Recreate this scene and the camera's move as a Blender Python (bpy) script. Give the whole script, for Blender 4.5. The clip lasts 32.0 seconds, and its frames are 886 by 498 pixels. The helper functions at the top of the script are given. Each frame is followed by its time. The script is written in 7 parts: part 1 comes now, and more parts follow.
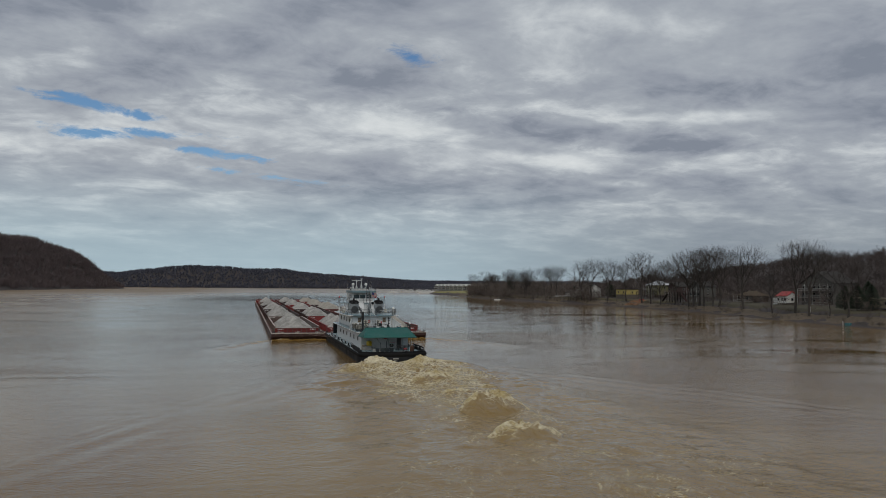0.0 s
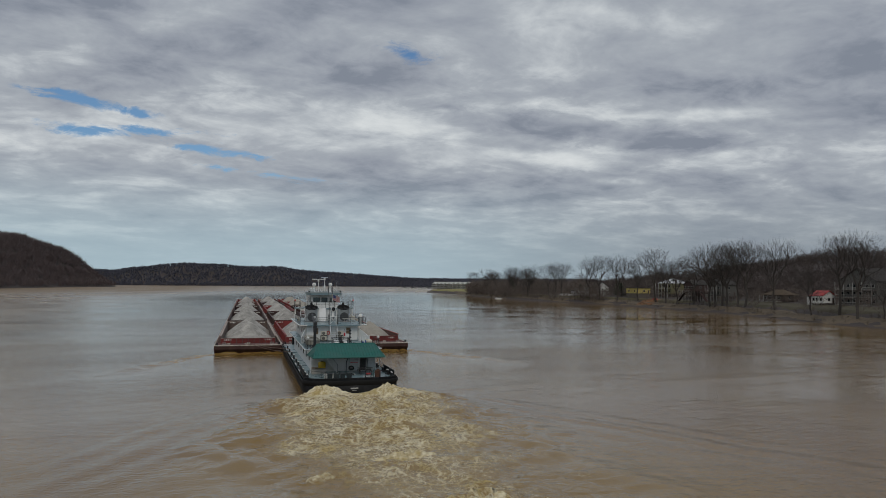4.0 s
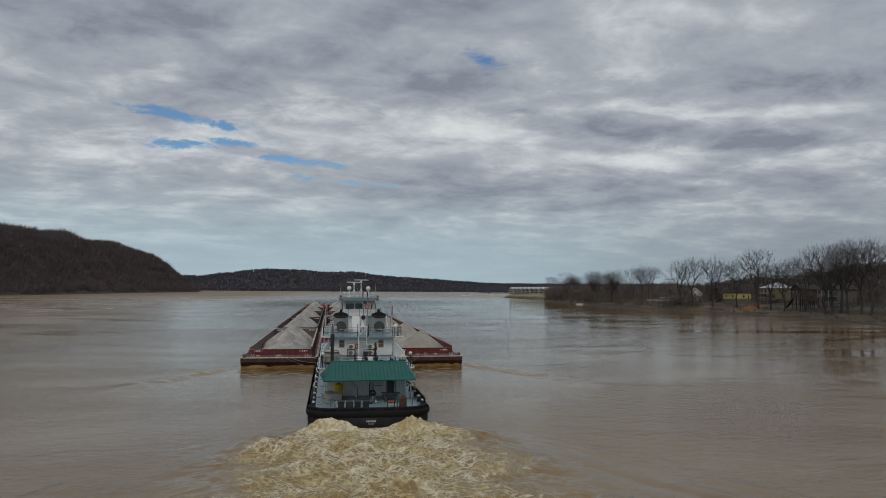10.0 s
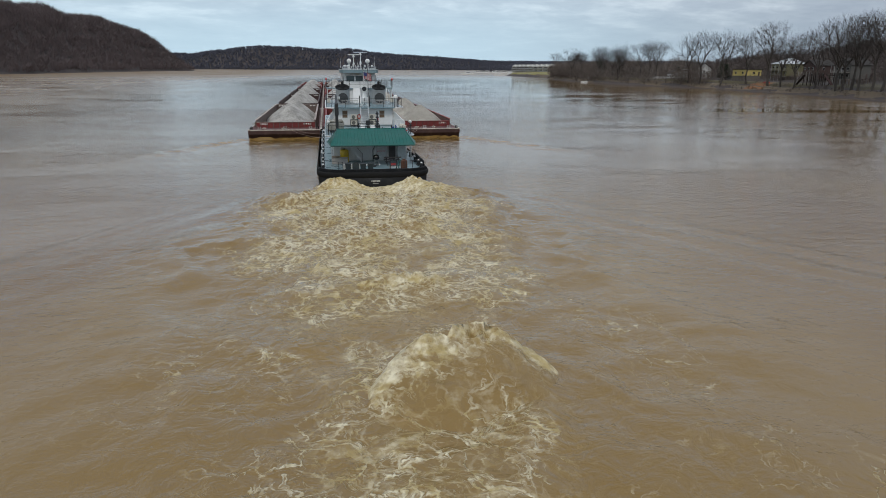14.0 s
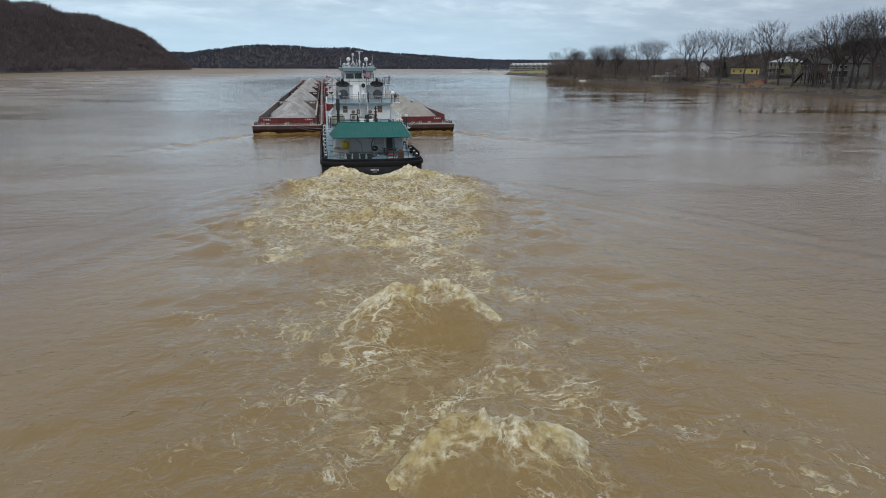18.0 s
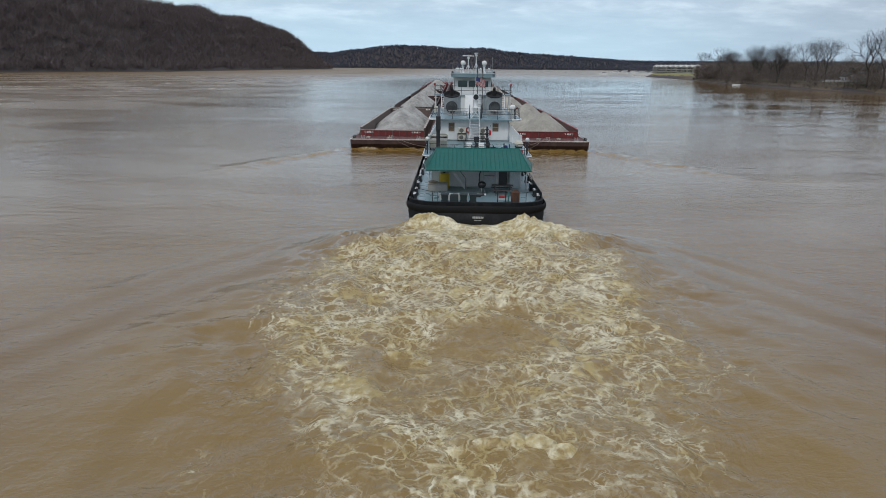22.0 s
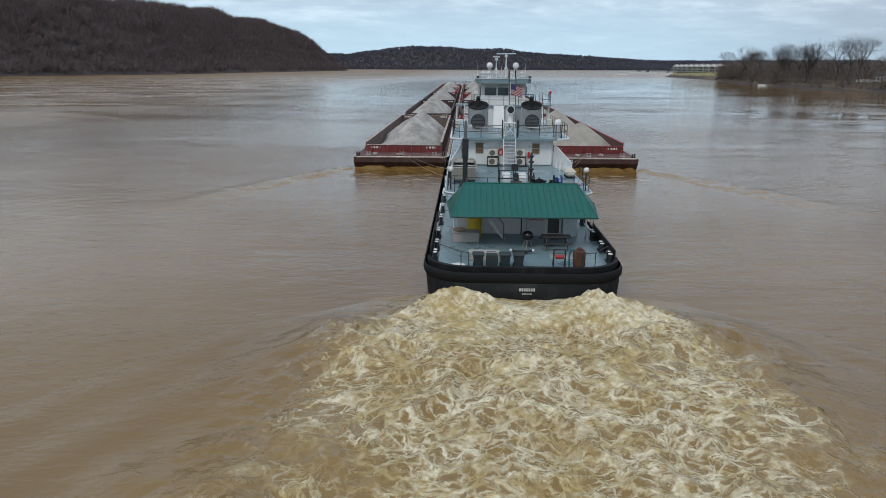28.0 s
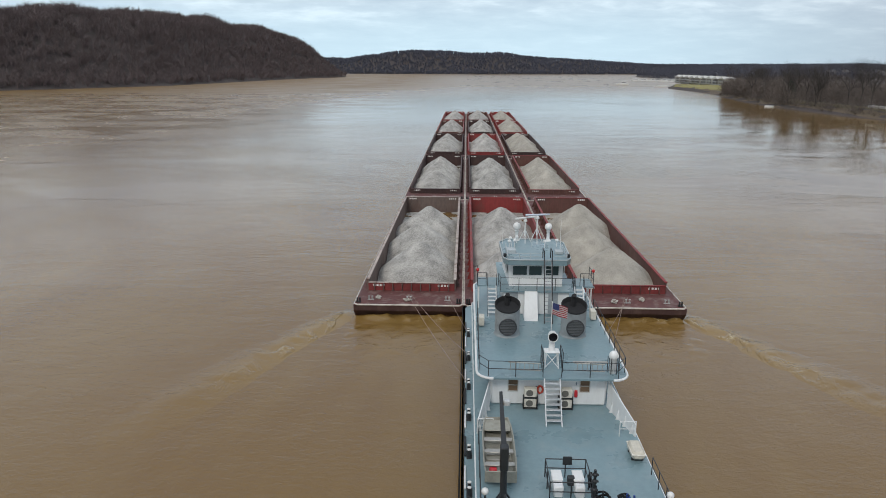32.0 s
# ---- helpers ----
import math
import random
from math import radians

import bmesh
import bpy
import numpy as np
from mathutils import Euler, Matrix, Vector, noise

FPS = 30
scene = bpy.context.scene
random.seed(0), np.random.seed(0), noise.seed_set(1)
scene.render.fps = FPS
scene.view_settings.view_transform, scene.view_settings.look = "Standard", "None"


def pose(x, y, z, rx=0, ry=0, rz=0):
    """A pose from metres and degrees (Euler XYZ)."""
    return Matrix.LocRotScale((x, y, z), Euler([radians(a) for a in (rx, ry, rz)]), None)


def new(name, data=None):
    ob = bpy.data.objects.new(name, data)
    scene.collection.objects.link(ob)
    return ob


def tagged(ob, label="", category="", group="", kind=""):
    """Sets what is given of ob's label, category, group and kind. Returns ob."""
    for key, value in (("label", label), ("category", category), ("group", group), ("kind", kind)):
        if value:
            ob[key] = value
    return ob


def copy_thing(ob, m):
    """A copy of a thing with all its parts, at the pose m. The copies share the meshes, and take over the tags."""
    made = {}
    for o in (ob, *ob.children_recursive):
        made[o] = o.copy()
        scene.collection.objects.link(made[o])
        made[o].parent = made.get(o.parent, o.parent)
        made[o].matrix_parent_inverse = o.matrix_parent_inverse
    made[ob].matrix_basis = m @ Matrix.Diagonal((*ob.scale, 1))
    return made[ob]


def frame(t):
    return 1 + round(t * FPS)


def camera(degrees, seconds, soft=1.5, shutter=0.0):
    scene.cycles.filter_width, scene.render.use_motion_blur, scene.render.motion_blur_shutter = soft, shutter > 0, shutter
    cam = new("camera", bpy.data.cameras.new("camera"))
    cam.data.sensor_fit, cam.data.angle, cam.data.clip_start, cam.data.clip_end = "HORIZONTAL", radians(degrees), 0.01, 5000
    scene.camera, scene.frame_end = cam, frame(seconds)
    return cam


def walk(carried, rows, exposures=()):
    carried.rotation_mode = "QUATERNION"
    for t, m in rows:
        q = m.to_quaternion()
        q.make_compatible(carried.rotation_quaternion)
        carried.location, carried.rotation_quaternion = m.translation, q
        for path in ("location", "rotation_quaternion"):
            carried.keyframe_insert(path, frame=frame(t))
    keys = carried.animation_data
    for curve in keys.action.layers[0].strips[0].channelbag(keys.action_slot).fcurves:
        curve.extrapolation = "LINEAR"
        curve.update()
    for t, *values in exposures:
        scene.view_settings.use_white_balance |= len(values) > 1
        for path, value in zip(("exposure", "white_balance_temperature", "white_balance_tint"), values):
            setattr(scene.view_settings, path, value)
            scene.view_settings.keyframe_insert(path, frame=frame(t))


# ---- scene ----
# The camera: a drone that follows the tow up the river. Seconds, place, turn.
PATH = [
    (0, -29.45, -169.28, 11.51, 93.165, -0.480, -16.812),
    (0.5, -28.76, -166.39, 11.56, 93.123, -0.481, -16.865),
    (1, -28.05, -163.42, 11.60, 93.081, -0.477, -16.898),
    (1.5, -27.24, -160.30, 11.64, 93.037, -0.474, -16.904),
    (2, -26.40, -156.95, 11.65, 93.003, -0.472, -16.939),
    (2.5, -25.36, -153.41, 11.70, 93.007, -0.462, -16.955),
    (3, -24.12, -149.53, 11.75, 92.981, -0.458, -16.968),
    (3.5, -22.67, -145.32, 11.85, 92.961, -0.453, -16.985),
    (5.5, -16.89, -127.47, 12.51, 92.995, -0.344, -17.045),
    (6, -15.87, -123.81, 12.72, 93.016, -0.342, -17.160),
    (6.1, -15.72, -123.29, 12.76, 93.028, -0.348, -16.201),
    (6.2, -15.57, -122.76, 12.80, 93.040, -0.355, -13.476),
    (6.3, -15.42, -122.24, 12.83, 93.053, -0.362, -12.113),
    (6.4, -15.27, -121.72, 12.87, 93.065, -0.368, -12.113),
    (6.5, -15.12, -121.20, 12.91, 93.077, -0.375, -12.114),
    (7, -14.58, -119.77, 12.88, 93.131, -0.414, -12.085),
    (7.5, -14.51, -119.14, 12.76, 93.153, -0.426, -12.069),
    (8, -14.71, -119.05, 12.59, 93.173, -0.420, -11.495),
    (8.5, -14.89, -119.30, 12.33, 93.271, -0.415, -10.771),
    (9, -15.01, -119.63, 12.10, 93.318, -0.412, -10.601),
    (9.5, -15.13, -119.98, 11.92, 93.353, -0.396, -10.550),
    (10, -15.18, -120.31, 11.76, 93.362, -0.389, -10.480),
    (10.1, -15.20, -120.37, 11.70, 93.181, -0.388, -10.471),
    (10.2, -15.22, -120.44, 11.64, 92.236, -0.387, -10.457),
    (10.3, -15.23, -120.50, 11.58, 90.750, -0.386, -10.439),
    (10.4, -15.25, -120.57, 11.52, 89.218, -0.385, -10.420),
    (10.5, -15.26, -120.63, 11.46, 88.858, -0.384, -10.410),
    (11, -15.40, -120.91, 11.29, 88.399, -0.376, -10.388),
    (11.1, -15.43, -120.98, 11.23, 87.674, -0.369, -10.389),
    (11.2, -15.45, -121.04, 11.17, 86.131, -0.361, -10.386),
    (11.3, -15.48, -121.11, 11.10, 84.226, -0.353, -10.380),
    (11.4, -15.50, -121.17, 11.04, 81.595, -0.343, -10.371),
    (11.5, -15.53, -121.24, 10.98, 79.327, -0.334, -10.364),
    (11.6, -15.57, -121.29, 10.96, 77.428, -0.325, -10.366),
    (11.7, -15.61, -121.34, 10.94, 75.882, -0.316, -10.369),
    (11.8, -15.65, -121.39, 10.92, 75.087, -0.309, -10.377),
    (12, -15.74, -121.50, 10.88, 74.911, -0.295, -10.402),
    (12.5, -15.85, -121.59, 10.92, 74.895, -0.287, -10.398),
    (13, -15.89, -121.49, 10.96, 74.831, -0.285, -10.418),
    (13.5, -15.93, -121.29, 10.97, 74.915, -0.282, -10.423),
    (14, -16.02, -121.09, 10.97, 74.892, -0.273, -10.454),
    (14.5, -16.13, -121.07, 11.06, 74.921, -0.253, -10.476),
    (16.5, -16.48, -121.78, 11.00, 74.917, -0.223, -10.540),
    (17, -16.48, -121.90, 10.96, 74.906, -0.226, -10.540),
    (17.5, -16.54, -121.84, 10.92, 74.889, -0.225, -10.577),
    (18, -16.53, -121.43, 10.86, 74.799, -0.214, -10.635),
    (18.5, -16.29, -120.49, 10.82, 74.797, -0.208, -10.640),
    (19, -15.89, -118.92, 10.84, 74.803, -0.211, -10.626),
    (19.5, -15.31, -116.63, 10.82, 74.783, -0.241, -10.607),
    (20, -14.54, -113.74, 10.86, 74.764, -0.314, -10.516),
    (20.1, -14.43, -113.04, 10.88, 74.775, -0.344, -10.295),
    (20.2, -14.32, -112.33, 10.90, 74.785, -0.375, -7.518),
    (20.3, -14.21, -111.63, 10.92, 74.796, -0.406, -1.868),
    (20.4, -14.09, -110.93, 10.93, 74.807, -0.437, 0.163),
    (20.5, -13.98, -110.22, 10.95, 74.818, -0.467, 0.171),
    (21, -13.08, -106.36, 11.08, 74.804, -0.550, 0.385),
    (21.5, -12.31, -102.28, 11.25, 74.778, -0.577, 0.407),
    (22, -11.55, -98.24, 11.44, 74.760, -0.550, 0.490),
    (22.5, -10.95, -94.52, 11.68, 74.927, -0.472, 0.641),
    (23, -10.54, -91.46, 11.92, 74.970, -0.373, 1.468),
    (23.5, -10.06, -89.31, 12.12, 75.022, -0.286, 1.457),
    (24, -9.52, -88.14, 12.15, 75.120, -0.233, 1.554),
    (24.5, -9.10, -87.68, 12.03, 75.021, -0.212, 1.569),
    (25, -8.80, -87.34, 11.86, 75.058, -0.210, 1.587),
    (25.5, -8.51, -86.54, 11.75, 75.078, -0.206, 1.624),
    (27.5, -7.20, -80.57, 11.60, 74.852, -0.184, 1.901),
    (28, -6.91, -78.99, 11.67, 74.818, -0.226, 1.930),
    (28.5, -6.68, -77.43, 11.84, 74.715, -0.291, 1.927),
    (29, -6.48, -75.66, 12.68, 74.576, -0.344, 1.890),
    (29.5, -6.29, -73.61, 14.34, 74.678, -0.363, 1.904),
    (30, -6.12, -71.45, 16.33, 74.720, -0.344, 1.901),
    (30.5, -5.92, -69.11, 18.32, 74.775, -0.297, 1.941),
    (31, -5.72, -66.63, 20.33, 74.828, -0.237, 1.944),
    (31.5, -5.58, -64.09, 22.37, 74.826, -0.183, 1.961),
    (32, -5.42, -61.45, 24.38, 74.843, -0.157, 1.952),
]
FLEET = [
    (0, -6.37, -27.44, -0.60),
    (1, -6.80, -26.67, -0.57),
    (2, -7.23, -25.93, -0.57),
    (3, -7.66, -25.22, -0.62),
    (3.5, -7.87, -24.88, -0.66),
    (5.5, -8.68, -23.55, -0.85),
    (6, -8.86, -23.20, -0.88),
    (7, -9.16, -22.43, -0.92),
    (8, -9.38, -21.57, -0.93),
    (9, -9.56, -20.65, -0.95),
    (10, -9.69, -19.68, -0.97),
    (11, -9.79, -18.67, -0.96),
    (12, -9.86, -17.59, -0.94),
    (13, -9.90, -16.45, -0.91),
    (14, -9.94, -15.24, -0.89),
    (14.5, -9.95, -14.60, -0.89),
    (16.5, -9.99, -11.99, -0.87),
    (17, -9.98, -11.33, -0.86),
    (18, -9.92, -10.06, -0.83),
    (19, -9.79, -8.88, -0.77),
    (20, -9.55, -7.85, -0.71),
    (21, -9.18, -6.98, -0.64),
    (22, -8.63, -6.24, -0.57),
    (23, -7.91, -5.59, -0.50),
    (24, -7.10, -4.93, -0.41),
    (25, -6.22, -4.26, -0.31),
    (25.5, -5.77, -3.94, -0.25),
    (27.5, -3.93, -2.74, -0.04),
    (28, -3.47, -2.44, 0.00),
    (29, -2.55, -1.84, 0.04),
    (30, -1.66, -1.24, 0.01),
    (31, -0.82, -0.62, -0.01),
    (32, 0.00, 0.00, 0.00),
]
cam = camera(66.6, 32.0, soft=0.9)
walk(cam, [(t, pose(x, y, z, rx, ry, rz)) for t, x, y, z, rx, ry, rz in PATH],
     exposures=[(0, -0.38, 6860, 10), (10, -0.38, 6860, 10), (11.3, -0.16, 6900, 10), (12, 0.19, 7050, 10), (13, 0.19, 6760, 10), (17, 0.20, 6380, 10), (20, 0.22, 6340, 10), (28, 0.25, 6330, 10), (32, 0.42, 6680, 10)])

# World: high broken overcast over a pale horizon.
SUN_EL, SUN_AZ = 46.0, 200.0
world = bpy.data.worlds.new("overcast_sky")
scene.world = world
world.use_nodes = True


def build_sky():
    nt = world.node_tree
    nt.nodes.clear()
    N, L = nt.nodes.new, nt.links.new
    out, bg = N("ShaderNodeOutputWorld"), N("ShaderNodeBackground")
    bg.inputs["Strength"].default_value = 1.12
    L(bg.outputs[0], out.inputs[0])
    sky = N("ShaderNodeTexSky")
    sky.sky_type, sky.sun_disc = "NISHITA", False
    sky.sun_elevation, sky.sun_rotation = radians(SUN_EL), radians(SUN_AZ)
    clear = N("ShaderNodeVectorMath")
    clear.operation = "SCALE"
    clear.inputs[3].default_value = 0.10
    deep = N("ShaderNodeVectorMath")
    deep.operation = "MULTIPLY"
    deep.inputs[1].default_value = (0.64, 0.87, 1.06)
    L(sky.outputs[0], deep.inputs[0]), L(deep.outputs[0], clear.inputs[0])
    co, sep = N("ShaderNodeTexCoord"), N("ShaderNodeSeparateXYZ")
    L(co.outputs["Generated"], sep.inputs[0])

    def m(op, a, b=0.0, c=None, clamp=False):
        n = N("ShaderNodeMath")
        n.operation, n.use_clamp = op, clamp
        for i, v in enumerate((a, b, c)):
            if v is None:
                continue
            if isinstance(v, (int, float)):
                n.inputs[i].default_value = v
            else:
                L(v, n.inputs[i])
        return n.outputs[0]

    up = m("MAXIMUM", sep.outputs[2], 0.0)
    dist = m("DIVIDE", 1.0, m("ADD", up, 0.17))
    flat = N("ShaderNodeCombineXYZ")
    L(m("MULTIPLY", sep.outputs[0], dist), flat.inputs[0])
    L(m("MULTIPLY", sep.outputs[1], dist), flat.inputs[1])

    def cloud(scale, detail, rough, dist_, off, sx=1.0):
        mp = N("ShaderNodeMapping")
        mp.inputs["Location"].default_value = off
        mp.inputs["Rotation"].default_value = (0, 0, radians(-14))
        mp.inputs["Scale"].default_value = (sx, 1.0, 1.0)
        L(flat.outputs[0], mp.inputs[0])
        n = N("ShaderNodeTexNoise")
        n.inputs["Scale"].default_value = scale
        n.inputs["Detail"].default_value = detail
        n.inputs["Roughness"].default_value = rough
        n.inputs["Distortion"].default_value = dist_
        L(mp.outputs[0], n.inputs["Vector"])
        return n.outputs[0]

    tex = cloud(2.9, 10, 0.58, 0.25, (1.7, 2.2, 0), 0.85)
    puff = cloud(7.5, 7, 0.6, 0.5, (4.3, 8.1, 0), 0.9)
    big = cloud(1.0, 4, 0.5, 0.3, (9.4, 1.2, 0), 0.7)
    # plane of the sky ahead, upriver: sideways and upward slope of the line of sight
    turn_ = radians(17.16)
    ahead = m("ADD", m("MULTIPLY", sep.outputs[0], math.sin(turn_)), m("MULTIPLY", sep.outputs[1], math.cos(turn_)))
    across = m("SUBTRACT", m("MULTIPLY", sep.outputs[0], math.cos(turn_)), m("MULTIPLY", sep.outputs[1], math.sin(turn_)))
    front = m("MAXIMUM", ahead, 0.05)
    px, pz = m("DIVIDE", across, front), m("DIVIDE", sep.outputs[2], front)
    wob = m("MULTIPLY", m("SUBTRACT", puff, 0.5), 0.9)

    def bank(cx, cz, rx, rz, tilt=0.0):
        """1 in the middle of an oblong stretch of cloud, 0 outside it."""
        ax = m("SUBTRACT", px, cx)
        dx = m("DIVIDE", ax, rx)
        dz = m("DIVIDE", m("SUBTRACT", m("SUBTRACT", pz, cz), m("MULTIPLY", ax, tilt)), rz)
        return m("SQRT", m("ADD", m("MULTIPLY", dx, dx), m("MULTIPLY", dz, dz)))

    def soft(d, lo, hi):
        n = N("ShaderNodeMapRange")
        n.interpolation_type = "SMOOTHSTEP"
        n.inputs[1].default_value, n.inputs[2].default_value = lo, hi
        n.inputs[3].default_value, n.inputs[4].default_value = 1.0, 0.0
        L(d, n.inputs[0])
        return n.outputs[0]

    bright = m("ADD", m("ADD", m("MULTIPLY", tex, 0.72), m("MULTIPLY", big, 0.40)), m("MULTIPLY", puff, 0.25))
    # long dark bellies and sunlit edges of the cloud deck
    for cx, cz, rx, rz, tilt, w in (
            (0.24, 0.228, 0.26, 0.026, -0.10, -0.17), (-0.36, 0.325, 0.34, 0.052, -0.05, -0.06), (-0.16, 0.293, 0.26, 0.045, 0, -0.06),
            (0.35, 0.285, 0.22, 0.022, 0.10, -0.09), (0.61, 0.325, 0.16, 0.05, 0.2, -0.03), (-0.13, 0.133, 0.16, 0.014, -0.12, -0.09),
            (0.18, 0.145, 0.30, 0.035, 0, -0.05), (-0.6, 0.42, 0.22, 0.03, 0, -0.08), (0.22, 0.385, 0.34, 0.06, -0.08, 0.09),
            (-0.07, 0.218, 0.26, 0.038, -0.03, 0.07), (0.40, 0.256, 0.22, 0.012, 0.05, 0.10), (0.13, 0.190, 0.16, 0.014, -0.05, 0.09),
            (-0.43, 0.135, 0.38, 0.035, 0.02, 0.06), (0.47, 0.212, 0.11, 0.018, 0.2, 0.07), (0.26, 0.155, 0.05, 0.008, 0, 0.16)):
        bright = m("ADD", bright, m("MULTIPLY", soft(m("ADD", bank(cx, cz, rx, rz, tilt), wob), 0.25, 1.2), w))
    ramp = N("ShaderNodeValToRGB")
    e = ramp.color_ramp.elements
    e[0].position, e[0].color = 0.51, (0.243, 0.285, 0.363, 1)
    e[1].position, e[1].color = 1.0, (0.86, 0.92, 0.97, 1)
    for p_, c_ in ((0.595, (0.325, 0.37, 0.452, 1)), (0.705, (0.417, 0.47, 0.545, 1)), (0.782, (0.55, 0.61, 0.68, 1)), (0.85, (0.682, 0.745, 0.803, 1))):
        el = e.new(p_)
        el.color = c_
    L(bright, ramp.inputs[0])
    # rifts of open blue, ragged at their edges
    hole = None
    shred = m("MULTIPLY", m("SUBTRACT", cloud(6.0, 9, 0.66, 0.4, (5.1, 0.7, 0), 0.85), 0.5), 9.0)
    for cx, cz, rx, rz, tilt in ((-0.055, 0.345, 0.024, 0.010, -0.35), (-0.56, 0.275, 0.040, 0.006, -0.2), (-0.46, 0.250, 0.035, 0.005, -0.25),
                                 (-0.50, 0.226, 0.10, 0.006, -0.05), (-0.37, 0.200, 0.06, 0.005, -0.15), (-0.25, 0.160, 0.06, 0.004, -0.12)):
        d = bank(cx, cz, rx, rz, tilt)
        hole = d if hole is None else m("MINIMUM", hole, d)
    ragged = m("SUBTRACT", 1.0, soft(m("ADD", hole, shred), 0.0, 1.6))
    mix = N("ShaderNodeMix")
    mix.data_type = "RGBA"
    L(ragged, mix.inputs[0])
    L(clear.outputs[0], mix.inputs[6])
    L(ramp.outputs[0], mix.inputs[7])
    # towards the horizon the layer thins out into a pale blue band
    haze = N("ShaderNodeMapRange")
    haze.interpolation_type = "SMOOTHSTEP"
    haze.inputs[1].default_value, haze.inputs[2].default_value = 0.015, 0.18
    haze.inputs[3].default_value, haze.inputs[4].default_value = 0.9, 0.0
    L(up, haze.inputs[0])
    band = N("ShaderNodeMix")
    band.data_type = "RGBA"
    L(haze.outputs[0], band.inputs[0])
    L(mix.outputs[2], band.inputs[6])
    # heavier, greyer cloud over the right bank
    flatlen = m("SQRT", m("ADD", m("MULTIPLY", sep.outputs[0], sep.outputs[0]), m("MULTIPLY", sep.outputs[1], sep.outputs[1])))
    east = N("ShaderNodeMapRange")
    east.interpolation_type = "SMOOTHSTEP"
    east.inputs[1].default_value, east.inputs[2].default_value = 0.15, 0.7
    L(m("DIVIDE", sep.outputs[0], m("MAXIMUM", flatlen, 0.001)), east.inputs[0])
    pale = N("ShaderNodeMix")
    pale.data_type = "RGBA"
    L(east.outputs[0], pale.inputs[0])
    pale.inputs[6].default_value, pale.inputs[7].default_value = (0.41, 0.56, 0.66, 1), (0.27, 0.33, 0.395, 1)
    L(pale.outputs[2], band.inputs[7])
    L(band.outputs[2], bg.inputs[0])


build_sky()
sun = new("sun", bpy.data.lights.new("sun", "SUN"))
sun.data.energy, sun.data.angle, sun.data.color = 0.9, radians(16), (1.0, 0.95, 0.88)
sun.matrix_world = pose(0, 0, 0, 90 - SUN_EL, 0, 180 - SUN_AZ)

# ---- materials ----
MATS = {}


def mat(name, color, rough=0.6, metal=0.0, var=0.25, fine=9.0, coarse=0.7, bump=0.15, dirt=None, dirt_amount=0.0, rand=0.0, stretch=(1, 1, 1), spec=0.5):
    """Painted or natural surface with fine and coarse variation, dirt patches and relief."""
    if name in MATS:
        return MATS[name]
    mt = bpy.data.materials.new(name)
    mt.use_nodes = True
    nt = mt.node_tree
    N, L = nt.nodes.new, nt.links.new
    bs = nt.nodes["Principled BSDF"]
    bs.inputs["Metallic"].default_value = metal
    bs.inputs["Specular IOR Level"].default_value = spec
    co, mp = N("ShaderNodeTexCoord"), N("ShaderNodeMapping")
    mp.inputs["Scale"].default_value = stretch
    L(co.outputs["Object"], mp.inputs[0])

    def noise_(scale, detail, off):
        n = N("ShaderNodeTexNoise")
        n.inputs["Scale"].default_value, n.inputs["Detail"].default_value = scale, detail
        n.inputs["Roughness"].default_value = 0.62
        L(mp.outputs[0], n.inputs["Vector"])
        return n.outputs[0]

    a, b = noise_(fine, 5, 0), noise_(coarse, 4, 1)
    both = N("ShaderNodeMath")
    both.operation = "ADD"
    L(a, both.inputs[0]), L(b, both.inputs[1])
    rng = N("ShaderNodeMapRange")
    rng.inputs[1].default_value, rng.inputs[2].default_value = 0.6, 1.4
    rng.inputs[3].default_value, rng.inputs[4].default_value = 1.0 - var, 1.0 + var
    L(both.outputs[0], rng.inputs[0])
    val = rng.outputs[0]
    if rand:
        info, r2, mu = N("ShaderNodeObjectInfo"), N("ShaderNodeMapRange"), N("ShaderNodeMath")
        r2.inputs[3].default_value, r2.inputs[4].default_value = 1.0 - rand, 1.0 + rand
        mu.operation = "MULTIPLY"
        L(info.outputs["Random"], r2.inputs[0]), L(r2.outputs[0], mu.inputs[0]), L(val, mu.inputs[1])
        val = mu.outputs[0]
    sc = N("ShaderNodeVectorMath")
    sc.operation = "SCALE"
    sc.inputs[0].default_value = color
    L(val, sc.inputs[3])
    col = sc.outputs[0]
    if dirt:
        mx, dr = N("ShaderNodeMix"), N("ShaderNodeMapRange")
        mx.data_type = "RGBA"
        d = noise_(coarse * 2.3, 8, 2)
        dr.inputs[1].default_value, dr.inputs[2].default_value = 0.5, 0.72
        dr.inputs[4].default_value = dirt_amount
        L(d, dr.inputs[0]), L(dr.outputs[0], mx.inputs[0]), L(col, mx.inputs[6])
        mx.inputs[7].default_value = (*dirt, 1)
        col = mx.outputs[2]
    L(col, bs.inputs["Base Color"])
    rr = N("ShaderNodeMapRange")
    rr.inputs[1].default_value, rr.inputs[2].default_value = 0.3, 0.7
    rr.inputs[3].default_value, rr.inputs[4].default_value = max(rough - 0.12, 0.03), min(rough + 0.12, 1.0)
    L(b, rr.inputs[0]), L(rr.outputs[0], bs.inputs["Roughness"])
    if bump:
        bp = N("ShaderNodeBump")
        bp.inputs["Strength"].default_value, bp.inputs["Distance"].default_value = bump, 0.05
        L(a, bp.inputs["Height"]), L(bp.outputs[0], bs.inputs["Normal"])
    MATS[name] = mt
    return mt


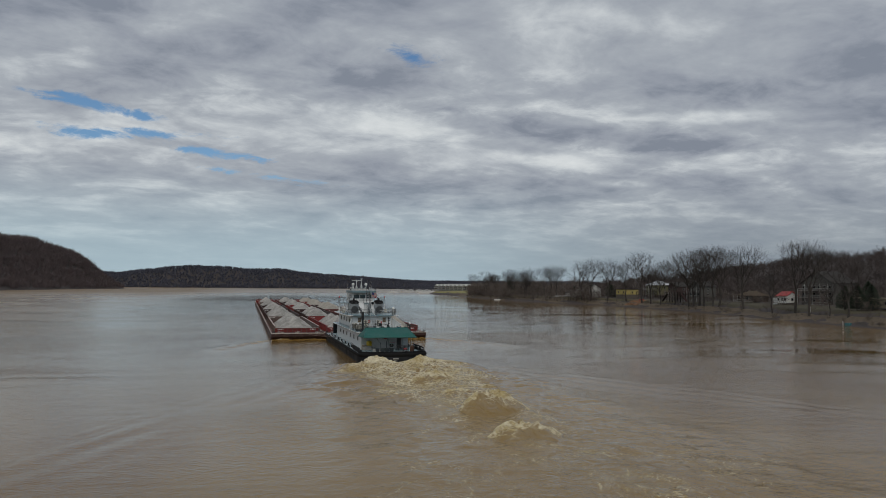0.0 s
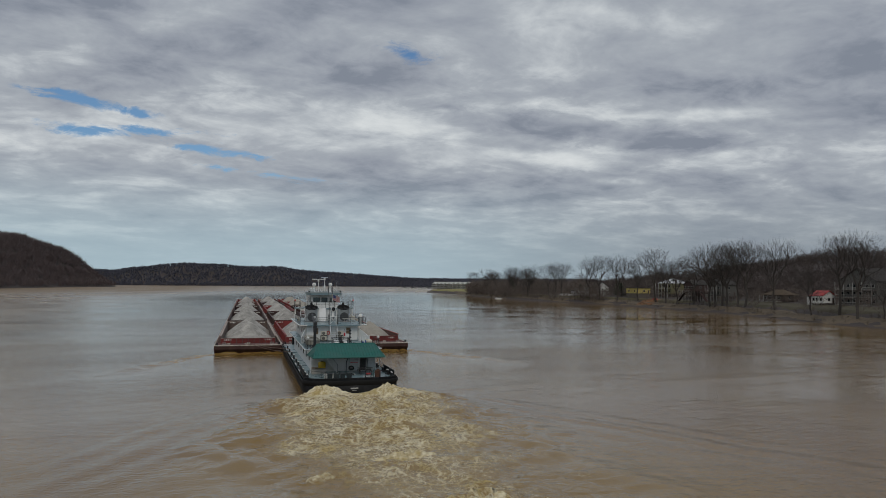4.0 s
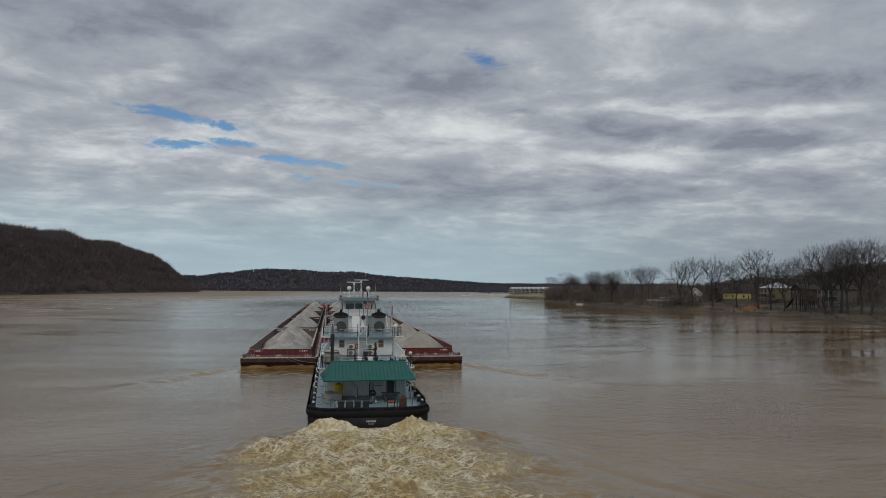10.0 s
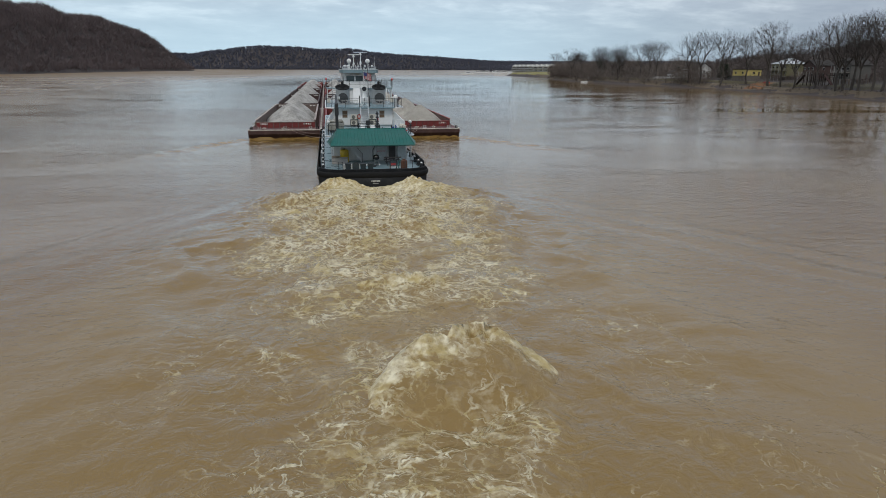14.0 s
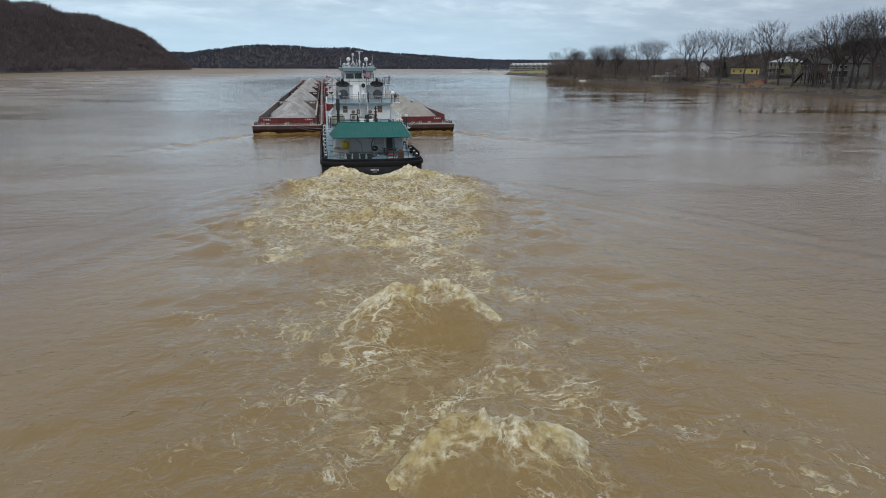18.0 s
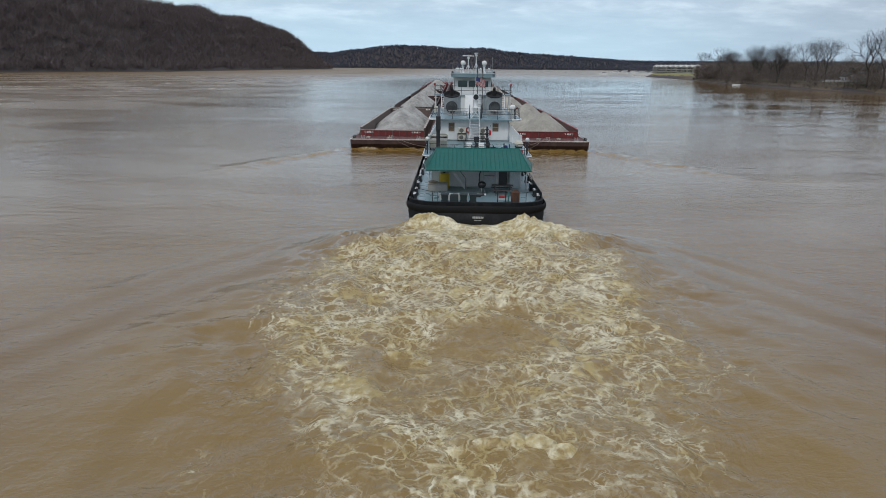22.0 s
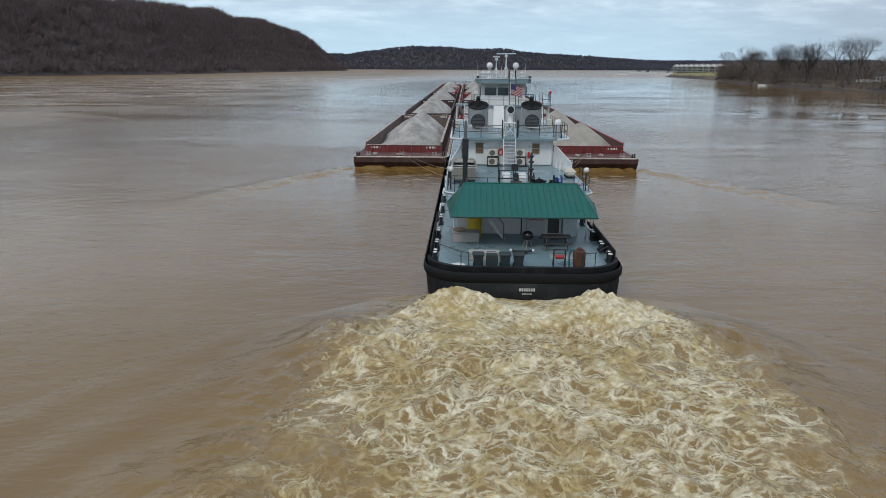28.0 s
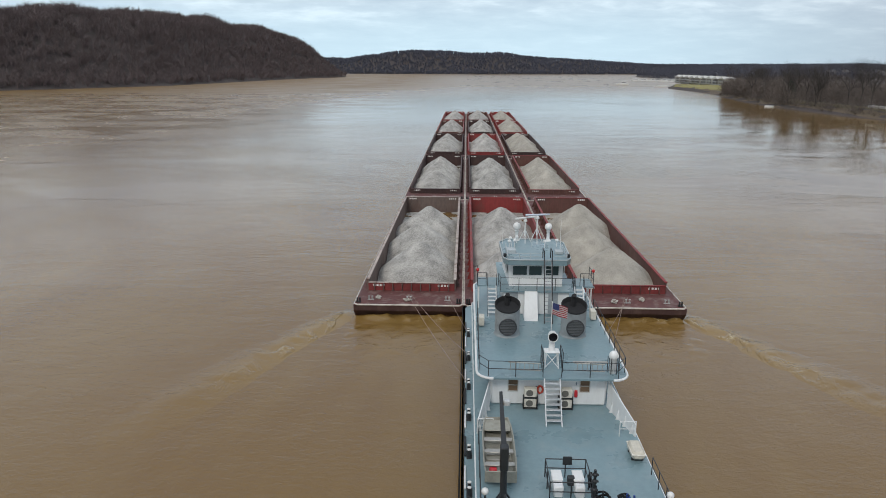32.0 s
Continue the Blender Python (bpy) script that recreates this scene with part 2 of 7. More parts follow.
def glass(name, color=(0.02, 0.03, 0.035), rough=0.06):
    if name in MATS:
        return MATS[name]
    mt = bpy.data.materials.new(name)
    mt.use_nodes = True
    bs = mt.node_tree.nodes["Principled BSDF"]
    bs.inputs["Base Color"].default_value = (*color, 1)
    bs.inputs["Roughness"].default_value, bs.inputs["IOR"].default_value = rough, 1.5
    MATS[name] = mt
    return mt


def water_material(name, mode):
    """Silty brown river water. mode: 'calm', or where froth lies on it: 'wake' thins out aft of the stern, 'streak' along a
    ridge, 'crest' on a boil's upper side,
    'wash' against a hull."""
    mt = bpy.data.materials.new(name)
    mt.use_nodes = True
    nt = mt.node_tree
    N, L = nt.nodes.new, nt.links.new
    bs = nt.nodes["Principled BSDF"]
    co, flow = N("ShaderNodeTexCoord"), N("ShaderNodeTexCoord")
    flow.object = RIVER  # ripples and froth lie on the water and drift with it

    def noise_(scale, detail, sc=(1, 1, 1), rough=0.6, dist=0.0):
        mp, n = N("ShaderNodeMapping"), N("ShaderNodeTexNoise")
        mp.inputs["Scale"].default_value = sc
        L(flow.outputs["Object"], mp.inputs[0])
        n.inputs["Scale"].default_value, n.inputs["Detail"].default_value = scale, detail
        n.inputs["Roughness"].default_value, n.inputs["Distortion"].default_value = rough, dist
        L(mp.outputs[0], n.inputs["Vector"])
        return n.outputs[0]

    def m(op, a, b=0.0, clamp=False):
        n = N("ShaderNodeMath")
        n.operation, n.use_clamp = op, clamp
        for i, v in enumerate((a, b)):
            if isinstance(v, (int, float)):
                n.inputs[i].default_value = v
            else:
                L(v, n.inputs[i])
        return n.outputs[0]

    def rng(v, a, b, c, d):
        n = N("ShaderNodeMapRange")
        n.interpolation_type = "SMOOTHSTEP"
        for i, x in enumerate((a, b, c, d)):
            n.inputs[i + 1].default_value = x
        L(v, n.inputs[0])
        return n.outputs[0]

    def blend(f, a, b):
        n = N("ShaderNodeMix")
        n.data_type = "RGBA"
        L(f, n.inputs[0])
        for i, v in ((6, a), (7, b)):
            if isinstance(v, tuple):
                n.inputs[i].default_value = (*v, 1)
            else:
                L(v, n.inputs[i])
        return n.outputs[2]

    silt = noise_(0.045, 6, (1, 0.45, 1), 0.6, 0.8)
    col = blend(rng(silt, 0.32, 0.68, 0, 1), (0.170, 0.095, 0.027), (0.202, 0.123, 0.039))
    swell = noise_(0.19, 4, (0.5, 1.0, 1), 0.5, 0.5)
    chop = noise_(1.05, 6, (0.62, 1.0, 1), 0.6, 0.6)
    roll = noise_(0.075, 3, (0.6, 1.0, 1), 0.5, 0.6)
    # gusts ruffle the water in patches; between them it lies slick
    gust = rng(noise_(0.042, 5, (0.45, 1, 1), 0.62, 0.9), 0.40, 0.60, 0.0, 1.0)
    patch = rng(noise_(0.022, 5, (0.40, 1, 1), 0.62, 0.8), 0.42, 0.60, 0.4, 1.0)
    where = N("ShaderNodeSeparateXYZ")
    L(flow.outputs["Object"], where.inputs[0])
    west = m("MULTIPLY", where.outputs[0], -1.0)
    patch = m("ADD", patch, rng(west, 0.0, 160.0, 0.0, 0.12))
    lee = rng(where.outputs[0], 10.0, 90.0, 0.0, 1.0)
    calm = m("SUBTRACT", 1.0, m("MULTIPLY", lee, m("SUBTRACT", 0.88, m("MULTIPLY", gust, 1.1))))
    height = m("ADD", m("MULTIPLY", m("MULTIPLY", swell, m("ADD", patch, 0.35)), 0.10), m("MULTIPLY", m("MULTIPLY", chop, patch), 0.085))
    height = m("ADD", height, m("MULTIPLY", m("MULTIPLY", noise_(3.4, 4, (0.7, 1, 1), 0.6, 0.5), m("ADD", patch, 0.3)), 0.034))
    # smoother water in the quiet reach upstream and under the lee bank
    height = m("MULTIPLY", m("MULTIPLY", height, calm), m("MULTIPLY", rng(where.outputs[1], 70.0, 380.0, 1.0, 0.25), rng(west, 5.0, 110.0, 1.0, 0.30)))
    height = m("ADD", height, m("MULTIPLY", m("MULTIPLY", roll, 0.16), rng(west, 5.0, 110.0, 1.0, 0.5)))
    wet = m("ADD", rng(silt, 0.3, 0.7, 0.03, 0.06), m("MULTIPLY", m("MULTIPLY", rng(west, 0.0, 150.0, 0.0, 1.0), m("ADD", m("MULTIPLY", gust, 0.5), 0.5)), 0.24))
    wet = m("ADD", wet, rng(where.outputs[1], 350.0, 1000.0, 0.0, 0.24))
    if mode == "calm":
        L(wet, bs.inputs["Roughness"])
    else:
        sep = N("ShaderNodeSeparateXYZ")
        L(co.outputs["Object"], sep.inputs[0])
        side = m("ABSOLUTE", sep.outputs[0])
        if mode == "wake":
            back = m("MAXIMUM", m("MULTIPLY", sep.outputs[1], -1.0), 0.0)
            side = m("ABSOLUTE", m("ADD", sep.outputs[0], rng(back, 3.0, 22.0, 0.0, 1.0)))
            half = m("SUBTRACT", m("SUBTRACT", 12.0, m("MULTIPLY", m("POWER", 0.86, back), 5.2)), rng(back, 16.0, 42.0, 0.0, 4.4))
            wob = m("MULTIPLY", m("SUBTRACT", noise_(0.16, 4), 0.5), 1.1)
            inner = rng(m("ADD", m("DIVIDE", side, half), wob), 0.35, 1.15, 1.0, 0.0)
            amount = m("MULTIPLY", inner, m("ADD", m("MULTIPLY", rng(back, 8.0, 36.0, 1.0, 0.0), 0.40), rng(back, 20.0, 95.0, 0.62, 0.28)))
            strands = m("MULTIPLY", rng(m("DIVIDE", side, m("ADD", m("MULTIPLY", back, 0.16), 8.5)), 0.4, 1.15, 1.0, 0.0), rng(back, 1.0, 12.0, 0.0, 0.30))
            amount = m("MULTIPLY", m("MAXIMUM", amount, strands), rng(back, 82.0, 98.0, 1.0, 0.0))
            stir = m("MAXIMUM", rng(amount, 0.08, 0.6, 0.0, 1.0), m("MULTIPLY", rng(m("ADD", m("DIVIDE", side, m("ADD", m("MULTIPLY", back, 0.34), 9.5)), m("MULTIPLY", wob, 0.3)), 0.55, 1.05, 1.0, 0.0), rng(back, 60.0, 98.0, 0.75, 0.0)))
            solid = m("MULTIPLY", m("ADD", rng(back, 0.5, 11.0, 1.2, 0.0), m("MULTIPLY", m("SUBTRACT", sep.outputs[2], 0.62), 0.8)), inner)
        elif mode == "wash":
            amount = rng(m("ADD", sep.outputs[2], m("MULTIPLY", noise_(0.6, 4), 0.3)), 0.15, 0.5, 0.0, 0.25)
            solid = m("MULTIPLY", amount, 0.3)
        elif mode == "streak":
            along = m("MULTIPLY", sep.outputs[1], -1.0)
            torn_ = rng(noise_(0.30, 5, (1, 0.5, 1), 0.6, 0.8), 0.40, 0.60, 0.0, 1.0)
            fade = m("MULTIPLY", rng(along, 3.0, 34.0, 1.0, 0.0), rng(along, 0.0, 2.0, 0.0, 1.0))
            wide = m("ADD", m("MULTIPLY", along, 0.05), 1.2)
            amount = m("MULTIPLY", m("MULTIPLY", rng(m("DIVIDE", side, wide), 0.2, 1.1, 0.42, 0.0), torn_), fade)
            stir = m("MULTIPLY", rng(m("DIVIDE", side, wide), 0.4, 1.6, 0.85, 0.0), fade)
            solid = m("MULTIPLY", amount, 0.1)
        else:
            # froth along the arched lip, thin on the smooth slope that follows it
            lip = m("ADD", sep.outputs[1], m("MULTIPLY", m("MULTIPLY", sep.outputs[0], sep.outputs[0]), 0.11))
            lip = m("SUBTRACT", lip, m("MULTIPLY", sep.outputs[0], 0.10))
            lip = m("ADD", lip, m("MULTIPLY", m("SUBTRACT", noise_(0.7, 4), 0.5), 1.6))
            crown = m("MULTIPLY", rng(lip, -1.9, 0.1, 0.0, 1.0), rng(lip, 0.6, 3.6, 1.0, 0.25))
            low = rng(sep.outputs[2], -0.45, 0.0, 0.35, 1.0)
            amount = m("MULTIPLY", m("ADD", m("MULTIPLY", crown, 0.52), 0.44), low)
            solid = m("MULTIPLY", m("MULTIPLY", crown, rng(sep.outputs[2], 0.15, 0.75, 0.0, 1.0)), 0.95)
        if mode not in ("wake", "streak"):
            stir = rng(amount, 0.03, 0.5, 0.12 if mode == "wash" else 0.3, 1.0)
        # foam: a torn net of threads and curved filaments, and denser curdled patches
        warp = N("ShaderNodeVectorMath")
        warp.operation = "MULTIPLY_ADD"
        big = N("ShaderNodeTexNoise")
        big.inputs["Scale"].default_value, big.inputs["Detail"].default_value, big.inputs["Roughness"].default_value = 0.34, 5, 0.62
        L(flow.outputs["Object"], big.inputs["Vector"])
        L(big.outputs["Color"], warp.inputs[0])
        warp.inputs[1].default_value = (2.6, 2.6, 0.0)
        L(flow.outputs["Object"], warp.inputs[2])

        def threads(scale, width, lo, off):
            mp, v = N("ShaderNodeMapping"), N("ShaderNodeTexVoronoi")
            mp.inputs["Scale"].default_value, mp.inputs["Location"].default_value = (1, 1, 0.2), (off, off * 0.7, 0)
            v.feature = "DISTANCE_TO_EDGE"
            v.inputs["Scale"].default_value = scale
            L(warp.outputs[0], mp.inputs[0]), L(mp.outputs[0], v.inputs["Vector"])
            edge = m("ADD", v.outputs["Distance"], m("MULTIPLY", m("SUBTRACT", noise_(1.7, 4, (1, 1, 1), 0.6), 0.5), width * 1.6))
            line = rng(m("DIVIDE", edge, m("ADD", m("MULTIPLY", amount, width * 0.8), width * 0.2)), 0.0, 1.4, 1.0, 0.0)
            torn = rng(m("ADD", noise_(0.17 + scale * 0.12, 5, (1, 0.8, 1), 0.65, off * 0.05), m("MULTIPLY", amount, 0.42)), lo, lo + 0.16, 0.0, 1.0)
            return m("MULTIPLY", line, torn)

        def filaments(scale, width, lo, off):
            mp, n = N("ShaderNodeMapping"), N("ShaderNodeTexNoise")
            mp.inputs["Location"].default_value, mp.inputs["Scale"].default_value = (off, off * 1.3, 0), (1, 1, 0.3)
            n.inputs["Scale"].default_value, n.inputs["Detail"].default_value = scale, 4
            n.inputs["Roughness"].default_value, n.inputs["Distortion"].default_value = 0.55, 0.9
            L(warp.outputs[0], mp.inputs[0]), L(mp.outputs[0], n.inputs["Vector"])
            off_line = m("ABSOLUTE", m("SUBTRACT", n.outputs[0], 0.5))
            line = rng(m("DIVIDE", off_line, m("ADD", m("MULTIPLY", amount, width), width * 0.3)), 0.0, 1.3, 1.0, 0.0)
            torn = rng(m("ADD", noise_(0.2 + scale * 0.2, 5, (1, 1, 1), 0.65), m("MULTIPLY", amount, 0.45)), lo, lo + 0.14, 0.0, 1.0)
            return m("MULTIPLY", line, torn)

        clump = rng(m("ADD", noise_(0.13, 5, (1, 0.8, 1), 0.6, 0.8), m("MULTIPLY", amount, 0.30)), 0.56, 0.71, 0.08, 1.0)
        froth = m("MAXIMUM", filaments(0.50, 0.026, 0.46, 3.0), m("MULTIPLY", threads(0.80, 0.075, 0.44, 11.0), rng(amount, 0.3, 0.75, 0.25, 0.9)))
        froth = m("MAXIMUM", froth, m("MULTIPLY", threads(1.7, 0.11, 0.56, 23.0), rng(amount, 0.3, 0.9, 0.1, 0.7)))
        froth = m("MAXIMUM", froth, m("MULTIPLY", filaments(1.25, 0.030, 0.58, 47.0), 0.5))
        froth = m("MULTIPLY", m("MULTIPLY", froth, clump), m("MULTIPLY", rng(amount, 0.03, 0.22, 0.0, 1.0), rng(amount, 0.1, 0.6, 0.5, 1.0)))
        curd = m("ADD", m("ADD", m("MULTIPLY", noise_(0.75, 6, (1, 0.95, 1), 0.62, 0.8), 0.64), m("MULTIPLY", noise_(2.4, 4), 0.34)), m("MULTIPLY", solid, 0.24))
        body = m("MULTIPLY", rng(curd, 0.59, 0.74, 0.0, 0.92), rng(solid, 0.05, 0.5, 0.0, 1.0))
        froth = m("MULTIPLY", m("MAXIMUM", froth, body, True), rng(noise_(4.0, 4), 0.34, 0.58, 0.55, 1.0))
        cream = blend(rng(m("ADD", m("MULTIPLY", noise_(0.5, 5), 0.55), m("MULTIPLY", noise_(3.0, 4), 0.45)), 0.40, 0.60, 0, 1), (0.50, 0.385, 0.16), (0.84, 0.765, 0.555))
        stirred = blend(stir, col, (0.252, 0.158, 0.047))
        col = blend(froth, stirred, cream)
        lumps = m("ADD", m("MULTIPLY", noise_(0.8, 4, (1, 1, 1), 0.55, 0.8), 0.34), m("MULTIPLY", noise_(2.6, 3), 0.06))
        rough_part = m("MULTIPLY", lumps, m("MAXIMUM", rng(amount, 0.05, 0.5, 0.0, 1.0), m("MULTIPLY", stir, 0.25)))
        height = m("ADD", m("ADD", height, rough_part), m("MULTIPLY", froth, 0.04))
        L(m("MAXIMUM", rng(froth, 0, 1, 0.06, 0.7), wet), bs.inputs["Roughness"])
    L(col, bs.inputs["Base Color"])
    bs.inputs["IOR"].default_value = 1.47
    bp = N("ShaderNodeBump")
    bp.inputs["Strength"].default_value, bp.inputs["Distance"].default_value = 1.0, 0.9
    L(height, bp.inputs["Height"]), L(bp.outputs[0], bs.inputs["Normal"])
    MATS[name] = mt
    return mt


# ---- mesh helpers ----
class Geo:
    """Collects corners and faces of one mesh."""

    def __init__(self):
        self.v, self.f = [], []

    def add(self, vs, fs):
        n = len(self.v)
        self.v += [tuple(p) for p in vs]
        self.f += [tuple(i + n for i in q) for q in fs]
        return self

    def box(self, x0, x1, y0, y1, z0, z1, c=0.02):
        c = min(c, abs(x1 - x0) * 0.3, abs(y1 - y0) * 0.3, abs(z1 - z0) * 0.3)
        X, Y, Z = (x0, x1), (y0, y1), (z0, z1)
        s = (1, -1)
        vs, idx = [], {}
        for i in (0, 1):
            for j in (0, 1):
                for k in (0, 1):
                    for a in range(3):
                        p = [X[i], Y[j], Z[k]]
                        for b, q in zip(range(3), (i, j, k)):
                            if b != a:
                                p[b] += c * s[q]
                        idx[i, j, k, a] = len(vs)
                        vs.append(p)
        fs = []
        for a in range(3):
            b, d = (a + 1) % 3, (a + 2) % 3
            for q in (0, 1):
                loop = []
                for u, w in ((0, 0), (1, 0), (1, 1), (0, 1)):
                    key = [0, 0, 0]
                    key[a], key[b], key[d] = q, u, w
                    loop.append(idx[(*key, a)])
                fs.append(loop if q else loop[::-1])
                for w in (0, 1):
                    key0, key1 = [0, 0, 0], [0, 0, 0]
                    key0[a], key0[b], key0[d] = q, w, 0
                    key1[a], key1[b], key1[d] = q, w, 1
                    if True:
                        l2 = [idx[(*key0, a)], idx[(*key1, a)], idx[(*key1, b)], idx[(*key0, b)]]
                        fs.append(l2 if (q + w) % 2 == 0 else l2[::-1])
        for i in (0, 1):
            for j in (0, 1):
                for k in (0, 1):
                    t = [idx[i, j, k, a] for a in range(3)]
                    fs.append(t if (i + j + k) % 2 else t[::-1])
        return self.add(vs, fs)

    def cyl(self, p0, p1, r0, r1=None, n=10, cap=True):
        r1 = r0 if r1 is None else r1
        p0, p1 = Vector(p0), Vector(p1)
        d = (p1 - p0).normalized()
        u = d.orthogonal().normalized()
        w = d.cross(u)
        vs = []
        for p, r in ((p0, r0), (p1, r1)):
            for i in range(n):
                a = 2 * math.pi * i / n
                vs.append(p + (u * math.cos(a) + w * math.sin(a)) * r)
        fs = [(i, (i + 1) % n, n + (i + 1) % n, n + i) for i in range(n)]
        if cap:
            fs += [tuple(range(n))[::-1], tuple(range(n, 2 * n))]
        return self.add(vs, fs)

    def tube(self, pts, r, n=6):
        for a, b in zip(pts, pts[1:]):
            self.cyl(a, b, r, r, n)
        return self

    def prism(self, poly, z0, z1):
        """A flat outline, anticlockwise from above, raised from z0 to z1."""
        n = len(poly)
        vs = [(x, y, z0) for x, y in poly] + [(x, y, z1) for x, y in poly]
        fs = [(i, (i + 1) % n, n + (i + 1) % n, n + i) for i in range(n)]
        return self.add(vs, fs + [tuple(range(n))[::-1], tuple(range(n, 2 * n))])

    def ball(self, c, r, nu=12, nv=8, sz=1.0, lo=-1.0):
        vs, fs = [], []
        a0 = math.asin(lo)
        for j in range(nv + 1):
            a = a0 + (math.pi / 2 - a0) * j / nv
            for i in range(nu):
                b = 2 * math.pi * i / nu
                vs.append((c[0] + r * math.cos(a) * math.cos(b), c[1] + r * math.cos(a) * math.sin(b), c[2] + r * sz * math.sin(a)))
        for j in range(nv):
            for i in range(nu):
                fs.append((j * nu + i, j * nu + (i + 1) % nu, (j + 1) * nu + (i + 1) % nu, (j + 1) * nu + i))
        return self.add(vs, fs)

    def turn(self, profile, c=(0, 0, 0), n=16):
        """A turned body: rows of radius and height round a standing axis."""
        vs, fs = [], []
        for r, z in profile:
            for i in range(n):
                a = 2 * math.pi * i / n
                vs.append((c[0] + r * math.cos(a), c[1] + r * math.sin(a), c[2] + z))
        for j in range(len(profile) - 1):
            for i in range(n):
                fs.append((j * n + i, j * n + (i + 1) % n, (j + 1) * n + (i + 1) % n, (j + 1) * n + i))
        fs += [tuple(range(n))[::-1], tuple(range((len(profile) - 1) * n, len(profile) * n))]
        return self.add(vs, fs)

    def hexa(self, a, b):
        """A solid between two quads of corners in the same order."""
        return self.add([*a, *b], [(3, 2, 1, 0), (4, 5, 6, 7), (0, 1, 5, 4), (1, 2, 6, 5), (2, 3, 7, 6), (3, 0, 4, 7)])


def mesh_of(name, g, material, smooth=True):
    me = bpy.data.meshes.new(name)
    me.from_pydata(g.v, [], g.f)
    if len(g.f) < 3000:
        bm = bmesh.new()
        bm.from_mesh(me)
        bmesh.ops.recalc_face_normals(bm, faces=bm.faces)
        bm.to_mesh(me)
        bm.free()
    me.materials.append(material)
    if smooth:
        me.polygons.foreach_set("use_smooth", [True] * len(me.polygons))
        me.set_sharp_from_angle(angle=radians(38))
    me.update()
    return me


def part(name, g, material, parent=None, label=""):
    ob = new(name, mesh_of(name, g, material) if isinstance(g, Geo) else g)
    ob.parent = parent
    if label:
        ob["label"] = label
    return ob


def thing(name, label, category, group="", kind="", at=(0, 0, 0)):
    ob = new(name)
    ob.empty_display_size = 0.3
    ob.location = at
    return tagged(ob, label, category, group, kind)


AFLOAT = []  # things that travel with the tow, in the tow's own space


def afloat(ob):
    AFLOAT.append(ob)
    return ob


def lerp(rows, x):
    xs, ys = [r[0] for r in rows], [r[1] for r in rows]
    return float(np.interp(x, xs, ys))


def smooth(a, b, x):
    t = min(max((x - a) / (b - a), 0.0), 1.0)
    return t * t * (3 - 2 * t)

# ---- river, banks and hills ----
RIGHT = [(-900, 120), (-150, 140), (-20, 152), (40, 165), (90, 180), (140, 191), (220, 200), (300, 192), (380, 189), (450, 198), (530, 210), (575, 222), (660, 227), (750, 229), (800, 243), (850, 264), (930, 302), (1000, 345), (1150, 372), (1300, 385), (1500, 405), (1700, 415), (1900, 480), (4000, 900)]
LEFT = [(-900, -600), (300, -520), (600, -462), (650, -436), (790, -376), (1000, -360), (1210, -344), (1400, -318), (1490, -280), (1550, -284), (1600, -380), (1700, -620), (1800, -820), (4000, -1200)]
FAR = [(-1300, 1900), (-600, 2120), (-300, 2180), (0, 2160), (300, 2210), (700, 2280), (1500, 2300)]
CREST_L = [(-900, 64), (300, 70), (600, 77), (690, 77), (850, 86), (1000, 91), (1170, 94), (1390, 91), (1470, 85), (1520, 76), (1560, 58), (1620, 8), (1800, 20), (4000, 40)]
CREST_F = [(-1300, 60), (-420, 44), (-330, 58), (-210, 72), (-110, 73), (0, 62), (110, 65), (230, 51), (420, 40), (700, 26), (1500, 30)]
CREST_R = [(-900, 52), (0, 41), (100, 37), (200, 33), (350, 26), (500, 16), (700, 6), (1000, 4), (1500, 12)]


def land(x, y):
    """Height of the ground: river bed, banks, bench and wooded hills."""
    r, l = x - lerp(RIGHT, y), lerp(LEFT, y) - x
    far = y - lerp(FAR, x)
    wob = noise.noise(Vector((x * 0.012, y * 0.012, 3.0)))
    h = -4.0
    if r > -12:
        bank = -4 + 4.2 * smooth(-12, 0, r) + 3.9 * smooth(0, 10 + 4 * wob, r) + 1.5 * smooth(10, 60, r)
        h = max(h, bank + lerp(CREST_R, y) * smooth(62, 290, r) + 1.5 * wob * smooth(5, 40, r))
    if l > -12:
        h = max(h, -4 + 4.3 * smooth(-12, 0, l) + lerp(CREST_L, y) * smooth(-5, 115, l) * (1 + 0.12 * wob))
    if far > -30:
        h = max(h, -4 + 4.3 * smooth(-30, 0, far) + lerp(CREST_F, x) * smooth(0, 240, far) * (1 + 0.08 * wob))
    return h


def build_ground():
    xs = np.unique(np.concatenate([np.arange(-3000, -700, 90), np.arange(-700, -250, 14), np.arange(-250, 120, 60), np.arange(120, 330, 5.0), np.arange(330, 760, 22), np.arange(760, 3000, 100)]))
    ys = np.unique(np.concatenate([np.arange(-1200, -160, 60), np.arange(-160, 480, 6.5), np.arange(480, 1020, 11), np.arange(1020, 1720, 20), np.arange(1720, 2700, 34), np.arange(2700, 4200, 150)]))
    g = Geo()
    nx = len(xs)
    for y in ys:
        for x in xs:
            g.v.append((x, y, land(x, y)))
    for j in range(len(ys) - 1):
        for i in range(nx - 1):
            a = j * nx + i
            g.f.append((a, a + 1, a + nx + 1, a + nx))
    ob = new("ground", mesh_of("ground", g, mat("leaf_litter", (0.060, 0.047, 0.044), 0.95, var=0.4, fine=0.5, coarse=0.05, bump=0.3, dirt=(0.045, 0.040, 0.028), dirt_amount=0.5)))
    tagged(ob, "muddy river banks and wooded hills with leaf litter", "ground", kind="structure")


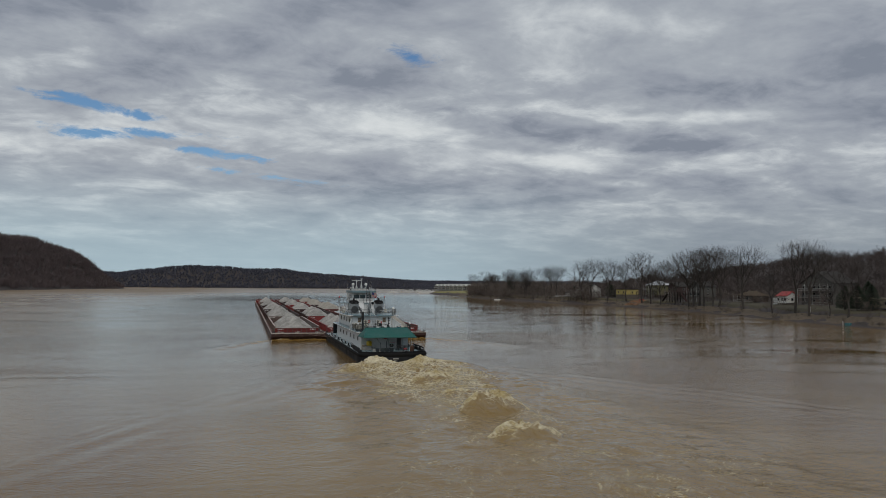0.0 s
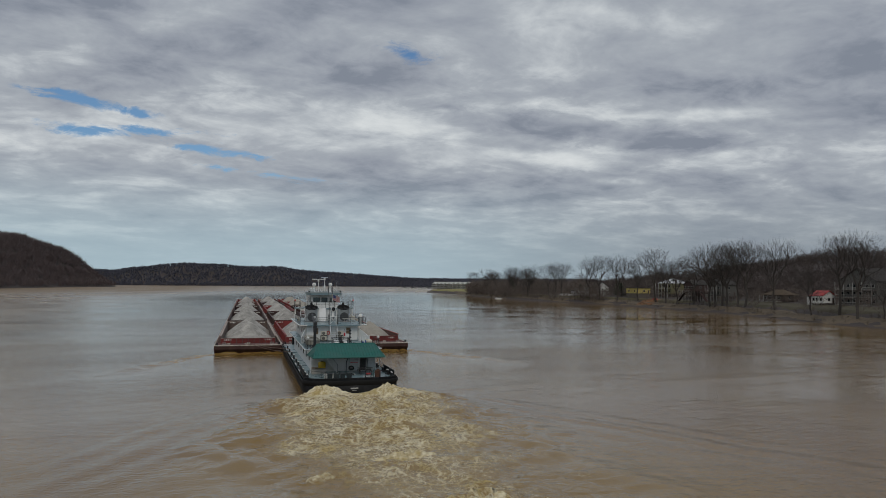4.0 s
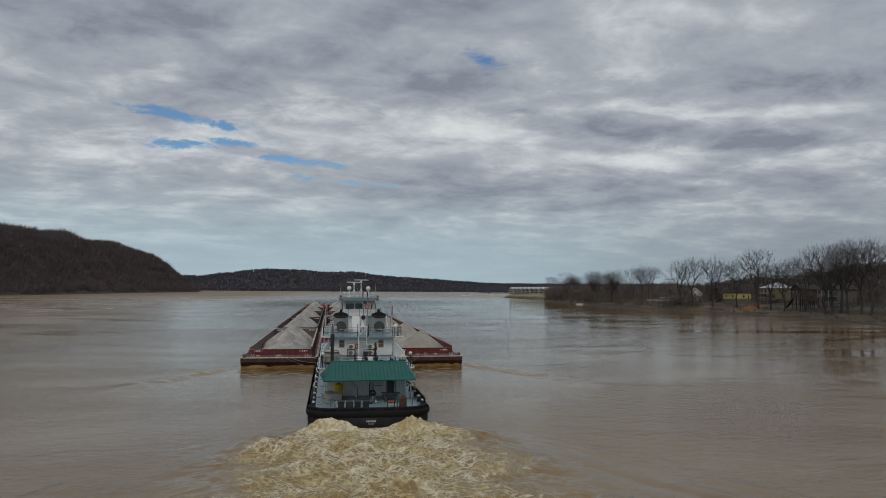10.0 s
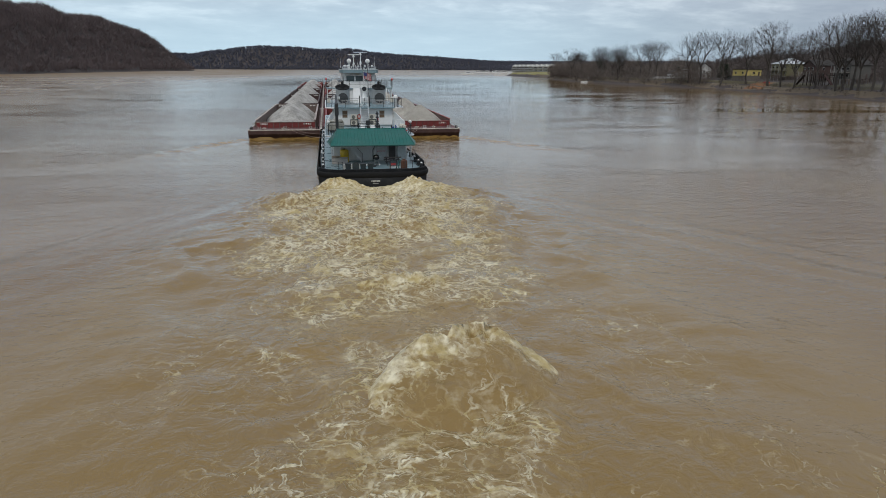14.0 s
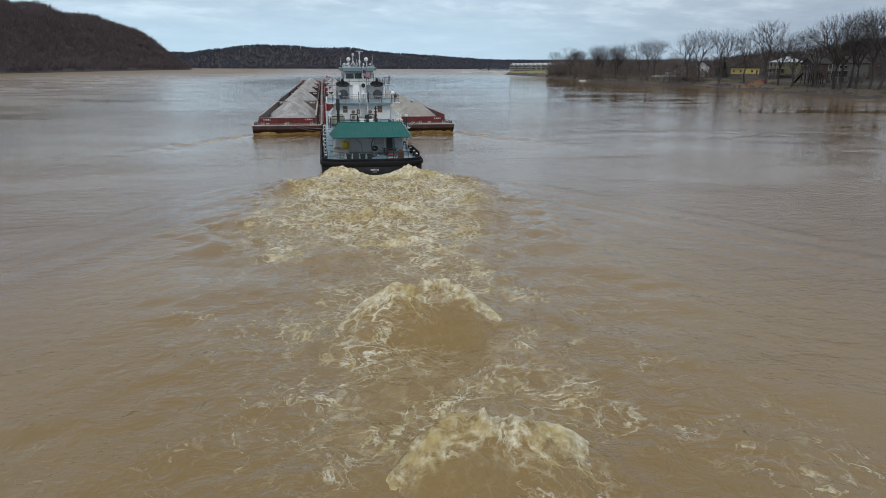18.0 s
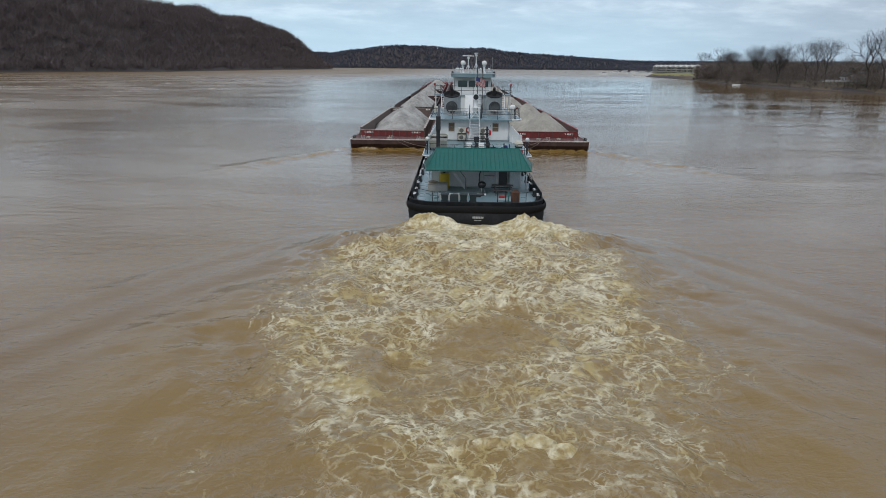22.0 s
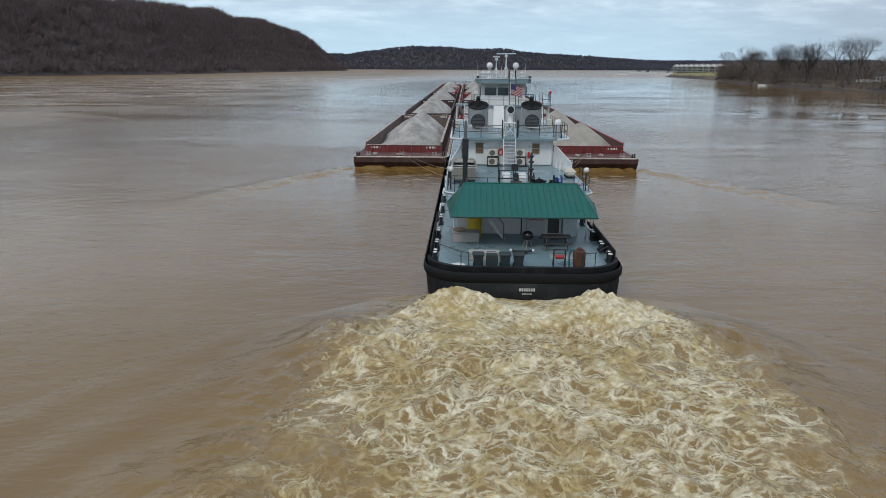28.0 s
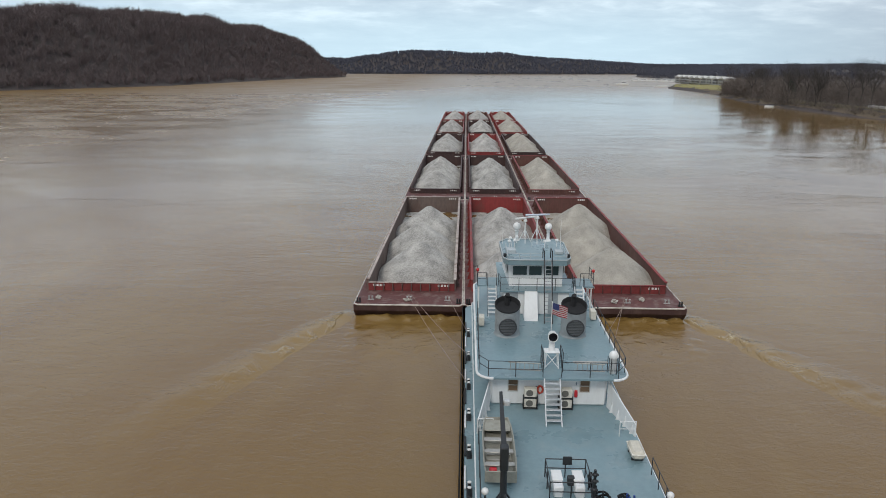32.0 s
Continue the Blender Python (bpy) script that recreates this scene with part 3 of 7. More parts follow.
build_ground()
river = RIVER = new("water", mesh_of("water", Geo().add([(-4000, -2500, 0), (4000, -2500, 0), (4000, 4500, 0), (-4000, 4500, 0)], [(0, 1, 2, 3)]), None, False))
river.data.materials[0] = water_material("silty_water", "calm")
tagged(river, "wide muddy brown river with wind ripples", "river", kind="structure")


# ---- woods, trees and houses on the banks ----
BARK = mat("grey_brown_bark", (0.064, 0.055, 0.047), 0.9, var=0.3, fine=3, coarse=0.3, rand=0.15)
TWIG = mat("bare_twigs", (0.050, 0.042, 0.038), 0.95, var=0.3, fine=0.8, coarse=0.05, bump=0)


def twig_template(seed, limbs, twigs, thick, low=0.25, flat=False):
    """A bare tree one unit high, in thin three-sided spikes: corners and triangles."""
    rnd = random.Random(seed)
    vs, fs = [], []

    def spike(a, b, r):
        a, b = Vector(a), Vector(b)
        d = (b - a).normalized()
        u = d.orthogonal().normalized() * r
        w = d.cross(u)
        n = len(vs)
        if flat:
            u = Vector((u.x * math.cos(n) - u.y * math.sin(n), u.x * math.sin(n) + u.y * math.cos(n), u.z))
            vs.extend([a + u, a - u, b])
            fs.append((n, n + 1, n + 2))
            return
        vs.extend([a + u, a - u * 0.5 + w * 0.87, a - u * 0.5 - w * 0.87, b])
        fs.extend([(n, n + 1, n + 3), (n + 1, n + 2, n + 3), (n + 2, n, n + 3)])

    spike((0, 0, -0.05), (rnd.uniform(-0.04, 0.04), rnd.uniform(-0.04, 0.04), 0.62), thick * 1.6)
    for k in range(limbs):
        z = low + (0.60 - low) * k / limbs
        a = k * 2.4 + rnd.uniform(-0.5, 0.5)
        ln = rnd.uniform(0.30, 0.48)
        up = rnd.uniform(0.25, 1.0)
        out = math.sqrt(1.02 - up * up * 0.95) * ln
        e = Vector((math.cos(a) * out, math.sin(a) * out, z + ln * up))
        s = Vector((0, 0, z))
        spike(s, e, thick)
        for q in range(twigs):
            p = s.lerp(e, rnd.uniform(0.35, 0.9))
            spike(p, p + Vector((rnd.uniform(-0.15, 0.15), rnd.uniform(-0.15, 0.15), rnd.uniform(0.02, 0.17))), thick * 0.6)
    return np.array([tuple(v) for v in vs]), np.array(fs)


def scatter(name, spots, templates, label, material, category="woods"):
    """One mesh of many bare trees: spots are x, y, height."""
    rnd = random.Random(len(spots))
    V, F, n = [], [], 0
    for x, y, h in spots:
        v, f = rnd.choice(templates)
        a, w = rnd.uniform(0, 6.28), h * rnd.uniform(0.85, 1.35)
        c, s = math.cos(a) * w, math.sin(a) * w
        V.append(np.stack([x + v[:, 0] * c - v[:, 1] * s, y + v[:, 0] * s + v[:, 1] * c, land(x, y) - 0.3 + v[:, 2] * h], 1))
        F.append(f + n)
        n += len(v)
    V, F = np.concatenate(V), np.concatenate(F)
    me = bpy.data.meshes.new(name)
    me.vertices.add(len(V))
    me.vertices.foreach_set("co", V.astype(np.float32).ravel())
    me.loops.add(F.size)
    me.loops.foreach_set("vertex_index", F.astype(np.int32).ravel())
    me.polygons.add(len(F))
    me.polygons.foreach_set("loop_start", np.arange(0, F.size, 3, dtype=np.int32))
    me.update(calc_edges=True)
    me.validate()
    me.materials.append(material)
    return tagged(new(name, me), label, category, kind="stuff")


def build_woods():
    rnd = random.Random(3)
    coarse = [twig_template(k, 17, 4, 0.021, 0.08, True) for k in range(5)]
    dense = [twig_template(60 + k, 19, 2, 0.075, 0.04, True) for k in range(5)]
    mid = [twig_template(20 + k, 14, 5, 0.014, 0.12, True) for k in range(5)]
    fine = [twig_template(40 + k, 15, 7, 0.008, 0.1, True) for k in range(6)]
    spots = []
    while len(spots) < 8600:
        y = rnd.uniform(430, 1640)
        l = 175 * rnd.random() ** 0.9
        spots.append((lerp(LEFT, y) - 2 - l, y, rnd.uniform(9, 16)))
    scatter("hillside_woods", spots, coarse, "bare winter woods on the steep river hill", mat("winter_canopy", (0.145, 0.112, 0.110), 0.95, var=0.3, fine=0.35, coarse=0.02, bump=0))
    spots = []
    while len(spots) < 11000:
        x = rnd.uniform(-900, 1500)
        f = 290 * rnd.random()
        spots.append((x, lerp(FAR, x) + 2 + f, rnd.uniform(8, 12)))
    # the bluish cast of this canopy colour stands in for distance haze
    scatter("far_woods", spots, dense, "far wooded ridge across the river bend", mat("haze_tinted_canopy", (0.108, 0.110, 0.138), 0.95, var=0.15, fine=0.2, coarse=0.012, bump=0))
    spots = []
    while len(spots) < 8200:
        y = rnd.uniform(-120, 980) if rnd.random() < 0.4 else rnd.uniform(-60, 420)
        r = 40 + 310 * rnd.random() ** 1.15
        if y > 560 and r < 66:
            continue
        spots.append((lerp(RIGHT, y) + r, y, rnd.uniform(5, 12) + 8 * noise.noise(Vector((y * 0.022, r * 0.03, 4.0))) - 2.5 * smooth(280, 420, y)))
    rest = []
    while len(rest) < 2700:
        x, y = (rnd.uniform(430, 1350), rnd.uniform(560, 2000)) if rnd.random() < 0.55 else (rnd.uniform(360, 650), rnd.uniform(1050, 1950))
        if land(x, y) > 0.5:
            rest.append((x, y, rnd.uniform(5, 11) + 9 * noise.noise(Vector((x * 0.01, y * 0.01, 6.0)))))
    # same bare canopy, distance haze tinted into its colour
    scatter("lowland_woods", rest, dense, "leafless woods beyond the point", mat("haze_tinted_canopy", (0.108, 0.110, 0.138)))
    scatter("upland_woods", spots, mid, "bare winter woods behind the riverside houses", mat("upland_canopy", (0.084, 0.066, 0.060), 0.95, var=0.4, fine=0.4, coarse=0.03, bump=0))
    spots = []
    while len(spots) < 2300:
        y = rnd.uniform(236, 700) if rnd.random() < 0.72 else rnd.uniform(-60, 236)
        r = 3 + 57 * rnd.random() ** 1.4
        if y < 240 and r < 30 and rnd.random() < 0.8:
            continue
        if y > 566 and r < 62:
            continue
        if 262 < y < 312 and r > 5 and rnd.random() < 0.95:
            continue
        spots.append((lerp(RIGHT, y) + r, y, (rnd.uniform(4, 17) if noise.noise(Vector((y * 0.03, r * 0.06, 1.0))) > -0.1 else rnd.uniform(3, 8)) if y > 240 else rnd.uniform(3, 9)))
    scatter("bank_thicket", spots, fine, "tangled leafless brush along the river bank", mat("brush_twigs", (0.145, 0.118, 0.102), 0.95, var=0.4, fine=0.6, coarse=0.05, bump=0), "brush")
    spots = []
    while len(spots) < 420:
        y = rnd.uniform(-40, 566)
        r = rnd.uniform(0.5, 7)
        spots.append((lerp(RIGHT, y) + r, y, rnd.uniform(0.8, 3.0)))
    scatter("bank_scrub", spots, mid, "low dry scrub at the water's edge", mat("dry_scrub", (0.085, 0.065, 0.042), 0.95, bump=0), "brush")


def big_tree(seed, h):
    """A tall bare river tree: stout trunk and limbs, and a crown of fine branches."""
    rnd = random.Random(seed)
    t = thing("bare_tree", "tall leafless hardwood on the river bank", "tree", "bare trees on the bank")
    trunk, crown = Geo(), Geo()

    def grow(p, d, ln, r, lv):
        q = p + d * ln
        bend = Vector((rnd.uniform(-0.1, 0.1), rnd.uniform(-0.1, 0.1), 0.03)) * ln
        mid_ = p.lerp(q, 0.5) + bend
        g, n = (trunk, 7) if lv < 2 else (crown, 4 if lv < 4 else 3)
        if lv < 4:
            g.cyl(p, mid_, r, r * 0.82, n, False)
            g.cyl(mid_, q, r * 0.82, r * 0.62, n, False)
        else:
            g.cyl(p, q, r, r * 0.62, n, False)
        if lv >= 5:
            for k in range(2 if lv >= 6 else 1):
                s = q if lv >= 6 else p.lerp(q, rnd.uniform(0.3, 0.9))
                e = s + (d + Vector((rnd.uniform(-0.8, 0.8), rnd.uniform(-0.8, 0.8), rnd.uniform(-0.2, 0.7)))).normalized() * ln * rnd.uniform(0.7, 1.2)
                u = (e - s).orthogonal().normalized() * r * 0.45
                crown.add([s - u, s + u, e], [(0, 1, 2)])
        if lv >= 6:
            return
        kids = (3 if rnd.random() < 0.6 else 4) if lv == 0 else (3 if rnd.random() < 0.55 else 2)
        a0 = rnd.uniform(0, 6.28)
        for k in range(kids):
            a = a0 + k * 6.283 / kids + rnd.uniform(-0.4, 0.4)
            u = d.orthogonal().normalized()
            w = d.cross(u)
            sp = rnd.uniform(0.45, 0.95) if lv else rnd.uniform(0.35, 0.7)
            nd = (d + (u * math.cos(a) + w * math.sin(a)) * sp + Vector((0, 0, 0.22))).normalized()
            grow(q, nd, ln * rnd.uniform(0.66, 0.86) if lv else ln * rnd.uniform(0.55, 0.7), r * rnd.uniform(0.54, 0.66), lv + 1)
        if 1 <= lv <= 4:
            for k in range(2 if lv < 3 else 1):
                a = rnd.uniform(0, 6.28)
                nd = Vector((math.cos(a), math.sin(a), rnd.uniform(0.1, 0.7))).normalized()
                grow(p.lerp(q, rnd.uniform(0.3, 0.8)), nd, ln * rnd.uniform(0.4, 0.6), r * 0.3, max(lv + 2, 4))

    grow(Vector((0, 0, -0.3)), Vector((rnd.uniform(-0.06, 0.06), rnd.uniform(-0.06, 0.06), 1)).normalized(), h * 0.30, h * 0.018, 0)
    k = h / max(v[2] for v in crown.v)
    for g in (trunk, crown):
        g.v = [(x * k, y * k, z * k) for x, y, z in g.v]
    part("trunk", trunk, BARK, t)
    part("crown", crown, TWIG, t)
    return t


def build_trees():
    rnd = random.Random(8)
    protos = []
    rows = [(257.6, 26), (246.8, 26.5), (228, 26.5), (207, 23.5), (184.6, 28), (173, 25.5), (161, 20), (147, 22), (129, 27), (124, 27), (119.5, 27), (114.5, 26.5), (105.5, 26.5), (100.3, 27), (76, 26), (49.5, 12), (36, 25), (25.5, 25.4), (15, 9), (5.5, 16), (302, 25), (318, 26), (345, 20), (378, 22), (398, 24), (430, 20), (480, 22), (540, 20), (330, 24), (360, 26), (388, 21), (415, 25), (455, 24), (505, 22), (525, 21), (560, 22), (350, 22), (470, 19)]
    for k, (y, top) in enumerate(rows):
        x = lerp(RIGHT, y) + (rnd.uniform(5, 7) if y < 290 else rnd.uniform(4, 32))
        h = top + (5 if y > 290 else 7) - land(x, y)
        m = pose(x, y, land(x, y), 0, 0, rnd.uniform(0, 360))
        if k < 6:
            t = big_tree(100 + k * 7, 25.0)
            t.matrix_basis = m
            t.scale = (h / 25.0,) * 3
            protos.append(t)
        else:
            src = rnd.choice(protos)
            t = copy_thing(src, m)
            t.scale = (h / 25.0 * rnd.uniform(0.9, 1.1), h / 25.0 * rnd.uniform(0.9, 1.1), h / 25.0)
    # dark cedars between the houses
    for k, (y, r, h) in enumerate(((17, 14, 8.5), (12, 15, 9.5), (7, 17, 9), (13, 21, 10), (250, 24, 9), (262, 30, 10), (385, 10, 13), (300, 26, 8))):
        x = lerp(RIGHT, y) + r
        c = thing("cedar", "dark evergreen cedar between the houses", "tree", "cedars on the bank", at=(x, y, land(x, y)))
        part("trunk", Geo().cyl((0, 0, -0.3), (0, 0, h * 0.8), 0.22, 0.06, 7), BARK, c)
        g = Geo()
        for q in range(900):
            z = h * (0.08 + 0.92 * rnd.random() ** 1.2)
            rr = min((h - z) * 0.55, h * 0.30) * math.sqrt(rnd.random()) + 0.15
            a = rnd.uniform(0, 6.28)
            p = Vector((rr * math.cos(a), rr * math.sin(a), z))
            d = Vector((math.cos(a), math.sin(a), rnd.uniform(0.1, 0.8))).normalized() * rnd.uniform(0.35, 0.8)
            s = d.cross(Vector((0, 0, 1))).normalized() * 0.16
            g.add([p - s, p + s, p + d, p + Vector((0, 0, 0.18))], [(0, 1, 2), (1, 3, 2), (3, 0, 2)])
        part("crown", g, mat("cedar_green", (0.022, 0.034, 0.018), 0.9, var=0.4, fine=2, bump=0), c)


def house(label, x, y, w, d, storeys, wall, roof, kind="gable", hh=2.7, porch=0, lift=0.0, win=None, ridge_x=False):
    """A riverside house that faces the water (towards -x): w metres along the bank, d deep."""
    h = thing("house", label, "house", "houses on the bank", at=(x, y, land(x, y) - 0.2))
    z0, z1 = lift, lift + storeys * hh + 0.2
    part("wall", Geo().box(0, d, -w / 2, w / 2, z0 - 0.0, z1, 0.04), wall, h)
    if lift > 0.5:
        for py in np.linspace(-w / 2 + 0.3, w / 2 - 0.3, 5):
            for px in (0.3, d - 0.3):
                part("pile", Geo().box(px - 0.15, px + 0.15, py - 0.15, py + 0.15, -0.3, lift, 0.02), mat("pile_timber", (0.16, 0.13, 0.10), 0.9), h)
    o = 0.5
    if kind == "gable":
        r = 0.32 * (d if not ridge_x else w)
        g = Geo()
        if ridge_x:
            A, B = (-o, 0, z1 + r), (d + o, 0, z1 + r)
            e = [(-o, -w / 2 - o, z1 - 0.1), (d + o, -w / 2 - o, z1 - 0.1), (d + o, w / 2 + o, z1 - 0.1), (-o, w / 2 + o, z1 - 0.1)]
            quads = [[e[0], e[1], B, A], [e[2], e[3], A, B]]
            part("gable", Geo().prism([(0, -w / 2), (0.12, -w / 2), (0.12, w / 2), (0, w / 2)], z1 - 0.02, z1).add([(0.02, -w / 2, z1), (0.02, w / 2, z1), (0.02, 0, z1 + r - 0.1), (0.14, -w / 2, z1), (0.14, w / 2, z1), (0.14, 0, z1 + r - 0.1)], [(0, 1, 2), (3, 5, 4), (0, 2, 5, 3), (1, 4, 5, 2)]), wall, h)
        else:
            A, B = (d / 2, -w / 2 - o, z1 + r), (d / 2, w / 2 + o, z1 + r)
            e = [(-o, -w / 2 - o, z1 - 0.1), (-o, w / 2 + o, z1 - 0.1), (d + o, w / 2 + o, z1 - 0.1), (d + o, -w / 2 - o, z1 - 0.1)]
            quads = [[e[0], e[1], B, A], [e[2], e[3], A, B]]
            for s in (-1, 1):
                yy = s * (w / 2 - 0.06)
                part("gable", Geo().add([(0, yy - 0.05, z1), (d, yy - 0.05, z1), (d / 2, yy - 0.05, z1 + r - 0.1), (0, yy + 0.05, z1), (d, yy + 0.05, z1), (d / 2, yy + 0.05, z1 + r - 0.1)], [(0, 1, 2), (3, 5, 4), (0, 2, 5, 3), (1, 4, 5, 2)]), wall, h)
        for q in quads:
            part("roof", Geo().hexa(q, [(a, b, c + 0.16) for a, b, c in q]), roof, h)
    elif kind == "hip":
        r = 0.26 * d
        e = [(-o, -w / 2 - o, z1 - 0.05), (d + o, -w / 2 - o, z1 - 0.05), (d + o, w / 2 + o, z1 - 0.05), (-o, w / 2 + o, z1 - 0.05)]
        A, B = (d / 2, -w / 2 + d / 2 * 0.8, z1 + r), (d / 2, w / 2 - d / 2 * 0.8, z1 + r)
        part("roof", Geo().add([*e, A, B, *[(a, b, c - 0.15) for a, b, c in e]], [(0, 1, 4), (1, 2, 5, 4), (2, 3, 5), (3, 0, 4, 5), (0, 6, 7, 1), (1, 7, 8, 2), (2, 8, 9, 3), (3, 9, 6, 0), (9, 8, 7, 6)]), roof, h)
    else:
        part("roof", Geo().box(-o, d + o, -w / 2 - o, w / 2 + o, z1 - 0.02, z1 + 0.22, 0.04), roof, h)
    n = win or max(2, int(w / 2.6))
    fr = mat("white_trim", (0.36, 0.36, 0.34), 0.6)
    for s in range(storeys):
        for k in range(n):
            py = -w / 2 + w * (k + 0.5) / n
            f = part("window", Geo().box(-0.07, 0.0, py - 0.62, py + 0.62, z0 + s * hh + 0.85, z0 + s * hh + 2.15, 0.02), fr, h)
            part("pane", Geo().box(-0.09, -0.06, py - 0.52, py + 0.52, z0 + s * hh + 0.95, z0 + s * hh + 2.05, 0.01), PANE_FAR, f)
        f = part("window", Geo().box(d * 0.5 - 0.6, d * 0.5 + 0.6, -w / 2 - 0.07, -w / 2, z0 + s * hh + 0.85, z0 + s * hh + 2.1, 0.02), fr, h)
        part("pane", Geo().box(d * 0.5 - 0.5, d * 0.5 + 0.5, -w / 2 - 0.09, -w / 2 - 0.06, z0 + s * hh + 0.95, z0 + s * hh + 2.0, 0.01), PANE_FAR, f)
    part("door", Geo().box(d * 0.78, d * 0.78 + 0.9, -w / 2 - 0.06, -w / 2, z0, z0 + 2.05, 0.02), mat("dark_door", (0.07, 0.05, 0.04), 0.6), h)
    for p in range(porch):
        zp = z0 + p * hh
        dk = part("porch_deck", Geo().box(-2.6, -0.02, -w / 2, w / 2, zp - 0.15, zp, 0.02), mat("porch_timber", (0.30, 0.28, 0.25), 0.8), h)
        for py in np.linspace(-w / 2 + 0.15, w / 2 - 0.15, 5):
            part("porch_post", Geo().box(-2.55, -2.42, py - 0.07, py + 0.07, -0.3 if p == 0 else zp - hh, zp + (hh if p == porch - 1 else 0.9), 0.01), fr, dk)
        part("porch_rail", Geo().box(-2.54, -2.46, -w / 2, w / 2, zp + 0.85, zp + 0.95, 0.01).box(-2.54, -2.46, -w / 2, w / 2, zp + 0.3, zp + 0.36, 0.01), fr, dk)
    return h


PANE_FAR = glass("house_glass", (0.015, 0.018, 0.02), 0.1)


def build_houses_ashore():
    siding = lambda n, c: mat(n, c, 0.75, var=0.12, fine=2.5, coarse=0.3, bump=0.1, stretch=(1, 1, 6))
    tin = lambda n, c: mat(n, c, 0.5, var=0.15, fine=2, coarse=0.2, stretch=(1, 5, 1))
    yellow, olive, white = siding("yellow_siding", (0.56, 0.45, 0.15)), siding("olive_siding", (0.15, 0.14, 0.075)), siding("white_siding", (0.62, 0.62, 0.60))
    brown, beige, greyw = siding("brown_siding", (0.055, 0.042, 0.034)), siding("beige_block", (0.27, 0.23, 0.16)), siding("weathered_grey_siding", (0.10, 0.096, 0.088))
    shingle, pale, redr, tanr = mat("dark_shingle", (0.05, 0.046, 0.043), 0.95, var=0.25, fine=3, coarse=0.3, spec=0.2), tin("pale_metal_roof", (0.40, 0.42, 0.43)), tin("red_metal_roof", (0.33, 0.025, 0.022)), mat("tan_roof", (0.10, 0.075, 0.052), 0.95, var=0.25, fine=3, coarse=0.3, spec=0.2)
    block = siding("grey_block", (0.16, 0.14, 0.12))
    h = house("low yellow house over a grey block ground floor", 212, 223.5, 12.5, 9, 1, yellow, shingle, "flat", 3.0, lift=3.2, win=2)
    part("ground_floor", Geo().box(0.3, 8.6, -6.1, 6.1, -0.3, 3.2, 0.05), block, h)
    house("olive two-storey house with a pale metal hip roof", 229, 214, 12.5, 11, 2, olive, pale, "hip", 3.1, porch=2, lift=2.4)
    house("gabled house with a rusty red front", 221, 181, 8, 10, 2, siding("rust_siding", (0.055, 0.034, 0.030)), shingle, "gable", 2.8, porch=1, lift=2.2, ridge_x=True)
    house("tall weathered grey house on piles behind the trees", 212, 148, 9, 10, 2, greyw, shingle, "gable", 2.8, porch=2, lift=2.6, ridge_x=True)
    house("low brown house with a wide tan roof", 213, 110.5, 11, 9, 1, brown, tanr, "hip", 2.8, porch=1, lift=0.8)
    h = house("small white cabin with a bright red metal roof", 199, 72.0, 5.4, 6, 1, white, redr, "gable", 2.7, porch=1, lift=1.2, win=3)
    part("lean_to", Geo().box(0.4, 5.2, 2.75, 5.4, 0.2, 3.3, 0.05), white, h, "low white lean-to")
    # raised timber deck with two flights down to the yard
    dt = mat("dark_deck_timber", (0.030, 0.022, 0.018), 0.85, var=0.35, fine=2, coarse=0.3)
    zg = land(203, 152)
    dk = thing("timber_deck", "dark raised timber deck on posts with two stair flights", "deck", at=(203, 152, zg))
    part("platform", Geo().box(-2.5, 3.0, -7, 6, 4.0, 4.25, 0.02), dt, dk)
    for py in np.linspace(-6.7, 5.7, 6):
        for px_ in (-2.3, 2.8):
            part("post", Geo().box(px_ - 0.13, px_ + 0.13, py - 0.13, py + 0.13, -0.4, 5.2, 0.02), dt, dk)
    for zz in (4.65, 5.15):
        part("railing", Geo().box(-2.45, -2.35, -7, 6, zz - 0.06, zz + 0.06, 0.01), dt, dk)
    for ya, yb, mm in ((6.0, 10.5, dt), (-7.0, -12.0, mat("red_brown_stair_timber", (0.060, 0.026, 0.021), 0.85, var=0.3))):
        st = part("stair", Geo().hexa([(-2.4, ya, 3.9), (-1.2, ya, 3.9), (-1.2, yb, -0.2), (-2.4, yb, -0.2)], [(-2.4, ya, 4.2), (-1.2, ya, 4.2), (-1.2, yb, 0.1), (-2.4, yb, 0.1)]), mm, dk)
        part("handrail", Geo().tube([(-2.4, ya, 5.2), (-2.4, yb, 1.1)], 0.07, 6), mm, st)
    b_ = thing("canoe", "red canoe lying in the grass by the houses", "canoe", at=(206, 191, land(206, 191)))
    part("hull", Geo().prism([(-0.45, -1.8), (0.0, -2.6), (0.45, -1.8), (0.45, 1.8), (0.0, 2.6), (-0.45, 1.8)], 0.0, 0.75), mat("red_plastic", (0.50, 0.03, 0.02), 0.4, var=0.1), b_)
    b_ = thing("float", "teal float box pulled up at the water's edge", "float", at=(155.5, -1, land(155.5, -1)))
    part("box", Geo().box(-0.6, 0.6, -0.8, 0.8, -0.2, 0.8, 0.06), mat("teal_plastic", (0.05, 0.16, 0.17), 0.5, var=0.15), b_)
    part("post", Geo().cyl((-0.5, 1.4, -0.4), (-0.5, 1.4, 1.3), 0.12, 0.12, 8), white, b_)
    house("large grey gabled house with stacked balconies", 205, 59, 16, 12, 3, greyw, shingle, "gable", 2.9, porch=3, lift=0.3, ridge_x=True)
    house("beige flat-roofed block house by the landing", 180, 9, 14, 9, 1, beige, mat("cream_fascia", (0.42, 0.37, 0.26), 0.7), "flat", 2.9, lift=1.3)
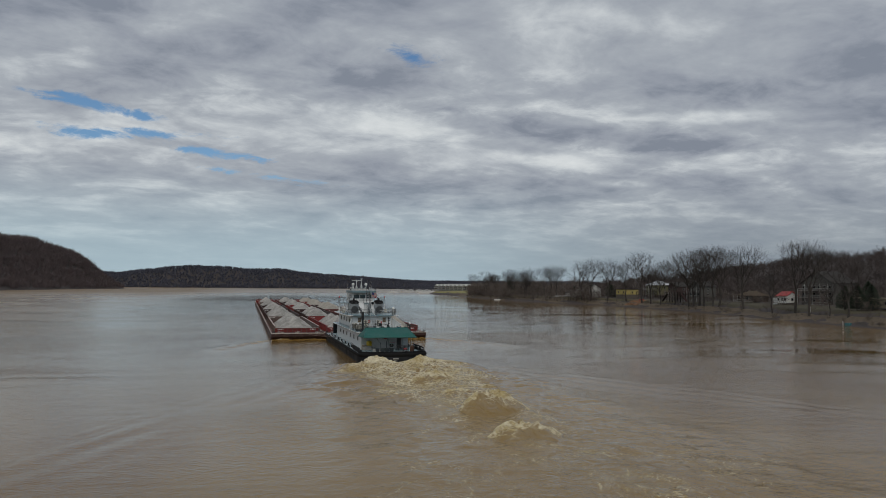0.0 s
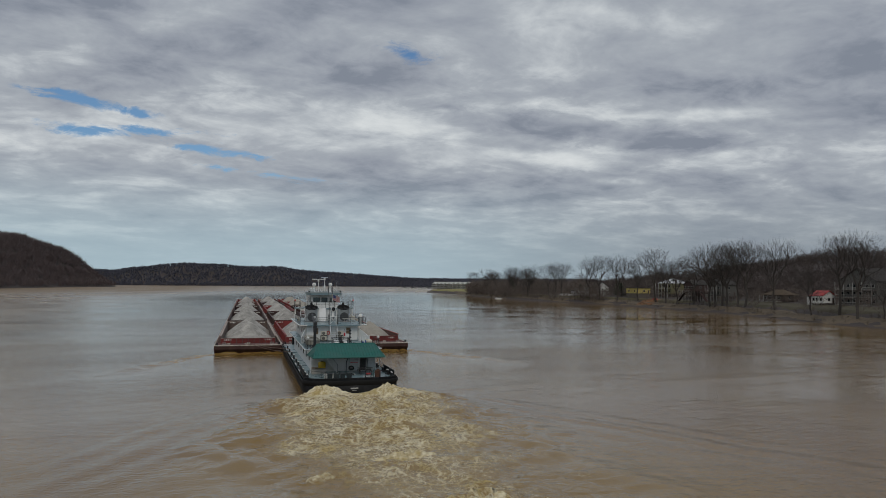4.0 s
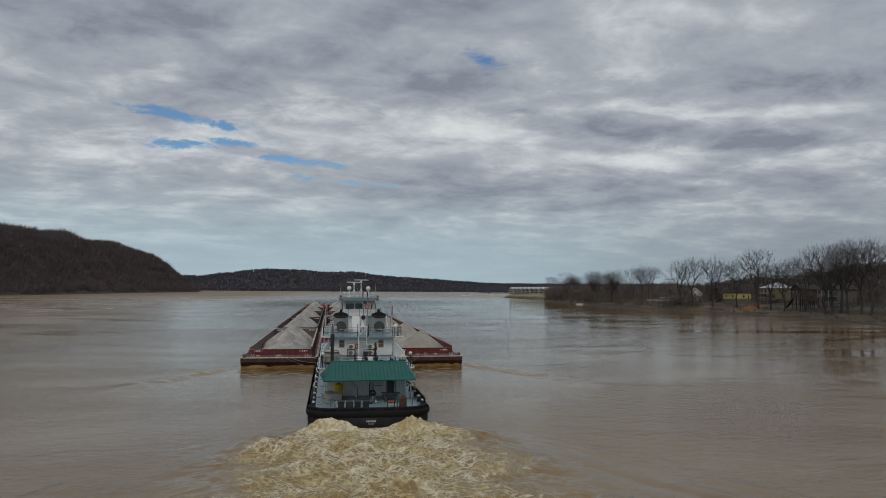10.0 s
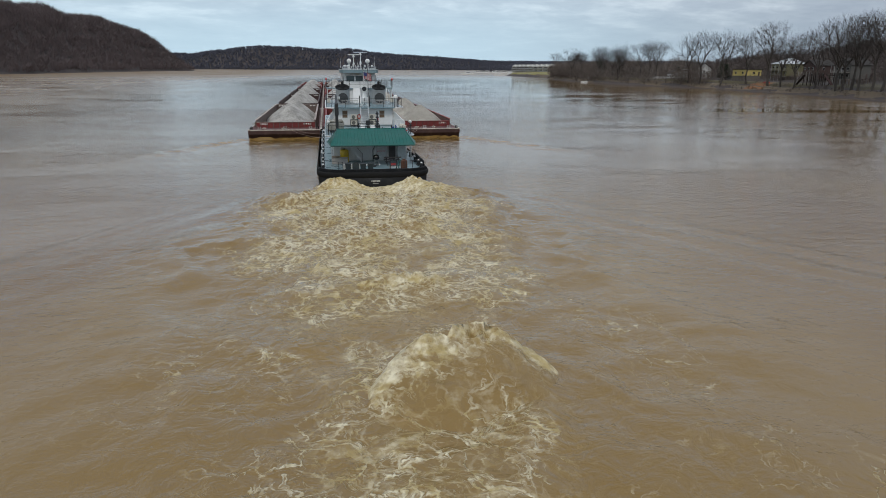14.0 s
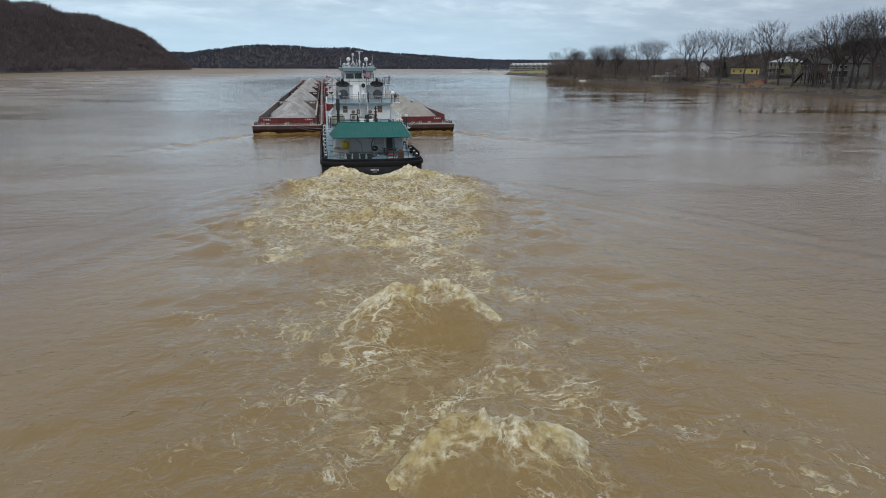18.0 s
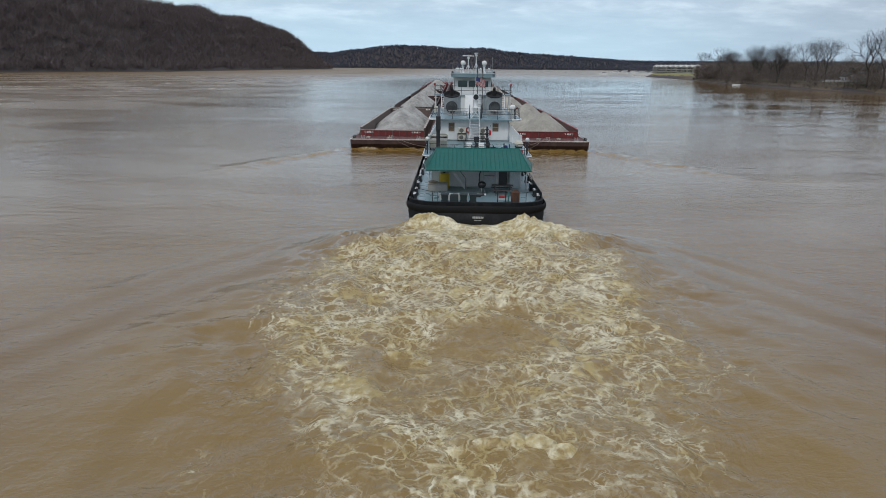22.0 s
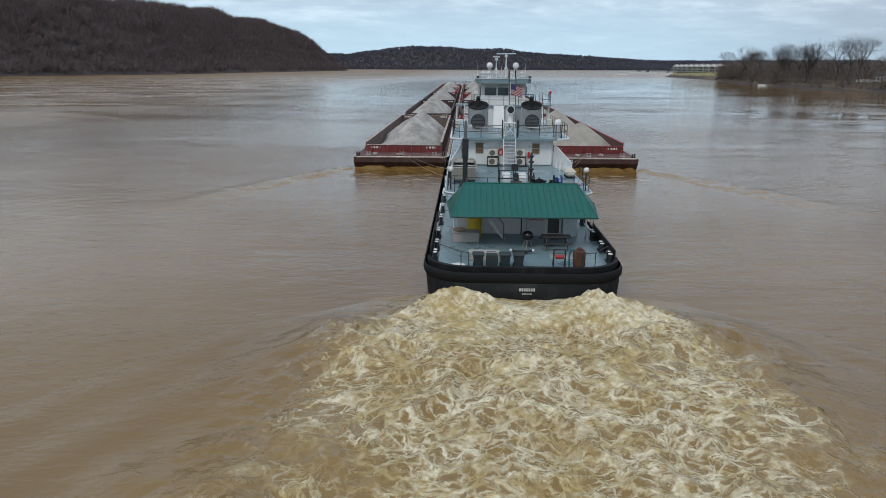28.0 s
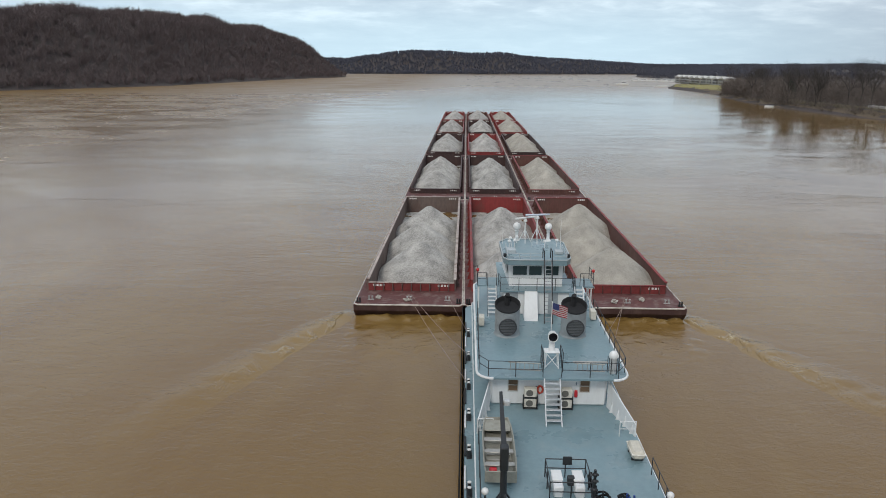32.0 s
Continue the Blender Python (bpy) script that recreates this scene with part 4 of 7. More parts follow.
    house("white house behind the bare trees", 214, 279, 17, 10, 2, white, shingle, "gable", 2.7, lift=1.0, porch=1)
    house("small white cottage under the trees", 213, 300, 9, 7, 1, white, shingle, "gable", 2.6, lift=0.6)
    fc = thing("picket_fence", "white picket fence along a yard", "fence", at=(204, 296, land(204, 296)))
    for k in range(14):
        part("picket", Geo().box(-0.1, 0.1, -9 + k * 1.3, -8.4 + k * 1.3, 0, 1.6, 0.03), white, fc)
    part("fence_rail", Geo().box(0.1, 0.18, -9, 9, 1.1, 1.25, 0.01), white, fc)
    # terraced condominium on the point
    n = 9
    bl = thing("apartment_building", "long white terraced condominium above a lawn", "building", at=(266, 678, land(266, 678) + 0.5))
    cream, dk = siding("cream_siding", (0.58, 0.55, 0.47)), mat("dark_recess", (0.05, 0.048, 0.045), 0.7)
    for k in range(n):
        y = 10 + k * 19.5
        part("wall", Geo().box(1.5 * (k % 2), 11, y - 9.0, y + 9.0, -2, 5.9, 0.05), cream, bl)
        rf = part("roof", Geo().hexa([(-1.2, y - 9.3, 5.9), (12, y - 9.3, 5.9), (12, y + 9.3, 5.9), (-1.2, y + 9.3, 5.9)], [(-0.6, y - 0.3, 8.4), (11, y - 0.3, 8.4), (11, y + 0.3, 8.4), (-0.6, y + 0.3, 8.4)]), mat("pale_condo_roof", (0.50, 0.49, 0.46), 0.8), bl)
        part("chimney", Geo().box(3, 4.4, y + 6, y + 7.4, 5, 9.2, 0.05), cream, rf)
        for s in range(2):
            part("balcony", Geo().box(-2.2, 0, y - 8.6, y + 8.6, s * 2.9 - 0.2, s * 2.9, 0.03).box(-2.2, -2.1, y - 8.6, y + 8.6, s * 2.9, s * 2.9 + 0.95, 0.02), mat("white_trim", (0.66, 0.66, 0.63)), bl, "white balcony")
            for q in (-5, 0, 5):
                part("window", Geo().box(-0.08, 0.0, y + q - 1.8, y + q + 1.8, s * 2.9 + 0.2, s * 2.9 + 2.3, 0.02), PANE_FAR, bl)
    # draped lawns and a bare clay slip
    for nm, lab, y0, y1, r0, r1, m_ in (("lawn", "mown yellow-green lawn sloping to the water", 572, 800, 3.5, 40, mat("winter_lawn", (0.235, 0.205, 0.07), 0.95, var=0.25, fine=1.5, coarse=0.05)), ("lawn", "patchy winter grass in front of the houses", -40, 150, 7, 30, mat("winter_grass", (0.066, 0.055, 0.028), 0.95, var=0.4, fine=1.5, coarse=0.1)), ("clay_slip", "bare orange clay slip on the bank", 184, 202, 1, 12, mat("orange_clay", (0.26, 0.115, 0.045), 0.95, var=0.3, fine=1.5)), ("mud_bank", "bare tan mud along the water's edge", -60, 640, 0.2, 6.5, mat("tan_mud", (0.118, 0.088, 0.058), 0.9, var=0.4, fine=0.8, coarse=0.06, bump=0.4)), ("lawn", "tawny winter grass on the river bench", 150, 430, 7, 17, mat("tawny_grass", (0.105, 0.086, 0.044), 0.95, var=0.4, fine=1.2, coarse=0.08)), ("sand_slip", "pale trampled sand at the water's edge", 158, 240, 0.5, 6, mat("pale_sand", (0.17, 0.135, 0.095), 0.95, var=0.3, fine=1.0))):
        g = Geo()
        ny, nx = (40 if y1 - y0 < 400 else 200), 8
        for j in range(ny + 1):
            y = y0 + (y1 - y0) * j / ny
            for i in range(nx + 1):
                e = noise.noise(Vector((y * 0.08, i, 2)))
                r = r0 + (r1 - r0) * i / nx + (2.0 * e if 0 < i < nx else 3 * e)
                x = lerp(RIGHT, y) + r
                edge = smooth(0, 2, min(j, ny - j)) * smooth(0, 1, min(i, nx - i))
                g.v.append((x, y, land(x, y) - 0.25 + 0.45 * edge))
        for j in range(ny):
            for i in range(nx):
                a = j * (nx + 1) + i
                g.f.append((a, a + 1, a + nx + 2, a + nx + 1))
        tagged(new(nm, mesh_of(nm, g, m_)), lab, "grass" if nm == "lawn" else "bank", kind="structure")


def moored_boat(x, y, turn, L, label, cabin):
    b = thing("moored_boat", label, "boat", "boats along the bank", at=(x, y, 0))
    b.rotation_euler = (0, 0, radians(turn))
    w = L * 0.16
    out = [(-w, -L / 2), (w, -L / 2), (w, L * 0.2), (w * 0.6, L * 0.4), (0, L / 2), (-w * 0.6, L * 0.4), (-w, L * 0.2)]
    hl = mat("white_gelcoat", (0.70, 0.70, 0.68), 0.35, var=0.05)
    part("hull", Geo().prism(out, -0.3, L * 0.11), hl, b)
    if cabin:
        part("cabin", Geo().box(-w * 0.75, w * 0.75, -L * 0.3, L * 0.15, L * 0.11, L * 0.11 + 2.1, 0.1), hl, b)
        part("cabin_window", Geo().box(-w * 0.77, w * 0.77, -L * 0.27, L * 0.12, L * 0.11 + 0.9, L * 0.11 + 1.6, 0.02), PANE_FAR, b)
        part("canopy", Geo().box(-w * 0.8, w * 0.8, -L * 0.45, L * 0.05, L * 0.11 + 3.4, L * 0.11 + 3.6, 0.03), hl, b)
        for px in (-w * 0.65, w * 0.65):
            for py in (-L * 0.43, L * 0.02):
                part("canopy_post", Geo().cyl((px, py, L * 0.1), (px, py, L * 0.11 + 3.45), 0.06, 0.06, 6), hl, b)


def build_marina():
    rnd = random.Random(4)
    dock = thing("floating_dock", "long grey floating dock off the point", "dock", at=(352, 1120, 0))
    part("deck", Geo().box(-3, 3, -60, 130, 0.2, 0.6, 0.05), mat("grey_dock", (0.3, 0.29, 0.27), 0.8), dock)
    for k in range(9):
        part("pile", Geo().cyl((3.3, -55 + k * 22, -2), (3.3, -55 + k * 22, 3.5), 0.2, 0.2, 8), BARK, dock)
    sh = part("boat_shelter", Geo().box(-9, -3, 20, 60, 3.2, 3.5, 0.05), mat("pale_metal_roof", (0.40, 0.42, 0.43)), dock)
    for yy in (21, 40, 59):
        for xx in (-8.6, -3.4):
            part("shelter_post", Geo().cyl((xx, yy, 0), (xx, yy, 3.2), 0.12), WHITE_POST, sh)
    for k in range(13):
        moored_boat(304 + k * 3.0 + rnd.uniform(-6, 6), 1222 - k * 7.5, 80 + rnd.uniform(-25, 25), rnd.uniform(11, 17), "white cabin cruiser at the floating dock", True)
    moored_boat(217, 936, 80, 17, "grey work boat anchored off the point", True)
    moored_boat(240, 824, 100, 17, "white boat drawn up at the point", False)
    moored_boat(188.5, 385, 70, 6.5, "small white skiff tied to the bank", False)
    p = thing("channel_marker", "white mooring post at the water's edge", "post", at=(170, 28, land(170, 28)))
    part("post", Geo().cyl((0, 0, -1), (0, 0, 2.0), 0.12, 0.12, 8), WHITE_POST, p)
    part("cap", Geo().ball((0, 0, 2.0), 0.16, 8, 5), WHITE_POST, p)


WHITE_POST = mat("white_post_paint", (0.66, 0.66, 0.63), 0.6)
build_woods()
build_trees()
build_houses_ashore()
build_marina()

# ---- barges ----
ROW, BEAM = 56.6, 11.0
DECK = 1.4


def barge(name_label, steel, worn, aft):
    """An open hopper barge; its space starts at the middle of its after end."""
    b = thing("hopper_barge", name_label, "barge", "barges lashed in the tow")
    hw = BEAM / 2 - 0.06
    g = Geo()
    fore = ROW - 0.08
    prof = [(aft, DECK), (aft + 0.04, DECK - 0.55), (aft + 2.0, -1.2), (fore - 2.2, -1.2), (fore, 0.75), (fore, DECK)]
    n = len(prof)
    g.add([(-hw, y, z) for y, z in prof] + [(hw, y, z) for y, z in prof],
          [tuple(range(n)), tuple(range(n, 2 * n))[::-1]] + [(i, n + i, n + (i + 1) % n, (i + 1) % n) for i in range(5)])
    part("hull", g, HULL, b, "dark brown-red hull plating with scrapes")
    # deck plating round the open hopper
    cx, y0, y1 = 4.55, 6.2, ROW - 3.8
    g = Geo()
    for x0, x1, a0, a1 in ((-hw, hw, aft, y0), (-hw, hw, y1, fore), (-hw, -cx, y0, y1), (cx, hw, y0, y1)):
        g.box(x0 + 0.01, x1 - 0.01, a0 + 0.01, a1 - 0.01, DECK - 0.02, DECK + 0.06, 0.01)
    part("deck", g, mat("barge_deck", (0.105, 0.036, 0.032), 0.7, var=0.35, fine=3, coarse=0.35, dirt=(0.30, 0.255, 0.225), dirt_amount=0.6), b, "brown-red steel deck with scuffs")
    top = DECK + 1.25
    for nm, box_ in (("coaming", (-cx - 0.12, -cx + 0.04, y0, y1)), ("coaming", (cx - 0.04, cx + 0.12, y0, y1)), ("end_coaming", (-cx, cx, y0 - 0.1, y0 + 0.06)), ("end_coaming", (-cx, cx, y1 - 0.06, y1 + 0.1))):
        low = 0.35 if nm == "end_coaming" and box_[2] < 20 else 0.0
        h = Geo().box(*box_, DECK - 3.2, top - low, 0.02)
        part(nm, h, DULL if low and aft else steel, b)
    g = Geo()
    for sx in (-1, 1):
        g.box(sx * (cx + 0.04) - 0.16, sx * (cx + 0.04) + 0.16, y0, y1, top, top + 0.09, 0.03)
    g.box(-cx, cx, y0 - 0.18, y0 + 0.1, top - 0.35, top - 0.27, 0.03).box(-cx, cx, y1 - 0.1, y1 + 0.18, top, top + 0.09, 0.03)
    part("coaming_rim", g, worn, b, "worn rim of the hopper")
    for sx in (-1, 1):
        for k in range(17):
            y = y0 + 1.5 + k * 2.72
            part("stiffener", Geo().hexa([(sx * (cx + 0.1), y - 0.05, DECK + 0.05), (sx * (cx + 0.55), y - 0.05, DECK + 0.05), (sx * (cx + 0.55), y + 0.05, DECK + 0.05), (sx * (cx + 0.1), y + 0.05, DECK + 0.05)],
                                         [(sx * (cx + 0.1), y - 0.05, top), (sx * (cx + 0.2), y - 0.05, top), (sx * (cx + 0.2), y + 0.05, top), (sx * (cx + 0.1), y + 0.05, top)]), steel, b)
    for k in range(9):
        x = -3.9 + k * 0.975
        for y, d in ((y0 - 0.1, -1), (y1 + 0.1, 1)):
            part("stiffener", Geo().box(x - 0.04, x + 0.04, min(y, y + d * 0.22), max(y, y + d * 0.22), DECK + 0.05, top - (0.37 if d < 0 else 0.02), 0.01), steel, b)
    g = Geo()
    g.tube([(-hw + 0.02, aft + 0.4, DECK + 0.06), (-hw + 0.3, aft + 0.02, DECK + 0.06), (hw - 0.3, aft + 0.02, DECK + 0.06), (hw - 0.02, aft + 0.4, DECK + 0.06)], 0.09, 6)
    for sx in (-1, 1):
        g.tube([(sx * (hw - 0.02), aft + 0.4, DECK + 0.06), (sx * (hw - 0.02), fore - 0.36, DECK + 0.06)], 0.075, 6)
    part("gunwale_edge", g, mat("pale_worn_edge", (0.55, 0.51, 0.45), 0.7, var=0.35, fine=2.5, coarse=0.5, dirt=(0.12, 0.07, 0.05), dirt_amount=0.8), b, "pale scraped edge of the deck")
    for y in (aft + 1.5, fore - 1.8):
        for x in (-3.9, 0.0, 3.9):
            t = Geo().box(x - 0.32, x + 0.32, y - 0.1, y + 0.1, DECK + 0.05, DECK + 0.14, 0.03)
            for s in (-0.17, 0.17):
                t.cyl((x + s, y, DECK + 0.1), (x + s, y, DECK + 0.42), 0.075, 0.075, 8).cyl((x + s, y, DECK + 0.42), (x + s, y, DECK + 0.47), 0.11, 0.11, 8)
            part("timberhead", t, mat("scraped_steel", (0.40, 0.39, 0.37), 0.55, 0.3, var=0.35), b)
    for sx in (-1, 1):
        x, y = sx * (hw - 0.42), aft + 0.75
        part("corner_post", Geo().box(x - 0.24, x + 0.24, y - 0.16, y + 0.16, DECK + 0.05, DECK + 0.16, 0.02).cyl((x - 0.12, y, DECK + 0.1), (x - 0.12, y, DECK + 0.55), 0.09, 0.09, 8).cyl((x + 0.12, y, DECK + 0.1), (x + 0.12, y, DECK + 0.55), 0.09, 0.09, 8), RAIL_BLACK, b, "black steel corner post")
    # painted barge marks, kept as plain bars
    for x in (-3.4, 3.4):
        for y, d, z in ((y0 - 0.115, -1, top - 0.72), (y1 - 0.075, -1, top - 0.38)):
            for k in range(4):
                part("mark", Geo().box(x - 0.62 + k * 0.33, x - 0.40 + k * 0.33, y - 0.012, y, z, z + 0.24, 0.004), mat("white_marking", (0.72, 0.70, 0.66), 0.7, var=0.2), b)
    return b


def gravel(seed, humps, tan):
    """A heap of crushed stone that fills a hopper, poured in overlapping cones."""
    rnd = random.Random(seed)
    nx, ny, y0, y1, hx = 44, 190, 6.4, ROW - 4.0, 4.48
    peaks = [(rnd.uniform(-0.5, 0.5), y0 + 5 + (y1 - y0 - 13) * (k + 0.3) / humps + rnd.uniform(-1.5, 1.5), rnd.uniform(4.2, 4.9)) for k in range(humps)]
    off = rnd.uniform(0, 90)
    g = Geo()
    for j in range(ny + 1):
        y = y0 + (y1 - y0) * j / ny
        for i in range(nx + 1):
            x = -hx + 2 * hx * i / nx
            z = 0.05
            for px, py, pz in peaks:
                d = math.hypot((x - px) * 1.0, y - py)
                z = max(z, DECK - 1.1 + pz - 0.78 * math.sqrt(d * d + 0.25))
            z += 0.16 * noise.noise(Vector((x * 0.55, y * 0.55, off))) + 0.05 * noise.noise(Vector((x * 2.2, y * 2.2, off)))
            g.v.append((x, y, z))
    for j in range(ny):
        for i in range(nx):
            a = j * (nx + 1) + i
            g.f.append((a, a + 1, a + nx + 2, a + nx + 1))
    m = mat("pale_limestone_gravel" if not tan else "tan_crushed_stone", (0.36, 0.345, 0.318) if not tan else (0.36, 0.333, 0.285), 0.95, var=0.75 if not tan else 0.5, fine=6.5 if not tan else 11.0, coarse=0.5, bump=1.0 if not tan else 0.8)
    return mesh_of("gravel_load", g, m)


RED = mat("red_barge_paint", (0.215, 0.029, 0.027), 0.6, var=0.3, fine=3, coarse=0.3, dirt=(0.10, 0.055, 0.043), dirt_amount=0.9, stretch=(1, 1, 0.4))
BROWN = mat("brown_barge_paint", (0.105, 0.044, 0.036), 0.7, var=0.35, fine=3, coarse=0.3, dirt=(0.20, 0.13, 0.09), dirt_amount=0.5, stretch=(1, 1, 0.4))
GREY = mat("weathered_barge_steel", (0.13, 0.095, 0.082), 0.75, var=0.35, fine=3, coarse=0.3, dirt=(0.10, 0.045, 0.03), dirt_amount=0.8, stretch=(1, 1, 0.4))
DARK = mat("dark_barge_paint", (0.050, 0.026, 0.024), 0.7, var=0.35, fine=3, coarse=0.3, dirt=(0.11, 0.06, 0.045), dirt_amount=0.6, stretch=(1, 1, 0.4))
RAIL_BLACK = mat("black_post_paint", (0.02, 0.02, 0.02), 0.6, var=0.25, bump=0)
HULL = mat("dark_barge_hull", (0.062, 0.030, 0.027), 0.65, var=0.4, fine=3, coarse=0.3, dirt=(0.15, 0.10, 0.08), dirt_amount=0.5, stretch=(1, 1, 0.4))
DULL = mat("dull_red_coaming", (0.19, 0.03, 0.028), 0.65, var=0.35, fine=3, coarse=0.4, dirt=(0.07, 0.04, 0.035), dirt_amount=0.7)
WORN = mat("worn_white_rim", (0.40, 0.34, 0.30), 0.7, var=0.4, fine=2, coarse=0.4, dirt=(0.14, 0.06, 0.05), dirt_amount=0.9)


def build_tow():
    kinds = {"g": ("open hopper barge of weathered brown-grey steel, gravel loaded", GREY, WORN), "r": ("bright red steel hopper barge loaded with gravel", RED, RED), "b": ("brown-red steel hopper barge loaded with crushed stone", BROWN, RED), "d": ("dark weathered brown hopper barge loaded with gravel", DARK, DARK)}
    plan = ["grb", "ddb", "drd", "bdr", "rbr"]
    proto, loads = {}, {}
    for r, row in enumerate(plan):
        for c, k in enumerate(row):
            m = pose((c - 1) * BEAM, r * ROW, 0)
            key = (k, r == 0)
            if key not in proto:
                ob = proto[key] = barge(*kinds[k], 1.6 if r == 0 else 0.0)
                ob.matrix_basis = m
            else:
                ob = copy_thing(proto[key], m)
            afloat(ob)
            tan = c == 2
            v = (r * 3 + c) % 5
            if (v, tan) not in loads:
                loads[v, tan] = gravel(v * 7 + tan, 3 + v % 2, tan)
            ld = afloat(new("gravel_load", loads[v, tan]))
            ld.matrix_basis = m
            tagged(ld, "heaps of tan crushed stone in an open barge" if tan else "heaps of pale grey limestone gravel in an open barge", "gravel", "barge cargo", "stuff")

    rnd = random.Random(21)
    for x, y in ((-11.2, 2.9), (-14.2, 3.6), (9.7, 3.2), (12.6, 3.9), (0.6, 55.4), (-9.6, 55.8), (10.4, 112.4), (-4.6, 57.8), (5.1, 58.2)):
        h = afloat(thing("rope_heap", "slack heap of pale mooring line on a barge deck", "rope", "mooring lines on the barges"))
        for k in range(4):
            r = rnd.uniform(0.18, 0.42)
            g = Geo().tube([(r * math.cos(a) + 0.12 * rnd.uniform(-1, 1), 0.75 * r * math.sin(a) + 0.08 * rnd.uniform(-1, 1), 0.05 + 0.05 * k + 0.03 * math.sin(3 * a)) for a in np.linspace(0, 6.2, 11)], 0.035, 5)
            part("coil", g, mat("pale_line", (0.52, 0.49, 0.43), 0.85, var=0.25), h)
        h.matrix_basis = pose(x, y, DECK + 0.06, 0, 0, rnd.uniform(0, 180))


build_tow()

# ---- towboat ----
WHITE = mat("white_marine_paint", (0.74, 0.75, 0.74), 0.45, var=0.07, fine=5, coarse=0.5, bump=0.04, dirt=(0.42, 0.36, 0.30), dirt_amount=0.25, stretch=(1, 1, 0.35))
SLATE = mat("slate_blue_deck_paint", (0.180, 0.268, 0.296), 0.33, var=0.16, fine=4, coarse=0.4, bump=0.04, dirt=(0.27, 0.325, 0.335), dirt_amount=0.45)
BLACKHULL = mat("black_hull_paint", (0.009, 0.010, 0.011), 0.62, var=0.4, fine=3, coarse=0.5, bump=0.1, dirt=(0.045, 0.045, 0.045), dirt_amount=0.6, stretch=(1, 1, 0.5), spec=0.22)
RUBBER = mat("black_rubber", (0.010, 0.010, 0.010), 0.75, var=0.3, spec=0.2)
RAIL = mat("black_rail_paint", (0.02, 0.022, 0.024), 0.5, var=0.2, bump=0)
STACK = mat("grey_stack_paint", (0.25, 0.275, 0.28), 0.5, var=0.15, fine=4, coarse=0.6, bump=0.05, dirt=(0.10, 0.105, 0.11), dirt_amount=0.6)
SOOT = mat("sooty_black", (0.012, 0.012, 0.013), 0.8, var=0.3)
ALU = mat("dull_aluminium", (0.42, 0.41, 0.38), 0.5, 0.55, var=0.2, dirt=(0.25, 0.22, 0.18), dirt_amount=0.5)
GREEN = mat("green_metal_roofing", (0.010, 0.112, 0.092), 0.5, var=0.18, fine=3, coarse=0.5, bump=0.05, dirt=(0.02, 0.14, 0.125), dirt_amount=0.4, spec=0.28)
PANE = glass("dark_window_glass")
BRIDGE_PANE = glass("grey_green_bridge_glass", (0.05, 0.075, 0.075), 0.1)
D1, D2, D3, D4, ROOF = 1.5, 4.1, 6.3, 8.2, 10.2

boat = afloat(thing("towboat", "white and slate-blue river towboat with a black hull", "towboat"))


def outline(y0, y1, w, r0, r1, n=6, cx=-0.33):
    """Plan of a deck, anticlockwise, with rounded corners: after ones r0, forward ones r1."""
    pts = []
    for sx, sy, r, a0 in ((1, -1, r0, 270), (1, 1, r1, 0), (-1, 1, r1, 90), (-1, -1, r0, 180)):
        px, py = cx + sx * (w - r), (y0 + r if sy < 0 else y1 - r)
        for k in range(n + 1):
            a = radians(a0 + 90 * k / n)
            pts.append((px + r * math.cos(a), py + r * math.sin(a)))
    return pts


